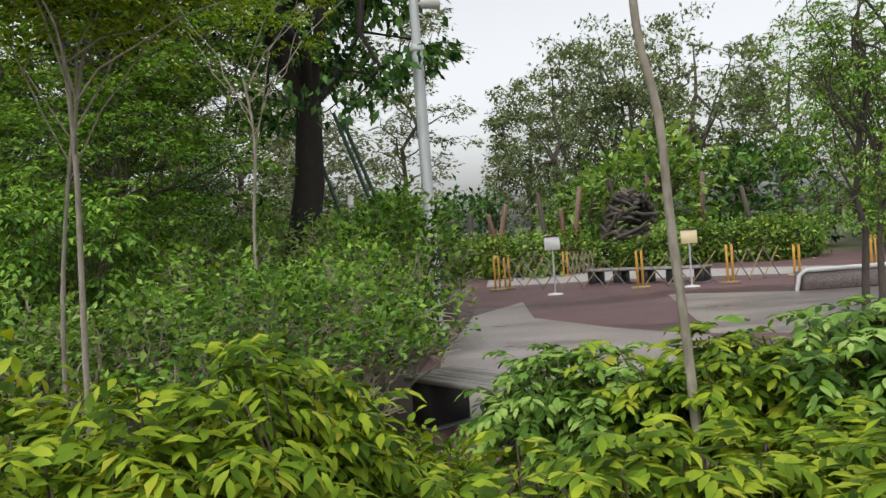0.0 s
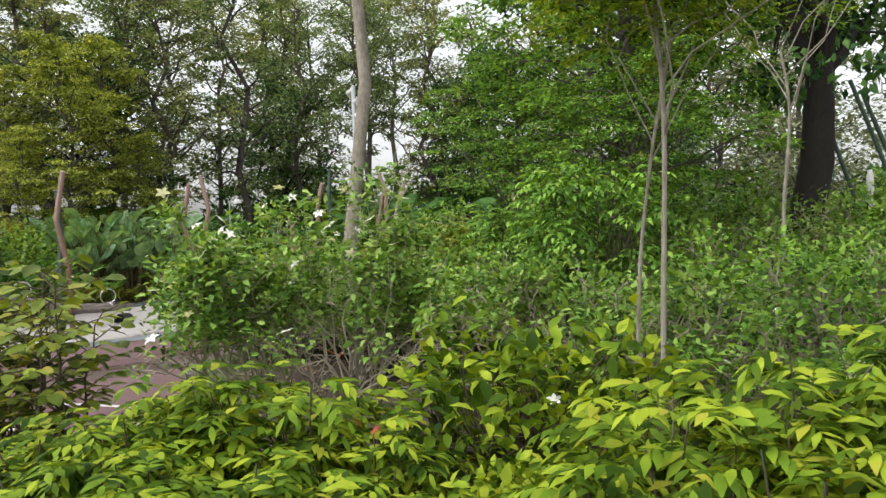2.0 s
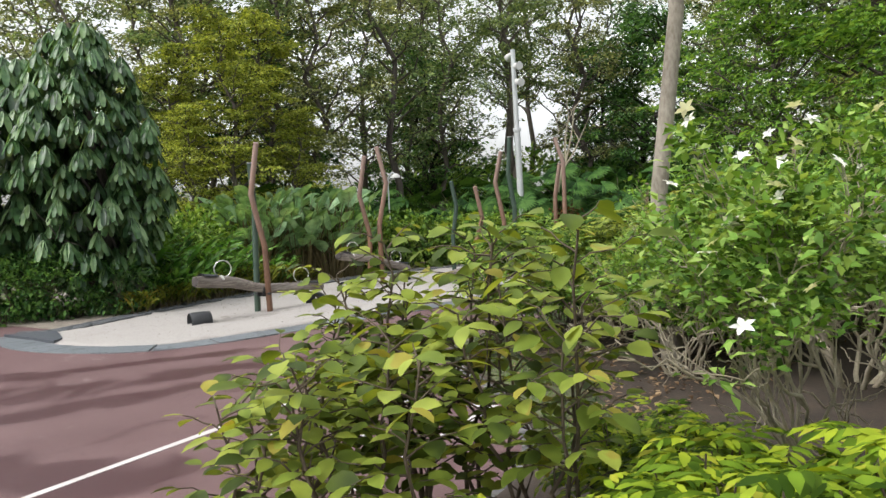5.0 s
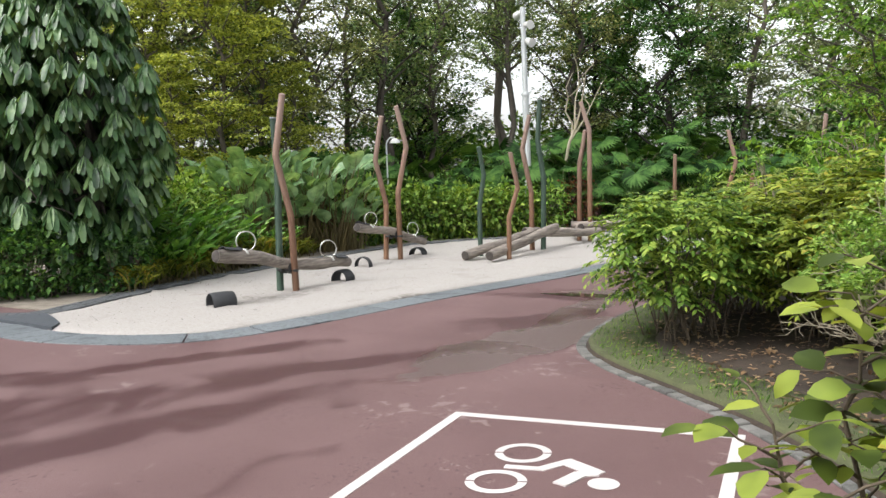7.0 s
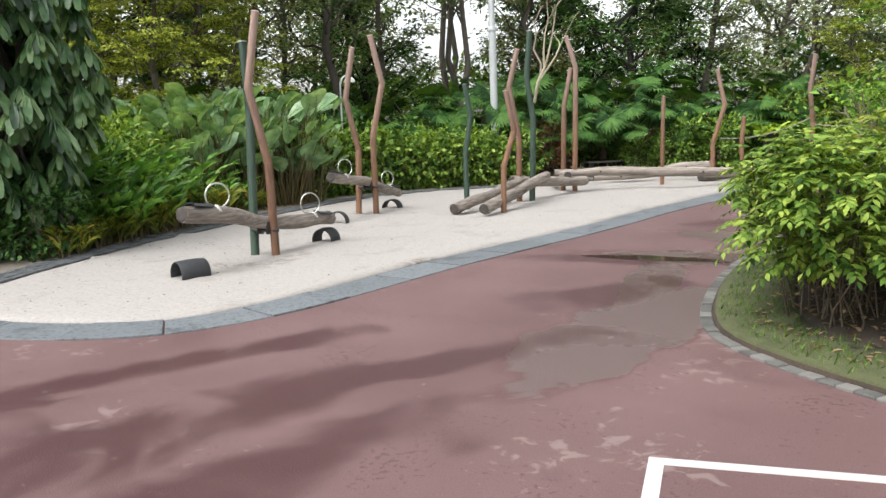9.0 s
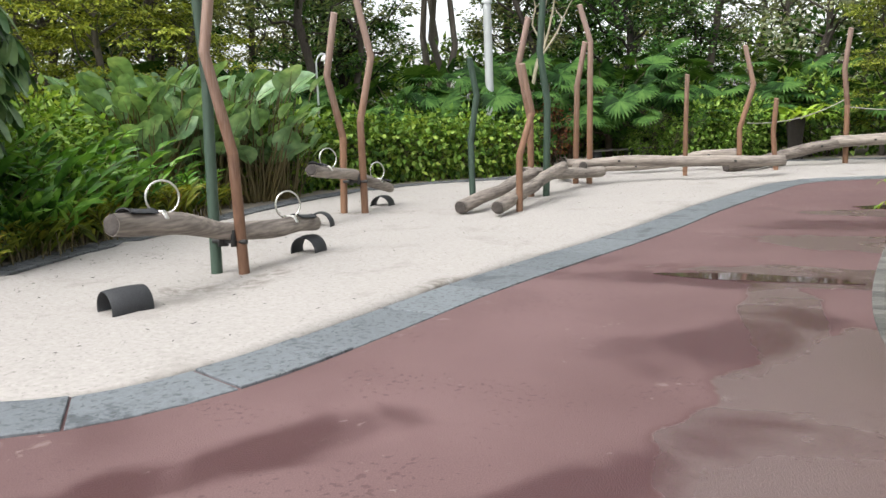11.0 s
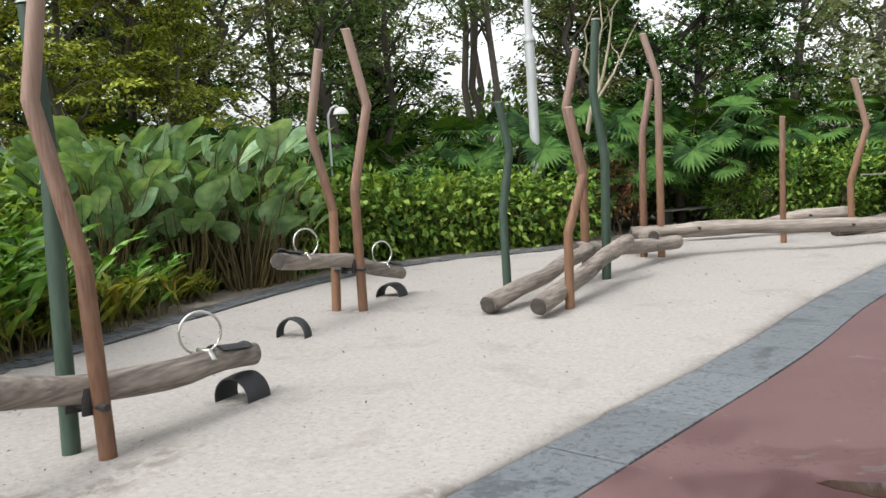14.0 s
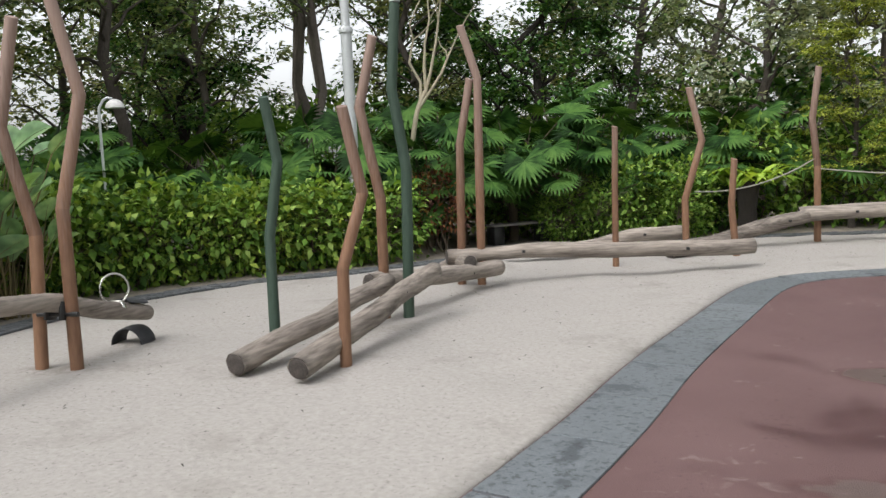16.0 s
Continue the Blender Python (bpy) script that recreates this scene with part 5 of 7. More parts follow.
def tiered_tree(name, seed, height, trunk_r, crown_r, crown_low, limbs, pads, per, leaf, leaf_mat, bark, label, pad=0.5, lean=0.03, taper=0.6, flat=0.2, hang=0.1):
    """A tree whose limbs carry flat leafy pads one above another, with gaps between."""
    rng = np.random.default_rng(seed)
    root = tagged(new(name), label, "tree")
    w, lf = Geo(), Geo()
    top = np.array([rng.normal(0, lean * height), rng.normal(0, lean * height), height * 0.95])
    trunk = bent((0, 0, -0.15), top, rng, 0, 0.025, 10)
    tube(w, trunk, trunk_r * np.array([1.4, 1.0, 0.92, 0.84, 0.75, 0.65, 0.54, 0.42, 0.3, 0.12]), 9)
    centres, outs = [], []
    for k in range(limbs):
        u = (k + rng.uniform()) / limbs
        zz = height * (crown_low + (0.96 - crown_low) * u)
        s = np.array([np.interp(zz, trunk[:, 2], trunk[:, i]) for i in range(3)])
        a = 2.4 * k + rng.normal(0, 0.5)
        reach = crown_r * (1 - taper * u ** 1.5) * rng.uniform(0.5, 1.12)
        e = s + np.array([math.cos(a), math.sin(a), rng.uniform(0.1, 0.7)]) * reach
        path = bent(s - np.array([0, 0, 0.2 * reach]), e, rng, 0.05, 0.06, 6)
        tube(w, path, np.linspace(trunk_r * 0.36, trunk_r * 0.06, 6), 5, caps=False)
        for q in np.linspace(0.4, 1.0, pads):
            c = np.array([np.interp(q, np.linspace(0, 1, 6), path[:, i]) for i in range(3)])
            c2 = c + rng.normal(0, 0.16 * reach, 3) * (1, 1, 0.5)
            tube(w, bent(c, c2, rng, 0, 0.05, 3), trunk_r * np.array([0.1, 0.07, 0.04]), 3, caps=False)
            centres.append(c2)
            outs.append((math.cos(a), math.sin(a), 0))
    centres, outs = np.repeat(np.array(centres), per, axis=0), np.repeat(np.array(outs), per, axis=0)
    n = len(centres)
    rad = np.repeat(rng.uniform(0.55, 1.25, n // per), per)[:, None] * pad
    off = unit(rng.normal(0, 1, (n, 3))) * rng.uniform(0, 1, (n, 1)) ** 0.55 * rad * (1, 1, flat)
    off[:, 2] -= hang * (off[:, :2] ** 2).sum(1) / pad
    d = off * (1, 1, 0.2) / pad + outs * 0.5 + rng.normal(0, 0.5, (n, 3)) * (1, 1, 0.5) - (0, 0, 0.15)
    leaves(lf, LEAF_2, centres + off, d, np.array([0, 0, 1.0]) + rng.normal(0, 0.45, (n, 3)), leaf * rng.uniform(0.6, 1.3, n))
    part("trunk", w, bark, root)
    part("crown", lf, leaf_mat, root)
    return root


def put(ob, x, y, turn=0.0, size=1.0, tall=1.0, z=0.0, first=[None]):
    """The first placing moves the plant itself; later ones copy it."""
    m = pose(x, y, z, 0, 0, turn) @ Matrix.Diagonal((size, size, size * tall, 1))
    if not ob.get("placed"):
        ob["placed"] = 1
        ob.matrix_basis = m
        return ob
    c = copy_thing(ob, Matrix.Identity(4))
    c.matrix_basis = m
    return c


rnd = np.random.default_rng(77)
# bright compound-leaved shrubs along the front of the bed
BRIGHT = "bright yellow-green shrub with arching compound leaves in the bed"
fronts = [spray_shrub("leafy_shrub", 100 + k, 0.66, 0.6, 1.0, 74, LEAF_BRIGHT, TWIG, BRIGHT, "bright front shrubs", leaflet=0.095, length=0.31, drop=0.5, wide=0.68, pairs=5, template=LEAF_FLAT) for k in range(3)]
for k, (x, y, s, tall) in enumerate([(-3.75, 2.4, 0.9, 1.08), (-3.15, 2.15, 0.88, 1.02), (-2.55, 2.2, 0.9, 1.0), (-1.95, 2.15, 0.85, 1.0), (-1.35, 2.35, 0.9, 1.0), (-0.75, 2.3, 0.85, 1.02), (-0.15, 2.4, 0.78, 0.98), (0.12, 3.1, 0.8, 1.26), (0.62, 3.25, 0.8, 1.2), (1.15, 3.35, 0.85, 1.12),
                                     (-3.55, 2.95, 0.95, 1.15), (-2.95, 3.0, 0.85, 1.1), (-1.5, 3.05, 0.9, 1.3), (-1.02, 3.7, 0.88, 1.42), (-4.25, 2.9, 0.8, 1.08), (-4.4, 2.35, 0.75, 1.05), (-4.05, 2.05, 0.7, 1.0), (-4.6, 3.25, 0.7, 1.0), (-5.0, 3.75, 0.65, 1.0), (0.45, 2.6, 0.75, 0.95), (1.0, 2.6, 0.85, 0.9), (1.6, 2.55, 0.85, 0.9), (2.2, 2.6, 0.85, 0.9)]):
    put(fronts[k % 3], x, y, 73 * k, s, tall)
MIDS = "green compound-leaved shrub with thin reddish stems in the bed"
mids = [spray_shrub("leafy_shrub", 120 + k, 0.66, 0.62, 1.12, 70, (LEAF_JAS, LEAF_BRIGHT)[k], TWIG, MIDS, "green front shrubs", low=0.6, leaflet=0.085, length=0.28, drop=0.5, wide=0.8, pairs=5, template=LEAF_FLAT) for k in range(2)]
for k, (x, y, s, tall) in enumerate([(0.12, 4.85, 0.82, 1.12), (0.72, 4.65, 0.88, 1.1), (1.35, 4.55, 0.95, 1.12), (2.1, 4.45, 0.95, 1.12), (2.9, 4.3, 1.0, 1.06), (1.0, 3.7, 0.8, 0.98), (3.7, 3.9, 1.0, 1.0), (1.7, 3.6, 0.85, 0.95), (2.7, 2.9, 0.9, 0.85), (4.4, 3.0, 1, 0.95)]):
    put(mids[k % 2], x, y, 51 * k, s, tall)
# dark shrubs with pale bare branches in the middle of the bed
JAS = "dark green flowering shrub with pale bare lower branches"
dark = [forked_shrub("flowering_shrub", 140 + k, 0.95, 0.9, 1.45, 8, 4, (LEAF_FEATHER, LEAF_JAS, LEAF_FEATHER)[k], TWIG_PALE, JAS, "flowering shrubs in the bed", low=0.6, leaf=0.078, per=12, sparse=0.05, thick=0.026) for k in range(3)]
darktips = [d[1] for d in dark]
dark = [d[0] for d in dark]
for k, (x, y, s, tall) in enumerate([(-1.75, 5.7, 0.9, 0.85), (-2.9, 6.0, 0.98, 0.94), (-1.5, 6.9, 0.95, 0.92), (-2.6, 7.4, 1.05, 1.0), (-3.9, 6.7, 1.0, 1.02), (-1.7, 8.5, 1.05, 1.0), (-3.1, 8.7, 1.1, 1.0), (-5.0, 8.8, 1.1, 1.0),
                                     (-5.2, 7.2, 1.0, 1.0), (-2.0, 10.4, 1.1, 1.05), (-3.9, 10.6, 1.2, 1.1), (-6.0, 10.2, 1.2, 1.1), (-8.0, 11.2, 1.3, 1.1), (-2.9, 12.8, 1.25, 1.15), (-6, 12.8, 1.3, 1.2), (-8.3, 13.6, 1.3, 1.2), (-1.9, 15.6, 1.3, 1.1), (-4.8, 16, 1.4, 1.2), (-3.3, 5.2, 0.75, 0.8)]):
    put(dark[k % 3], x, y, 67 * k, s, tall)
# taller compound-leaved shrub among them
tallbush = spray_shrub("tall_leafy_shrub", 150, 0.75, 0.75, 2.4, 80, LEAF_FEATHER, TWIG, "tall green compound-leaved shrub among the flowering shrubs", low=0.35, length=0.3, leaflet=0.1, drop=0.5, wide=0.8, template=LEAF_4)
put(tallbush, -4.35, 8.1, 0, 1.0, 1.02)
put(tallbush, -5.3, 8.9, 130, 1.0, 0.88)
# gardenia with larger glossy leaves
gard, gp, _ = shrub("flowering_shrub", 160, 0.5, 0.5, 1.05, 7, 130, "leaf", LEAF_BRIGHT, TWIG, "low glossy green shrub with a white double flower", low=0.35, leaf=0.085, per=10, fine=True)
put(gard, -2.3, 3.85, 0, 1.1, 0.96)
put(gard, -2.85, 3.85, 120, 1.1, 0.94)
put(gard, -2.15, 3.1, 200, 0.8, 0.95)
put(gard, -0.6, 4.4, 60, 0.8, 0.8)
# tall jasmine with white stars
jas, jp = forked_shrub("flowering_shrub", 170, 1.0, 1.0, 2.0, 10, 5, LEAF_JAS, TWIG_PALE, "tall loose shrub with white star flowers and tangled pale stems", low=0.52, leaf=0.058, per=18, thick=0.022, sparse=0.05)
put(jas, -4.35, 4.2)
put(jas, -6.5, 6.9, 140, 0.85, 0.85)
order = np.argsort(-(jp @ np.array([0.25, -0.4, 1.1])))
for k, i in enumerate(order[:260:5]):
    blossom(tuple(jp[i] * 1.03 + np.array([-4.35, 4.2, 0.05])), rnd.uniform(0.034, 0.048), k)
for k, i in enumerate(np.argsort(-(gp @ np.array([0.1, -0.7, 0.7])))[:12:6]):
    blossom(tuple(gp[i] * (1.1, 1.1, 1.06) + np.array([-2.3, 3.85, 0.01])), 0.036, 60 + k)
for k, (x, y, s, tall, c, sn) in enumerate([(-1.75, 5.7, 0.9, 0.85, 1.0, 0.0)]):
    for j, i in enumerate(np.argsort(-(darktips[0] @ np.array([0.0, -0.7, 0.7])))[20:60:9]):
        blossom(tuple(darktips[0][i] * (s, s, s * tall) + np.array([x, y, 0.0])), 0.028, 66 + j)
for k, (x, y, z) in enumerate([(-0.09, 3.0, 0.86), (-2.52, 2.6, 1.02), (-2.45, 2.62, 1.0), (-1.93, 2.1, 0.92), (-0.05, 3.02, 0.85), (-0.13, 3.02, 0.84), (-3.3, 3.3, 1.1), (-3.26, 3.32, 1.09)]):
    blossom((x, y, z), 0.026, 80 + k, PETAL_RED, "small red young shoot on the shrub")
# broad-leaved saplings beside the cycle box
SAP = "slender sapling with broad yellow-green leaves and thin dark stems"
for k, (x, y, h, r, stems, seed) in enumerate([(-5.05, 2.9, 1.54, 0.5, 6, 181), (-5.82, 2.28, 1.04, 0.4, 5, 182), (-5.35, 2.3, 1.15, 0.42, 5, 183), (-6.15, 2.72, 1.24, 0.42, 5, 184), (-5.62, 3.0, 1.5, 0.48, 6, 185), (-5.88, 2.92, 1.36, 0.44, 6, 186)]):
    put(layered_sapling(seed, h, r, stems, 0.105, SAP), x, y, 40 * k)
# rounded bush at the corner of the bed
COR = "rounded yellow-green compound-leaved bush at the bed corner"
cor = [spray_shrub("rounded_bush", 190 + k, 0.95, 0.95, 1.42, 130, (LEAF_CORNER, LEAF_SAP)[k], TWIG, COR, low=0.38, length=0.28, leaflet=0.082, pairs=5, drop=0.42, wide=0.85, uneven=0.6, template=LEAF_FLAT, stemmed=4) for k in range(2)]
for k, (x, y, s, tall) in enumerate([(-8.7, 7.88, 0.95, 1.1), (-7.55, 8.5, 1.0, 1.08), (-8.95, 9.4, 0.95, 1.0), (-8.1, 9.6, 1.1, 1.05), (-6.6, 7.9, 0.9, 0.95), (-7.0, 9.8, 1.2, 1.1)]):
    put(cor[k % 2], x, y, 90 * k, s, tall)
# drooping dark bush by the plaza
wil, _, _ = shrub("drooping_bush", 200, 0.7, 0.7, 2.05, 10, 260, "leaf", LEAF_MID, TWIG, "drooping dark green bush at the edge of the plaza", low=0.2, leaf=0.13, per=8, hollow=0.45)
put(wil, -1.45, 11.3, 0, 1.0, 1.0)


def thin_sapling(name, points, r, heads, seed, leaf_mat, label, crown_c, crown_r):
    rng = np.random.default_rng(seed)
    root = tagged(new(name), label, "tree")
    root.location = (points[0][0], points[0][1], 0)
    o = np.array([points[0][0], points[0][1], 0])
    w, lf = Geo(), Geo()
    path = smooth_line([tuple(np.array(p) - o) for p in points], 0.12)
    tube(w, path, np.linspace(r, r * 0.55, len(path)) * (1 + rng.normal(0, 0.04, len(path))), 8)
    c = np.array(crown_c) - o
    for k in range(7):
        a = rng.uniform(0, 6.283)
        e = c + np.array([math.cos(a) * crown_r, math.sin(a) * crown_r, rng.uniform(-0.3, 0.5) * crown_r])
        tube(w, bent(path[-1 - (k % 8)], e, rng, 0.05, 0.05, 5), np.linspace(r * 0.33, 0.004, 5), 5, caps=False)
    pts, out = crown_points(rng, heads, crown_r, crown_r, c[2] - crown_r * 0.6, c[2] + crown_r * 0.8, hollow=0.3)
    pts[:, :2] += c[:2]
    at = np.repeat(pts, 2, axis=0)
    d = rng.normal(0, 1, at.shape) * (1, 1, 0.2) + (0, 0, 0.15)
    sprays(lf, rng, at, np.arctan2(d[:, 1], d[:, 0]), rng.normal(0.2, 0.15, len(at)), 0.27 * rng.uniform(0.7, 1.2, len(at)), 6, 0.052, 0.25, 0.9, LEAF_4)
    part("trunk", w, BARK_PALE, root, "pale mottled slender trunk")
    part("crown", lf, leaf_mat, root)
    return root


thin_sapling("young_tree", [(-2.4, 5.0, -0.05), (-2.385, 5.0, 0.87), (-2.364, 5.0, 1.46), (-2.342, 5.0, 2.04), (-2.349, 5.0, 2.48), (-2.385, 5.0, 2.92)], 0.021, 420, 211, LEAF_BRIGHT, "slender young tree with pale bark and feathery light crown", (-2.4, 5.1, 3.1), 0.85)
thin_sapling("young_tree", [(-2.62, 5.15, -0.05), (-2.6, 5.2, 1.2), (-2.5, 5.2, 2.0), (-2.35, 5.2, 2.7)], 0.016, 60, 212, LEAF_BRIGHT, "slender young tree with greenish bark beside a paler one", (-2.2, 5.3, 3.3), 0.6)
thin_sapling("young_tree", [(0.57, 4.22, -0.05), (0.542, 4.22, 0.6), (0.518, 4.22, 1.08), (0.486, 4.22, 1.58), (0.469, 4.22, 1.98), (0.42, 4.22, 2.23), (0.4, 4.22, 2.44), (0.38, 4.23, 3.0), (0.4, 4.25, 4.2)], 0.023, 60, 213, LEAF_MID, "slender leaning young tree with pale lichen-spotted bark", (0.5, 4.6, 5.0), 0.8)
thin_sapling("young_tree", [(-2.5, 8.6, -0.05), (-2.55, 8.6, 1.5), (-2.47, 8.6, 2.6), (-2.55, 8.6, 3.3)], 0.022, 90, 214, LEAF_BRIGHT, "slender young tree with feathery leaves before a dark trunk", (-2.3, 8.7, 4.0), 0.95)

# ---- planting behind the sand ----
def strap_clump(seed, n, length, width, label, material, name="strap_leaf_clump", tall=0.6):
    rng = np.random.default_rng(seed)
    root = tagged(new(name), label, "plant")
    g = Geo()
    for _ in range(n):
        a = rng.uniform(0, 6.283)
        base = np.array([rng.normal(0, 0.28), rng.normal(0, 0.28), rng.uniform(0, tall)])
        d = np.array([math.cos(a), math.sin(a), rng.uniform(0.5, 1.4)])
        d = unit(d)
        s = np.linspace(0, 1, 6)
        ln = length * rng.uniform(0.6, 1.15)
        p = base + d * ln * s[:, None] - np.array([0, 0, 1]) * ln * 0.55 * (s ** 2.2)[:, None]
        side = unit(np.cross(d, (0, 0, 1)))
        w = width * np.array([0.35, 0.8, 1, 0.85, 0.5, 0.05])[:, None]
        mid = p - np.array([0, 0, 0.012])
        v = np.stack([p - side * w, mid, p + side * w], 1).reshape(-1, 3)
        g.add(v, [(k * 3 + j, k * 3 + j + 1, k * 3 + j + 4, k * 3 + j + 3) for k in range(5) for j in range(2)])
    part("foliage", g, material, root)
    return root


def big_leaf_clump(seed, n, h, label, material):
    """Tall stalks, each with one large oval blade."""
    rng = np.random.default_rng(seed)
    root = tagged(new("big_leaf_clump"), label, "plant")
    for _ in range(n):
        st, bl = Geo(), Geo()
        a, r = rng.uniform(0, 6.283), rng.uniform(0.05, 0.55)
        base = np.array([math.cos(a) * r * 0.7, math.sin(a) * r * 0.7, 0])
        hh = h * rng.uniform(0.3, 0.84)
        lean = rng.uniform(0.15, 0.62)
        top = base + np.array([math.cos(a) * lean * hh * 0.8, math.sin(a) * lean * hh * 0.8, hh])
        tube(st, bent(base, top, rng, 0.0, 0.02, 5), [0.022, 0.018, 0.015, 0.012, 0.009], 5, caps=False)
        ln = rng.uniform(0.46, 0.74)
        w = ln * rng.uniform(0.26, 0.33)
        d = unit((math.cos(a) * (0.4 + lean) + rng.normal(0, 0.25), math.sin(a) * (0.4 + lean) + rng.normal(0, 0.25), rng.uniform(0.7, 1.7)))
        side = unit(np.cross(d, (0, 0, 1)) + rng.normal(0, 0.25, 3))
        nrm = np.cross(side, d)
        s = np.linspace(0, 1, 9)
        prof = np.array([0.06, 0.55, 0.85, 0.98, 1.0, 0.92, 0.72, 0.4, 0.02])
        ctr = top + d * ln * s[:, None] - np.array([0, 0, 1]) * ln * 0.28 * (s ** 2)[:, None]
        v = []
        for k in range(9):
            for q, lift in ((-1, 0.28), (-0.5, 0.08), (0, 0.0), (0.5, 0.08), (1, 0.28)):
                v.append(ctr[k] + side * q * w * prof[k] + nrm * lift * w * prof[k])
        bl.add(v, [(k * 5 + j, k * 5 + j + 1, k * 5 + j + 6, k * 5 + j + 5) for k in range(8) for j in range(4)])
        leaf = part("leaf", bl, material, root)
        tube(st, ctr[:8] + nrm * 0.003, np.linspace(0.008, 0.002, 8), 4, caps=False)
        part("stalk", st, STALK, leaf)
    return root


def fan_palm(seed, fronds, h, size, label):
    """A low fan palm: stalks with round pleated fans split into ribs."""
    rng = np.random.default_rng(seed)
    root = tagged(new("fan_palm"), label, "palm")
    st = Geo()
    tube(st, [(0, 0, -0.1), (0, 0, h * 0.45)], [0.09, 0.07], 8)
    part("stem", st, TWIG, root)
    for k in range(fronds):
        st, fl = Geo(), Geo()
        a = 6.283 * k / fronds * 2.4 + rng.normal(0, 0.2)
        el = rng.uniform(0.0, 1.25)
        d = unit((math.cos(a) * math.cos(el), math.sin(a) * math.cos(el), math.sin(el)))
        s = np.array([0, 0, h * rng.uniform(0.25, 0.5)])
        tip = s + d * h * rng.uniform(0.5, 0.75)
        tube(st, bent(s, tip, rng, 0.03, 0.02, 4), [0.012, 0.01, 0.009, 0.008], 4, caps=False)
        face = unit(d * np.array([0.6, 0.6, 0.25]) + np.array([0, 0, -0.42]) + rng.normal(0, 0.22, 3))
        side = unit(np.cross(face, (0, 0, 1)) + rng.normal(0, 0.18, 3))
        side = unit(side - face * float(side @ face))
        upv = np.cross(side, face)
        r = size * rng.uniform(0.75, 1.15)
        ang = np.linspace(-2.35, 2.35, 25)
        dirs = face * np.cos(ang)[:, None] + side * np.sin(ang)[:, None]
        at = np.tile(tip, (25, 1))
        tmpl = (np.array([(0, 0, 0), (-0.075, 0.62, 0.03), (0, 0.6, 0), (0.075, 0.62, 0.03), (0, 1.0, -0.14)]), [(0, 2, 1), (0, 3, 2), (1, 2, 4), (2, 3, 4)])
        leaves(fl, tmpl, at, dirs, np.tile(upv, (25, 1)), r * (1 - 0.12 * np.abs(ang) / 2.35) * rng.uniform(0.92, 1.06, 25), 0.95)
        fan = part("fan_leaf", fl, LEAF_PALM, root)
        part("stalk", st, TWIG, fan)
    return root


def hedge_piece(seed, material, label, rx=0.75, ry=0.5, h=1.4):
    o, _, _ = shrub("clipped_hedge", seed, rx, ry, h, 10, 300, "broad", material, TWIG, label, low=0.06, leaf=0.15, per=4, category="hedge", group="hedge behind the sand", hollow=0.75)
    return o


HED = "loosely clipped light green hedge behind the sett edging"
hedges = [hedge_piece(300 + k, LEAF_JAS if k else LEAF_CORNER, HED) for k in range(2)]
hline = smooth_line([(-20.75, 15.2), (-20.75, 15.9), (-20.6, 16.9), (-20.0, 18.1), (-19.0, 19.2), (-18.0, 20.2)], 0.66)
for k, p in enumerate(hline):
    d = hline[min(k + 1, len(hline) - 1)] - hline[max(k - 1, 0)]
    put(hedges[k % 2], p[0], p[1], math.degrees(math.atan2(d[1], d[0])), 1.0 + 0.05 * math.sin(k * 2.1), 1.1 - 0.02 * k)
redb, _, _ = shrub("red_leaved_shrub", 310, 0.6, 0.6, 1.5, 8, 120, "leaf", LEAF_RED, TWIG, "thin shrub with red-brown young leaves behind the sand", low=0.3, leaf=0.11, per=5)
put(redb, -17.5, 21.6)
BIG = "tall clump of large blue-green paddle leaves on long stalks"
bigs = [big_leaf_clump(320 + k, 64, 2.55, BIG, LEAF_BLUE) for k in range(2)]
for k, (x, y, s) in enumerate([(-20.35, 14.3, 1.0), (-20.7, 13.5, 1.0), (-21.3, 12.7, 1.02), (-21.3, 14.0, 1.05), (-21.9, 13.2, 1.08), (-20.25, 14.9, 0.78), (-20.9, 12.2, 0.9)]):
    put(bigs[k % 2], x, y, 80 * k, s, 1.0, -0.05)
CANE = "clump of arching green canes with long glossy lance leaves"
canes = [cane_clump(330 + k, 27, 1.6, 0.36, 0.085, CANE, LEAF_GINGER, per=9) for k in range(2)]
for k, (x, y, s) in enumerate([(-18.7, 8.7, 0.95), (-19.15, 9.5, 1.0), (-19.6, 10.3, 1.0), (-19.85, 11.1, 0.9), (-20.0, 11.9, 0.75), (-19.5, 8.8, 1.15), (-20.1, 9.9, 1.15), (-20.7, 10.9, 1.15), (-19.1, 8.1, 1.0)]):
    put(canes[k % 2], x, y, 47 * k, s, 1.0, -0.03)
STRIPED = "low clump of canes with yellow-striped lance leaves"
low_canes = cane_clump(335, 26, 0.85, 0.3, 0.055, STRIPED, LEAF_YELLOW, spread=0.25, per=8)
for k, (x, y, s) in enumerate([(-19.25, 10.55, 1.0), (-19.0, 9.8, 0.9), (-19.45, 11.3, 1.0), (-18.55, 8.6, 0.8), (-18.2, 7.75, 0.7), (-19.75, 12.0, 0.9), (-18.8, 9.2, 0.85), (-20.1, 13.1, 0.7)]):
    put(low_canes, x, y, 61 * k, s, 1.0, -0.02)
green_mass = [shrub("leafy_bush", 340 + k, 0.95, 0.95, 1.7, 8, 300, "small", (LEAF_JAS, LEAF_DARK)[k], TWIG, ("mid green leafy bush behind the sand", "dark green leafy bush at the wood's edge")[k], low=0.1, leaf=0.16, per=6, hollow=0.65)[0] for k in range(2)]
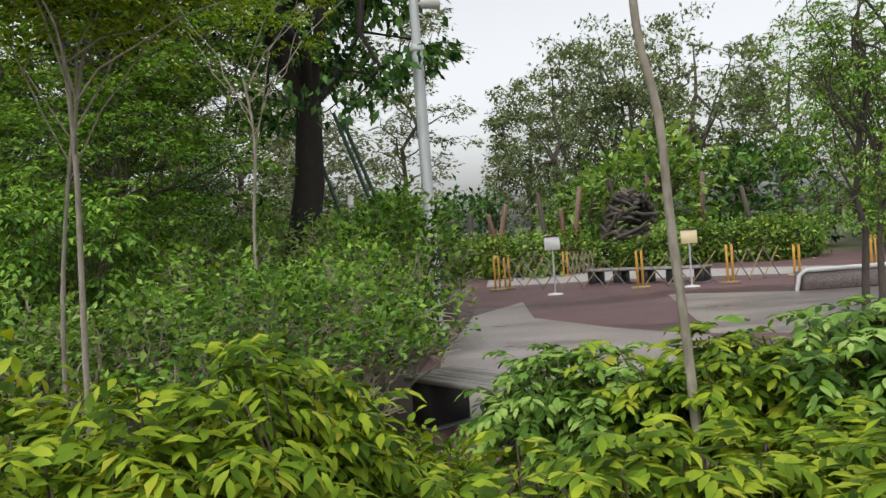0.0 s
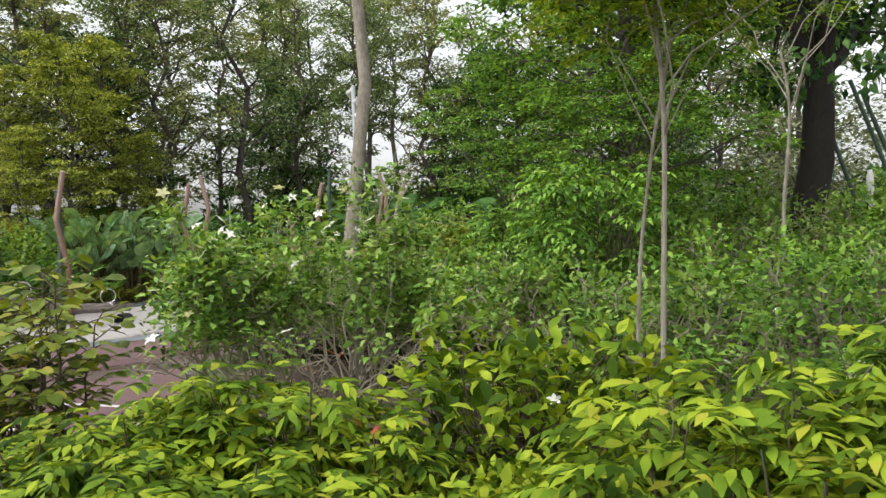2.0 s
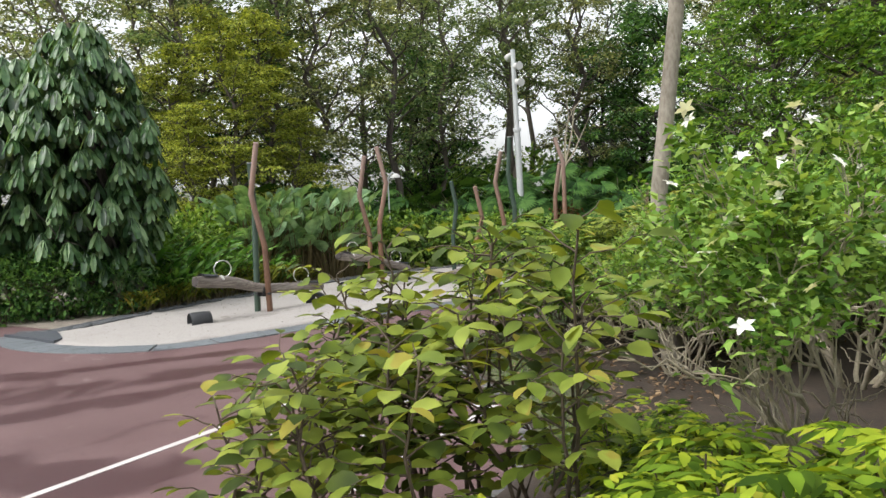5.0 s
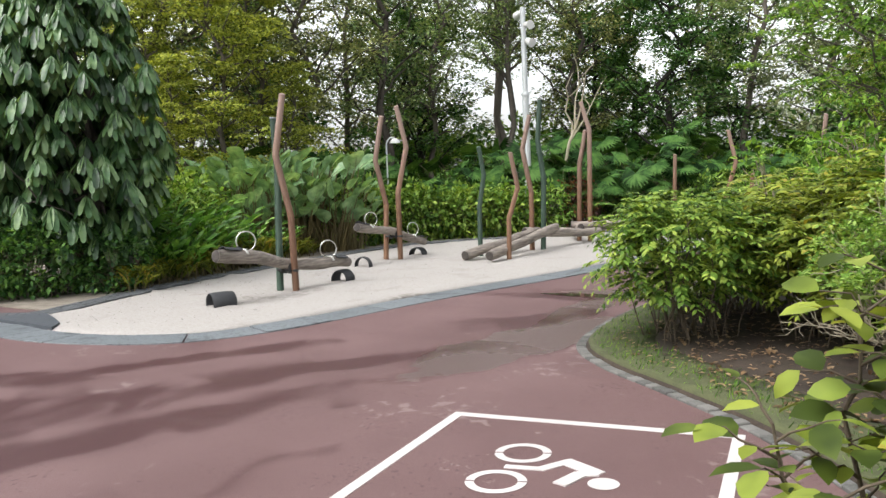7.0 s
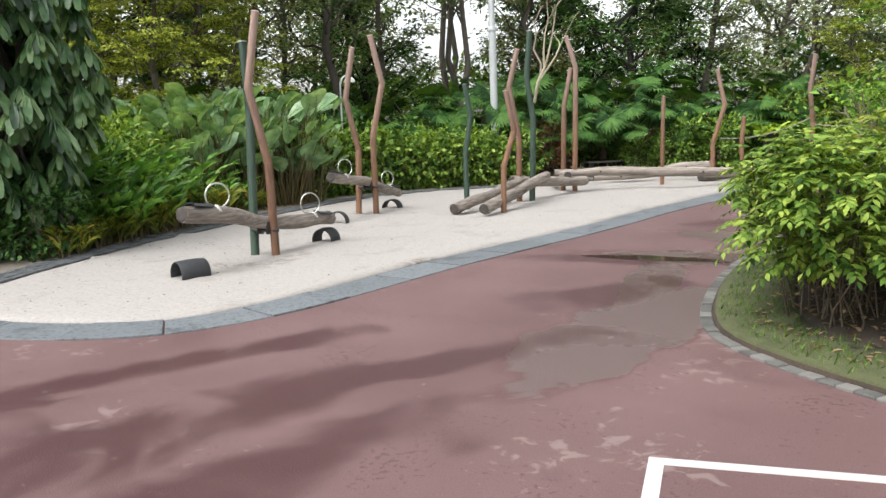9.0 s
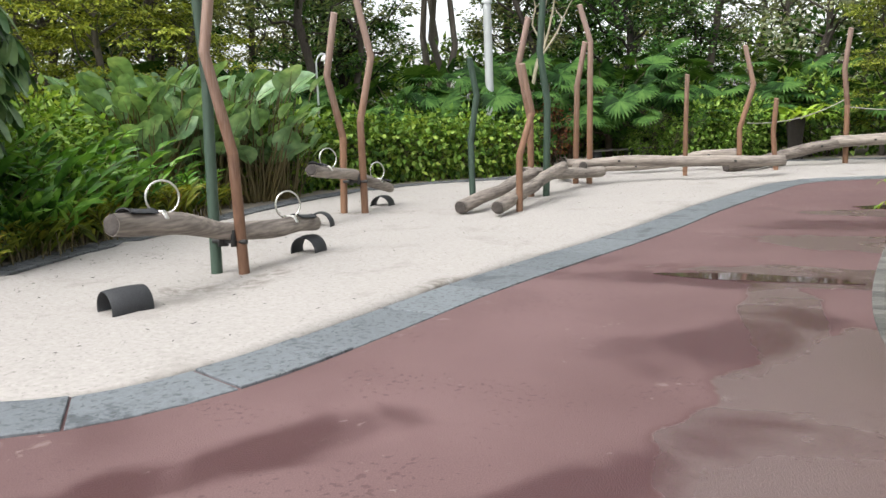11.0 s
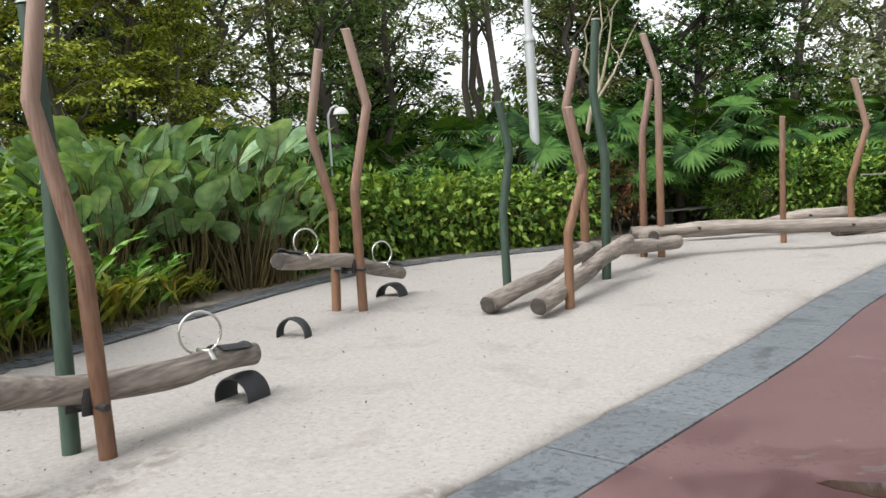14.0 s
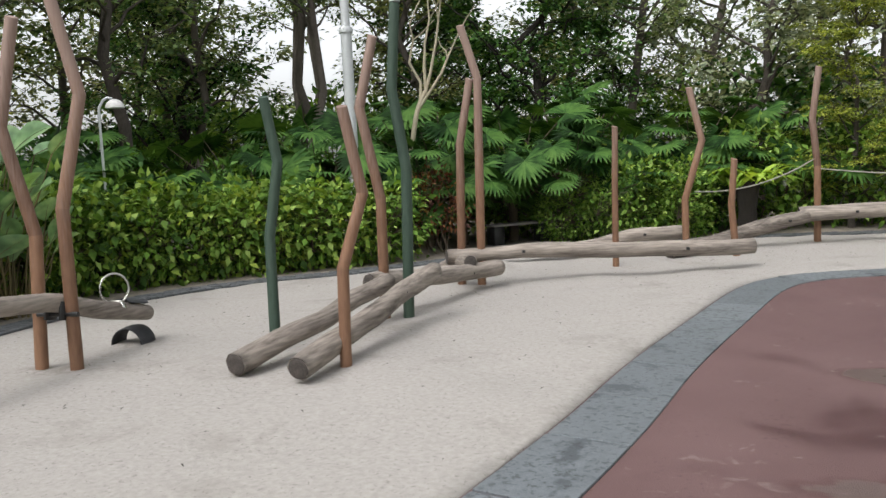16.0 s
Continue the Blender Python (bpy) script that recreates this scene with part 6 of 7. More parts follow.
for k, (x, y, s, t) in enumerate([(-20.6, 9.9, 1.0, 0), (-21.6, 10.9, 1.1, 0), (-19.9, 8.4, 0.9, 1), (-22.6, 11.5, 1.2, 0), (-18.9, 6.8, 0.75, 1), (-20.2, 6.3, 0.8, 1), (-19.4, 6.0, 0.7, 1), (-18.5, 7.6, 0.6, 1), (-23.2, 14, 1.2, 1), (-23, 16, 1.2, 1), (-22.4, 18.2, 1.2, 1), (-20.6, 20.3, 1.1, 1), (-17.2, 24.6, 1.1, 0), (-15.2, 25.2, 1.1, 0), (-13.8, 24.6, 0.85, 0), (-14.5, 23.6, 0.85, 0), (-13.75, 24.0, 0.7, 0), (-15.6, 23.4, 0.6, 0), (-12.2, 26.2, 1.2, 0), (-10.2, 26.6, 1.2, 0), (-8.2, 26.8, 1.2, 1), (-6, 27, 1.2, 0), (-19, 23.5, 1.1, 1), (-21.5, 22, 1.2, 1), (-13.4, 25.4, 0.75, 1)]):
    put(green_mass[t], x, y, 55 * k, s, 1.0, -0.05)
palms = [fan_palm(350 + k, 34, 2.1, 0.5, "dark green fan palm with pleated round leaves") for k in range(2)]
for k, (x, y, s) in enumerate([(-20.9, 20.2, 1.15), (-19.7, 21.3, 1.2), (-18.2, 22.6, 1.15), (-16.8, 23.6, 1.2), (-15.7, 24.0, 1.15), (-22.8, 18.4, 1.2), (-18.9, 24.6, 1.4), (-16.4, 25.8, 1.4), (-13.6, 26.2, 1.2), (-20.6, 23, 1.3), (-11.4, 27.2, 1.2), (-22.6, 15.2, 1.2), (-17.6, 22.9, 0.9)]):
    put(palms[k % 2], x, y, 77 * k, s, 1.0, -0.05)
fern = strap_clump(360, 44, 0.9, 0.075, "bird's-nest fern with long bright green blades", LEAF_FERN, "nest_fern", tall=0.1)
put(fern, -12.42, 24.5, 0, 1.15, 1.0, 0.95)
fernfoot = Geo()
tube(fernfoot, [(-12.42, 24.5, -0.1), (-12.42, 24.5, 0.5), (-12.42, 24.5, 1.03)], [0.2, 0.17, 0.24], 10)
tagged(part("fern_stump", fernfoot, BARK_DARK, None, "dark stump that carries the nest fern"), category="stump")

# umbrella tree with hanging leaf heads
umb = tree("umbrella_tree", 400, 5.8, 0.14, 1.35, 0.04, 560, 10, 0.4, LEAF_UMB, BARK, "dense umbrella tree with hanging dark glossy leaf heads", style="whorl", hollow=0.5, uneven=0.9)
put(umb, -19.2, 7.85, 30, 1.0, 1.0, -0.05)
umb_b = tree("umbrella_tree", 401, 5.2, 0.14, 2.5, 0.16, 900, 10, 0.42, LEAF_UMB, BARK, "broad umbrella tree with hanging leaf heads behind the gate", style="whorl", hollow=0.7, uneven=0.9)
put(umb_b, -21.9, 6.2, 140, 1.1, 1.02, -0.05)

# ---- woods ----
# the plaza and back-of-wood kinds wear leaf colours with haze painted in
kinds = [
    tiered_tree("woodland_tree", 410, 13, 0.13, 2.4, 0.22, 30, 4, 60, 0.155, LEAF_OLIVE, BARK, "tall slim woodland tree with olive foliage", pad=0.62, flat=0.45, taper=0.3),
    tiered_tree("woodland_tree", 411, 15, 0.15, 2.6, 0.26, 26, 4, 64, 0.165, LEAF_WOOD, BARK, "tall woodland tree with open green crown", pad=0.7, flat=0.45, taper=0.3),
    tiered_tree("woodland_tree", 412, 9, 0.14, 2.7, 0.1, 34, 4, 64, 0.17, LEAF_DARK, BARK_DARK, "dense dark green woodland tree", pad=0.68, flat=0.45, taper=0.5),
    tiered_tree("woodland_tree", 413, 8.6, 0.09, 2.3, 0.12, 40, 5, 80, 0.105, LEAF_FOREST_YELLOW, BARK, "young yellow-green tree in front of the wood", pad=0.5, flat=0.16, hang=0.25, taper=0.75),
    tree("woodland_tree", 414, 11, 0.2, 3.6, 0.16, 110, 70, 0.24, LEAF_HAZE_FAR, BARK, "broad grey-green tree beyond the plaza, haze painted into its leaf colour", limbs=14, hollow=0.5, clump=0.85),
    tiered_tree("woodland_tree", 415, 14, 0.15, 3.2, 0.12, 30, 4, 48, 0.25, LEAF_HAZE, BARK, "tree at the back of the wood with haze painted into its leaf colour", pad=0.85, flat=0.5, taper=0.3),
    tiered_tree("woodland_tree", 416, 15, 0.15, 2.8, 0.44, 24, 4, 64, 0.165, LEAF_WOOD, BARK, "tall bare-stemmed woodland tree with a high crown", pad=0.7, flat=0.45, taper=0.3),
]
# trees with x over 21 or y under -5 are unseen, added to enclose the light
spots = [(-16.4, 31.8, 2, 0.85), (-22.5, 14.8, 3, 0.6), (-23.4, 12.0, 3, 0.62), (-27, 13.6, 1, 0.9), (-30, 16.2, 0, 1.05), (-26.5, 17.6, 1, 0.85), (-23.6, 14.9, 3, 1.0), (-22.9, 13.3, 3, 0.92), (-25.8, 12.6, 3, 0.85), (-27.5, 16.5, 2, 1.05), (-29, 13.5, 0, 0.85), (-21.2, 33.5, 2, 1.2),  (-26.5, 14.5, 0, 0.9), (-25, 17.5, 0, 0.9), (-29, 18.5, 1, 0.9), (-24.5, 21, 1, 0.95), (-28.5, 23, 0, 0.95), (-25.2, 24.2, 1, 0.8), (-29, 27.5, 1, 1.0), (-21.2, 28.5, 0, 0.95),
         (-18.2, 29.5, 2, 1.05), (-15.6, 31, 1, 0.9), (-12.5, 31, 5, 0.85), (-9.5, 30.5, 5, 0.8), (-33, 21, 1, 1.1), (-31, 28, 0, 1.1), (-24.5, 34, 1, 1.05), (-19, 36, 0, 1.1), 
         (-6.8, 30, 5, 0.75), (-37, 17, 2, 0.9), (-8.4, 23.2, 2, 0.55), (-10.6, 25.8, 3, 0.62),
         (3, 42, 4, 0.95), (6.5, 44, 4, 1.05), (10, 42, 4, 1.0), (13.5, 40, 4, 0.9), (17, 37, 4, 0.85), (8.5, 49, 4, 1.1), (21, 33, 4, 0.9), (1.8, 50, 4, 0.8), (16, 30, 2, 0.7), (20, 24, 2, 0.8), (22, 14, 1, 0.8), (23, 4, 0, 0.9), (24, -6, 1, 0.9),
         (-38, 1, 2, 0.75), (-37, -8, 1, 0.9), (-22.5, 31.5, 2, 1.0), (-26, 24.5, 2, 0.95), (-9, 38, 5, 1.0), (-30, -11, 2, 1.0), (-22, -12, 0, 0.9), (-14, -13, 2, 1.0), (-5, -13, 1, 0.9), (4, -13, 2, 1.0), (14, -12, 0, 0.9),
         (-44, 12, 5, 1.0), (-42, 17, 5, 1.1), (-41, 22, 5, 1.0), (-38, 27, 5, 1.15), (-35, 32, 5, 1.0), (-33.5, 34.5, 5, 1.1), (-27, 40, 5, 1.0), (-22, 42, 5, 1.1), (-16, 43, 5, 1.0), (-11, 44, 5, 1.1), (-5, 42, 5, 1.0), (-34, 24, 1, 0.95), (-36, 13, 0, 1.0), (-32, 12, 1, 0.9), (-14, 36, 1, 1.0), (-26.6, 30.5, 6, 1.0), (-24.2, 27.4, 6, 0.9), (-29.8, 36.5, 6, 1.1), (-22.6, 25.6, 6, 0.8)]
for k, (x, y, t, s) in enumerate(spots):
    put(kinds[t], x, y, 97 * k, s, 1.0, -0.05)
for k in range(32):
    a = radians(-22 + 5.75 * k)
    r = 30 + 5 * math.sin(k * 1.7)
    put(green_mass[k % 2], -8 + r * math.cos(a), 12 + r * 0.85 * math.sin(a), 31 * k, 2.2 + 0.4 * math.sin(k), 0.95, -0.05)

# ---- single trees near the bed ----
big = tree("mature_tree", 430, 12, 0.3, 3.4, 0.26, 80, 95, 0.22, LEAF_DARK, BARK_DARK, "large tree with thick near-black trunk and drooping leaves", limbs=14, hollow=0.35, clump=0.75, droop=0.6, lean=0.01)
put(big, -3.7, 15.06, 20, 1.0, 1.0, -0.05)
pale = tree("tall_trunk_tree", 431, 15, 0.08, 2.6, 0.55, 50, 90, 0.2, LEAF_OLIVE, BARK_PALE, "tall tree with a straight pale grey trunk in the bed", limbs=10, hollow=0.3, clump=0.7, lean=0.0)
put(pale, -6.87, 7.47, 0)
feather = tiered_tree("feathery_tree", 432, 6.8, 0.09, 2.6, 0.32, 40, 5, 85, 0.1, LEAF_FEATHER, BARK, "feathery mid green tree with layered fine foliage", pad=0.55, flat=0.14, hang=0.3, taper=0.5)
put(feather, -5.4, 11.6, 10)
put(feather, -4.7, 10.0, 130, 0.62, 0.9)
put(feather, -6.4, 14.2, 40, 1.1)
put(feather, -7.6, 12.6, 210, 0.72)
bare_rng = np.random.default_rng(440)
bare = Geo()
stem = smooth_line([(0, 0, -0.1), (0.05, 0.02, 1.3), (0.25, 0.1, 2.6), (0.45, 0.22, 3.1)], 0.2)
tube(bare, stem, np.linspace(0.065, 0.045, len(stem)), 8)
for k, tip in enumerate([(0.75, 0.35, 4.7), (0.2, 0.1, 4.3), (1.0, 0.45, 4.0), (0.45, 0.4, 4.9)]):
    lim = bent(stem[-1 - k % 3], tip, bare_rng, 0, 0.035, 5)
    tube(bare, lim, [0.036, 0.03, 0.024, 0.018, 0.011], 6)
    for q in (3, 4):
        e = lim[q] + bare_rng.normal(0, 0.18, 3) + (0.05, 0, 0.4)
        tube(bare, bent(lim[q], e, bare_rng, 0, 0.03, 4), [0.016, 0.014, 0.012, 0.008], 5)
bare_tree = tagged(new("bare_tree"), "bare pale-barked frangipani with stubby forked branches", "tree")
part("trunk", bare, BARK_CREAM, bare_tree)
bare_tree.location = (-18.4, 22.05, 0)


# ---- gate and fence ----
def gate():
    root = tagged(new("wooden_gate"), "closed brown wooden gate with dark slats beside a square post", "gate")
    root.matrix_basis = pose(-20.02, 4.93, 0, 0, 0, math.degrees(math.atan2(-1.0, -0.26)))
    for x in (0.06, 1.36):
        g = Geo()
        box_geo(g, pose(x, 0, 0.62), 0.1, 0.06, 1.06)
        part("stile", g, GATE_WOOD, root)
    for z in (0.16, 1.1):
        g = Geo()
        box_geo(g, pose(0.71, 0, z), 1.2, 0.05, 0.1)
        part("rail", g, GATE_WOOD, root)
    g = Geo()
    box_geo(g, pose(0, 0, 0.53), 0.045, 0.022, 1.0, 0.004)
    slat = part("slat", g, BARK_DARK, root, "dark narrow slat")
    slat.location = (0.16, 0.04, 0.09)
    for k in range(1, 10):
        c = slat.copy()
        scene.collection.objects.link(c)
        c.location = (0.16 + 0.122 * k, 0.04, 0.09)
    return root


def square_post(x, y, h, w, material, label):
    g = Geo()
    box_geo(g, pose(x, y, h / 2 - 0.05, 0, 0, 15), w, w, h + 0.1, 0.012)
    return tagged(part("gate_post", g, material, None, label), category="post")


gate()
square_post(-19.98, 5.04, 1.66, 0.19, GATE_WOOD, "square brown wooden gate post")
square_post(-20.42, 3.4, 1.66, 0.19, GATE_WOOD, "square brown wooden gate post")
fence = tagged(new("picket_fence"), "dark pointed picket fence behind the gate", "fence")
fence.matrix_basis = pose(-21.6, 5.2, 0, 0, 0, 255)
g = Geo()
box_geo(g, pose(0, 0, 0.8), 0.06, 0.02, 1.62, 0.006)
first_picket = part("picket", g, BARK_DARK, fence)
for k in range(1, 20):
    c = first_picket.copy()
    scene.collection.objects.link(c)
    c.location = (0.22 * k, 0, 0.04 * math.sin(k * 1.9))
for z in (0.5, 1.25):
    g = Geo()
    box_geo(g, pose(2.1, 0.03, z), 4.4, 0.03, 0.06)
    part("rail", g, BARK_DARK, fence)

# ---- plaza ----
# slabs a and b paint the wet ground's reflection as a pale colour
polygon_slab("pale_paving_a", [(-0.9, 7.6), (2.0, 7.4), (2.4, 11.4), (1.4, 12.6), (0.3, 14.5), (0.2, 17.4), (-0.75, 15.4), (-1.0, 11.0)], 0.004, 0.02, CONCRETE, "wet paving of the plaza with its sky sheen painted pale", "pavement")
polygon_slab("pale_paving_b", [(3.04, 17.0), (2.45, 11.5), (5, 10.5), (8, 12), (8, 16), (5.1, 16)], 0.004, 0.02, CONCRETE, "wet paving of the plaza with its sky sheen painted pale", "pavement")
polygon_slab("pale_paving_c", [(-0.6, 22.2), (3.0, 21.6), (7, 19.6), (8, 21.4), (3, 25), (-0.6, 25)], 0.004, 0.02, SAND, "pale sand strip before the far bushes", "sand")


def bench(x, y, turn, length, depth, height, legs, slats, label):
    root = tagged(new("bench"), label, "bench")
    root.matrix_basis = pose(x, y, 0, 0, 0, turn)
    w = depth / slats
    for k in range(slats):
        g = Geo()
        box_geo(g, pose(length / 2, -depth / 2 + w * (k + 0.5), height - 0.02), length, w - 0.012, 0.04, 0.006)
        part("slat", g, DECK, root)
    for k in range(legs):
        lx = 0.14 + (length - 0.28) * k / max(1, legs - 1)
        g = Geo()
        box_geo(g, pose(lx, 0, (height - 0.042) / 2), 0.26 if legs < 3 else 0.22, depth * 0.8, height - 0.042, 0.01)
        leg = part("leg", g, BLACK_METAL, root, "dark slab leg")
        g = Geo()
        box_geo(g, pose(lx, 0, 0.012), 0.32, depth * 0.86, 0.024, 0.006)
        part("foot_plate", g, SLAB, leg)
    return root


bench(-0.86, 7.62, -46, 2.1, 0.55, 0.43, 3, 6, "low bench with grey slats and dark slab legs by the bed")
bench(2.0, 20.85, -33, 2.9, 0.6, 0.36, 5, 5, "long low bench with grey slats on dark block legs")
bench(-17.0, 22.75, 50, 2.4, 0.4, 0.42, 3, 4, "old grey bench in front of the fan palms")


def sign(x, y, top, material, label):
    root = tagged(new("stand_sign"), label, "sign", "standing signs")
    root.location = (x, y, 0)
    g = Geo()
    tube(g, [(0, 0, 0.0), (0, 0, 0.02), (0, 0, 0.035)], [0.17, 0.165, 0.06], 20)
    part("base", g, WHITE_PAINT, root, "round white base")
    g = Geo()
    tube(g, [(0, 0, 0.02), (0, 0, top - 0.3)], 0.02, 10)
    part("pole", g, GALV, root)
    g = Geo()
    box_geo(g, pose(0, 0, top - 0.15, -8), 0.34, 0.02, 0.3, 0.006)
    board = part("board", g, material, root, "blank pale board")
    g = Geo()
    box_geo(g, pose(0, 0.002, top - 0.0, -8), 0.36, 0.03, 0.025, 0.004)
    part("clip", g, BLACK_METAL, board)
    return root


CREAM = surface("cream_board", (0.60, 0.50, 0.28), (0.74, 0.64, 0.40), 3, 60, 0.6, 0.05)
sign(0.96, 18.66, 1.28, WHITE_PAINT, "white notice board on a thin pole with round base")
sign(3.82, 18.29, 1.22, CREAM, "cream notice board on a thin pole with round base")


def barrier_post(x, y, h):
    root = tagged(new("barrier_post"), "yellow painted wooden barrier post on a cross foot", "barrier", "yellow barrier posts")
    root.location = (x, y, 0)
    for dx in (-0.055, 0.055):
        g = Geo()
        box_geo(g, pose(dx, 0, h / 2), 0.05, 0.04, h, 0.005)
        part("upright", g, YELLOW, root)
    g = Geo()
    box_geo(g, pose(0, 0, 0.03), 0.4, 0.07, 0.06, 0.006)
    part("foot", g, BAMBOO, root)
    return root


for x, y, h in ((2.8, 18.6, 0.84), (4.64, 18.33, 0.84), (1.66, 24.2, 0.72), (6.3, 19.1, 0.7), (-0.3, 20.7, 0.86), (-0.05, 20.9, 0.8), (7.9, 19.0, 0.8)):
    barrier_post(x, y, h)


def trellis(a, b, h, step, label):
    """An expanding lattice barrier: thin bars that cross."""
    root = tagged(new("lattice_barrier"), label, "barrier", "lattice barriers")
    root.location = (a[0], a[1], 0)
    d = np.array(b) - np.array(a)
    size = np.linalg.norm(d)
    d = d / size
    n = int(size / step)
    for k in range(n):
        for sg in (-1, 1):
            x0 = step * (k + 0.5 - sg * 0.55)
            x1 = step * (k + 0.5 + sg * 0.55)
            g = Geo()
            o = 0.012 * sg
            tube(g, [(d[0] * x0 - d[1] * o, d[1] * x0 + d[0] * o, 0.02), (d[0] * x1 - d[1] * o, d[1] * x1 + d[0] * o, h)], 0.014, 5)
            part("bar", g, BAMBOO if sg > 0 else DECK, root)
    return root


trellis((-0.2, 23.4), (1.6, 24.2), 0.66, 0.34, "expanding bamboo lattice barrier along the sand")
trellis((1.7, 24.2), (2.6, 24.4), 0.7, 0.12, "close bamboo lattice barrier along the sand")
trellis((-0.1, 20.8), (2.7, 18.75), 0.7, 0.55, "wide expanding lattice barrier between yellow posts")
trellis((2.9, 18.7), (4.55, 18.45), 0.72, 0.5, "wide expanding lattice barrier between yellow posts")
trellis((4.75, 18.5), (6.25, 19.2), 0.72, 0.42, "wide expanding lattice barrier between yellow posts")

heap = tagged(new("branch_hut"), "dark dome-shaped hut of stacked weathered branches", "hut")
heap.matrix_basis = pose(4.0, 26.6, 0) @ Matrix.Diagonal((1.05, 1.05, 1.3, 1))
hr = np.random.default_rng(500)
for k in range(170):
    a, e = hr.uniform(0, 6.283), hr.uniform(0.05, 1.0)
    r = 0.98 * math.sqrt(max(0.02, 1 - e ** 2)) * hr.uniform(0.8, 1.0)
    c = np.array([math.cos(a) * r, math.sin(a) * r, 0.1 + e * 1.75])
    t = np.array([-math.sin(a), math.cos(a), hr.normal(0, 0.3)]) * hr.uniform(0.25, 0.5) * (0.45 + 0.55 * r)
    g = Geo()
    tube(g, bent(c - t, c + t, hr, 0.0, 0.05, 4), [0.045, 0.05, 0.045, 0.03], 6)
    part("branch", g, (BARK_DARK, LOG_END, BARK)[k % 3], heap)
for k, (x, h) in enumerate([(-1.1, 2.1), (-0.4, 2.0), (0.0, 2.3), (1.3, 2.6), (2.0, 2.0), (2.55, 2.7), (3.75, 2.9), (4.9, 3.0), (6.7, 2.9), (8.1, 2.3)]):
    q = 0.12 * math.sin(k * 2.3)
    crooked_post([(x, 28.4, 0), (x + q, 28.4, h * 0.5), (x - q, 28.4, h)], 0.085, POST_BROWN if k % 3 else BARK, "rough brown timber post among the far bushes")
for k in range(12):
    put(hedges[k % 2], -2.2 + 1.0 * k, 25.6 + 0.5 * math.sin(k * 1.7), 37 * k, 1.05, 0.62 if k in (5, 6) else 0.85, -0.05)
slab_bench = tagged(new("kerb_bench"), "low white-edged curved bench on the plaza", "bench")
slab_bench.location = (5.9, 15.9, 0)
g = Geo()
tube(g, [(-0.78, 0, 0.0), (-0.72, 0, 0.28), (-0.6, 0, 0.37), (0, 0, 0.38), (0.9, 0, 0.38), (1.6, 0, 0.36)], 0.04, 8)
part("rim", g, WHITE_PAINT, slab_bench, "white tubular rim")
g = Geo()
box_geo(g, pose(0.45, 0.25, 0.17), 2.2, 0.45, 0.34, 0.03)
part("seat", g, CONCRETE, slab_bench)
right_tree = tree("airy_tree", 510, 5.6, 0.05, 1.25, 0.15, 260, 3, 0.065, LEAF_FEATHER, BARK, "thin airy tree with dark stem on the plaza", style="pinnate", limbs=16, hollow=0.2)
put(right_tree, 4.74, 12.3, 0, 1.0, 1.0, -0.05)
put(right_tree, 5.4, 13.2, 150, 1.0, 0.9, -0.05)
for a, b in (((-2.97, 15.2, 3.83), (-1.69, 15.4, -0.05)), ((-2.8, 15.25, 3.6), (-1.55, 15.5, -0.05)), ((-3.25, 15.15, 2.95), (-2.35, 15.3, -0.05))):
    g = Geo()
    tube(g, [a, b], 0.035, 8)
    tagged(part("tree_stake", g, POST_GREEN, None, "slanting green timber stake propping the tree"), category="stake", group="tree stakes")
g = Geo()
tube(g, [(-2.52, 13.77, -0.1), (-2.52, 13.77, 2.2), (-2.52, 13.77, 2.27)], [0.05, 0.05, 0.03], 12)
tagged(part("white_post", g, WHITE_PAINT, None, "slim white post beyond the shrubs"), category="post")

# ---- litter ----
lr = np.random.default_rng(600)
litter = Geo()
n = 2200
at = np.column_stack([lr.uniform(-9.3, -5.8, n), lr.uniform(4.6, 9.5, n), np.full(n, 0.075)])
def within(pts, ring):
    """Which points lie inside the closed ring."""
    ins = np.zeros(len(pts), bool)
    for (x0, y0), (x1, y1) in zip(ring, np.roll(ring, -1, axis=0)):
        cross = (y0 > pts[:, 1]) != (y1 > pts[:, 1])
        ins ^= cross & (pts[:, 0] < (x1 - x0) * (pts[:, 1] - y0) / (y1 - y0 + 1e-12) + x0)
    return ins


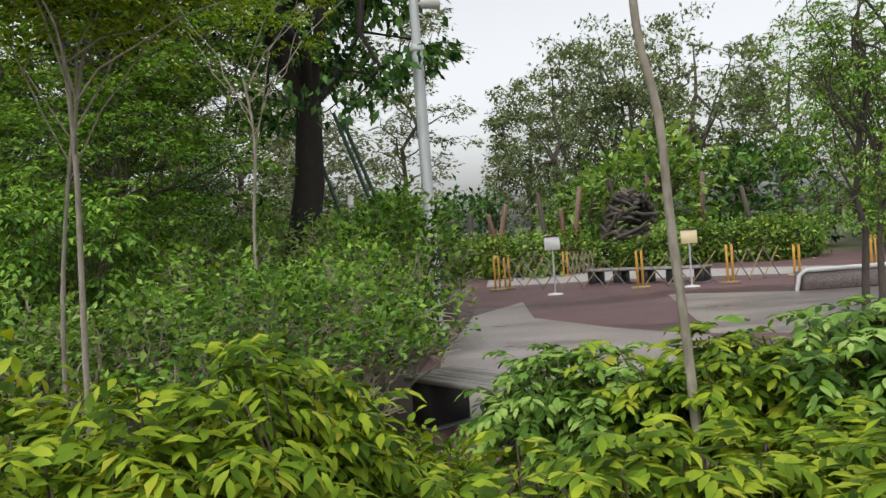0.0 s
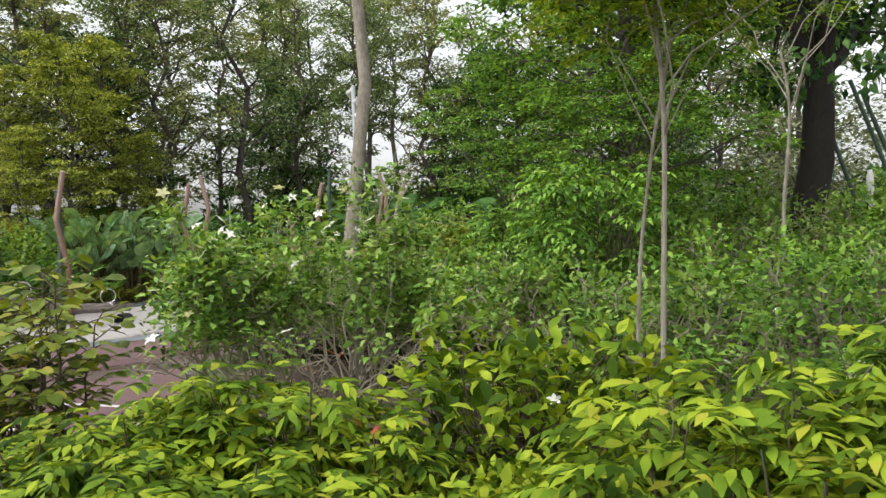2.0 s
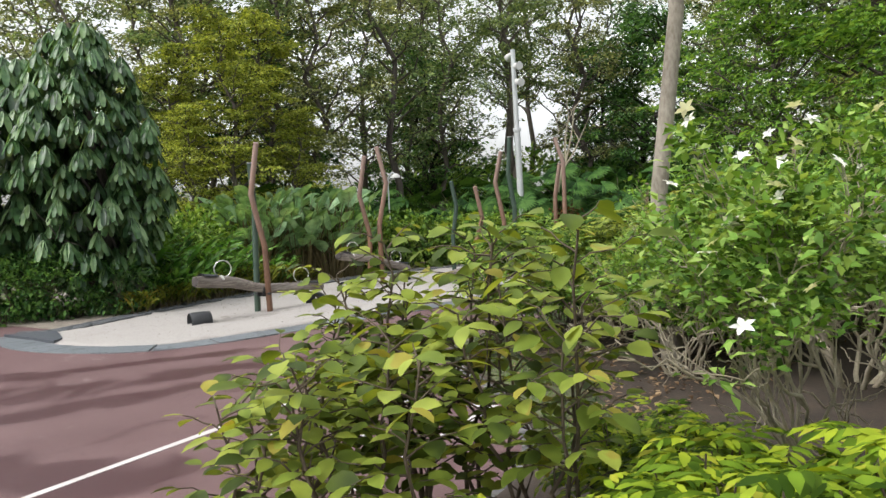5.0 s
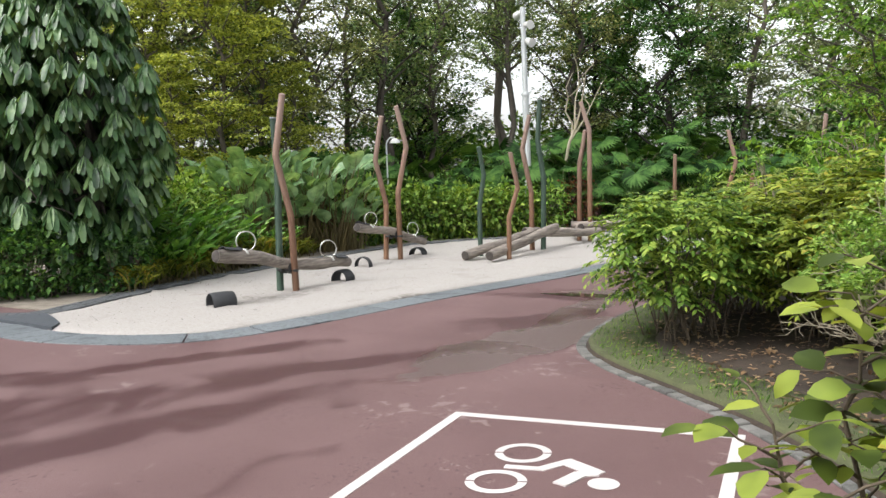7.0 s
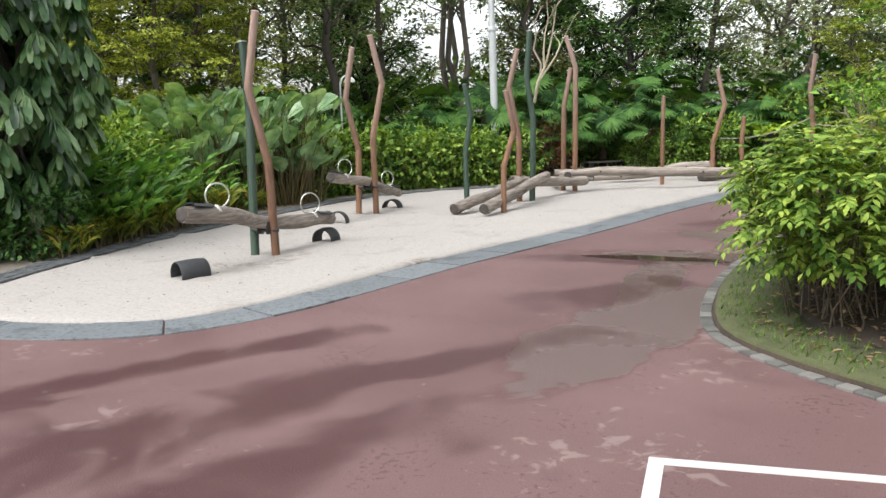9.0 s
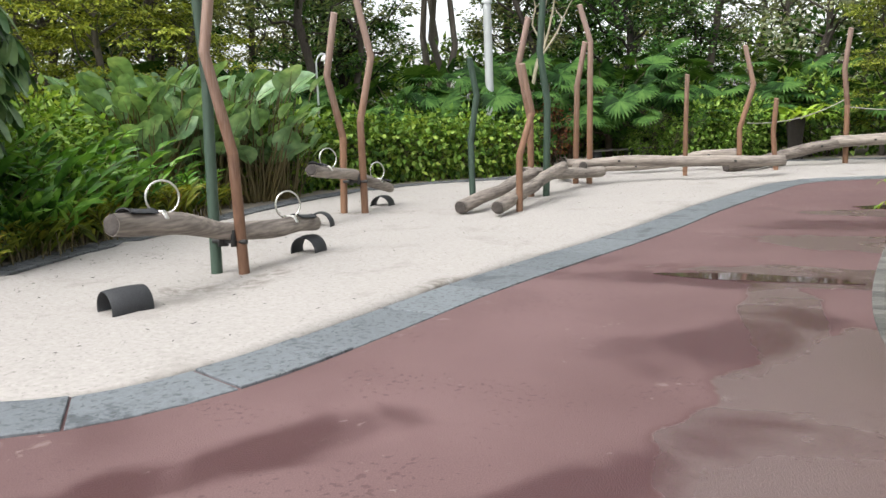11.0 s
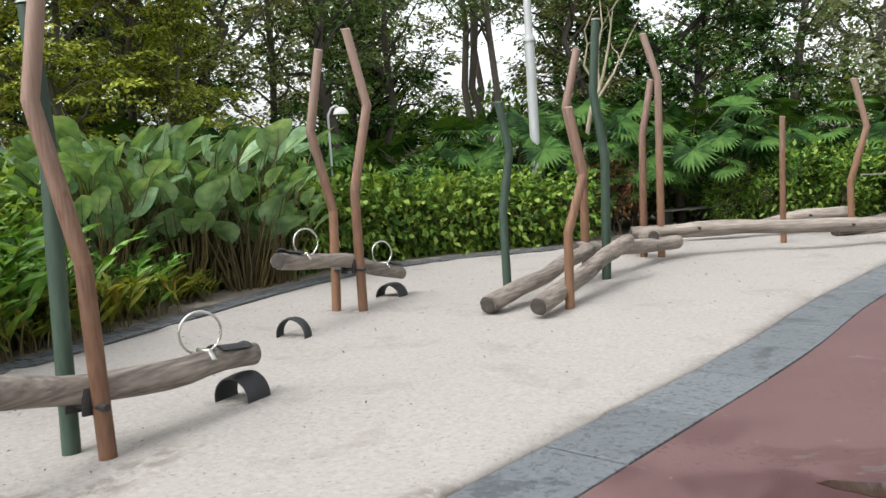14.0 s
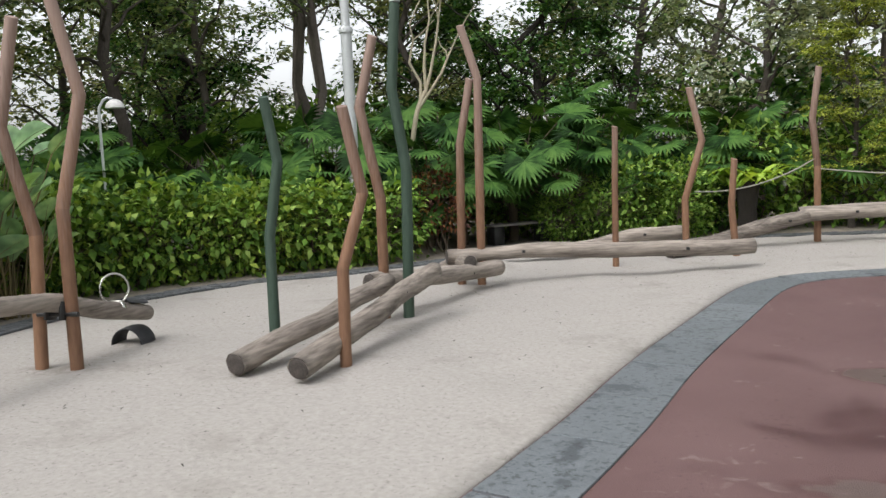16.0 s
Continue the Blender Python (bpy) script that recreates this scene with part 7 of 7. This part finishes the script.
bed_ring = np.vstack([offset_line(BED, -0.0)[::5] + 0.0, [(0, 3), (0, 12), (-6, 16)]])
at = at[within(at[:, :2] + np.array([-0.15, -0.15]), bed_ring)]
n = len(at)
leaves(litter, LEAF_6, at, np.column_stack([lr.normal(0, 1, (n, 2)), lr.normal(0, 0.1, n)]), np.tile((0, 0, 1.0), (n, 1)), lr.uniform(0.03, 0.08, n))
inside = part("leaf_litter", litter, LEAF_DEAD, None, "brown fallen leaves lying on the bed soil")
tagged(inside, category="leaves", kind="stuff")
crumbs = Geo()
k = lr.integers(0, len(KERB_IN), 900)
back_at = BACK[np.minimum((k * len(BACK) / len(KERB_IN)).astype(int), len(BACK) - 1)]
mix = lr.uniform(0.04, 0.95, 900)[:, None]
xy = KERB_IN[k] * (1 - mix) + back_at * mix
leaves(crumbs, LEAF_2, np.column_stack([xy, np.full(900, 0.05)]), np.column_stack([lr.normal(0, 1, (900, 2)), lr.normal(0, 0.15, 900)]), np.tile((0, 0, 1.0), (900, 1)), lr.uniform(0.012, 0.045, 900), 0.6)
tagged(part("sand_litter", crumbs, LOG_END, None, "dark bits of bark and twig on the sand"), category="litter", kind="stuff")

garden_lamp = tagged(new("garden_lamp"), "small curved garden lamp with a white dome shade", "lamp")
garden_lamp.location = (-21.6, 17.75, 0)
g = Geo()
tube(g, smooth_line([(0, 0, -0.1), (0, 0, 2.5), (0.03, 0.03, 2.85), (0.12, 0.1, 2.95), (0.2, 0.15, 2.9)], 0.08), 0.022, 8)
part("pole", g, GALV, garden_lamp)
g = Geo()
tube(g, [(0.2, 0.15, 2.92), (0.2, 0.15, 2.9), (0.2, 0.15, 2.85), (0.2, 0.15, 2.78)], [0.02, 0.08, 0.13, 0.15], 16)
part("shade", g, WHITE_PAINT, garden_lamp, "white dome shade")
tuft = Geo()
gl = offset_line(edge_line, 0.22)
k = lr.integers(0, len(gl), 5200)
nrm = unit(np.gradient(edge_line, axis=0))
base = gl[k] + np.stack([-nrm[k, 1], nrm[k, 0]], 1) * lr.uniform(-0.19, 0.4, (5200, 1)) * lr.uniform(0.5, 1.1, (5200, 1))
blade = (np.array([(-0.06, 0, 0), (0.06, 0, 0), (0, 1, -0.15)]), [(0, 1, 2)])
leaves(tuft, blade, np.column_stack([base, np.full(5200, 0.06)]), np.column_stack([lr.normal(0, 0.7, (5200, 2)), lr.uniform(0.4, 1.2, 5200)]), np.tile((0.3, 0.2, 1.0), (5200, 1)), lr.uniform(0.03, 0.075, 5200), 1.2)
tagged(part("grass", tuft, LEAF_MID, None, "short sparse grass along the bed edge"), category="grass", kind="stuff")
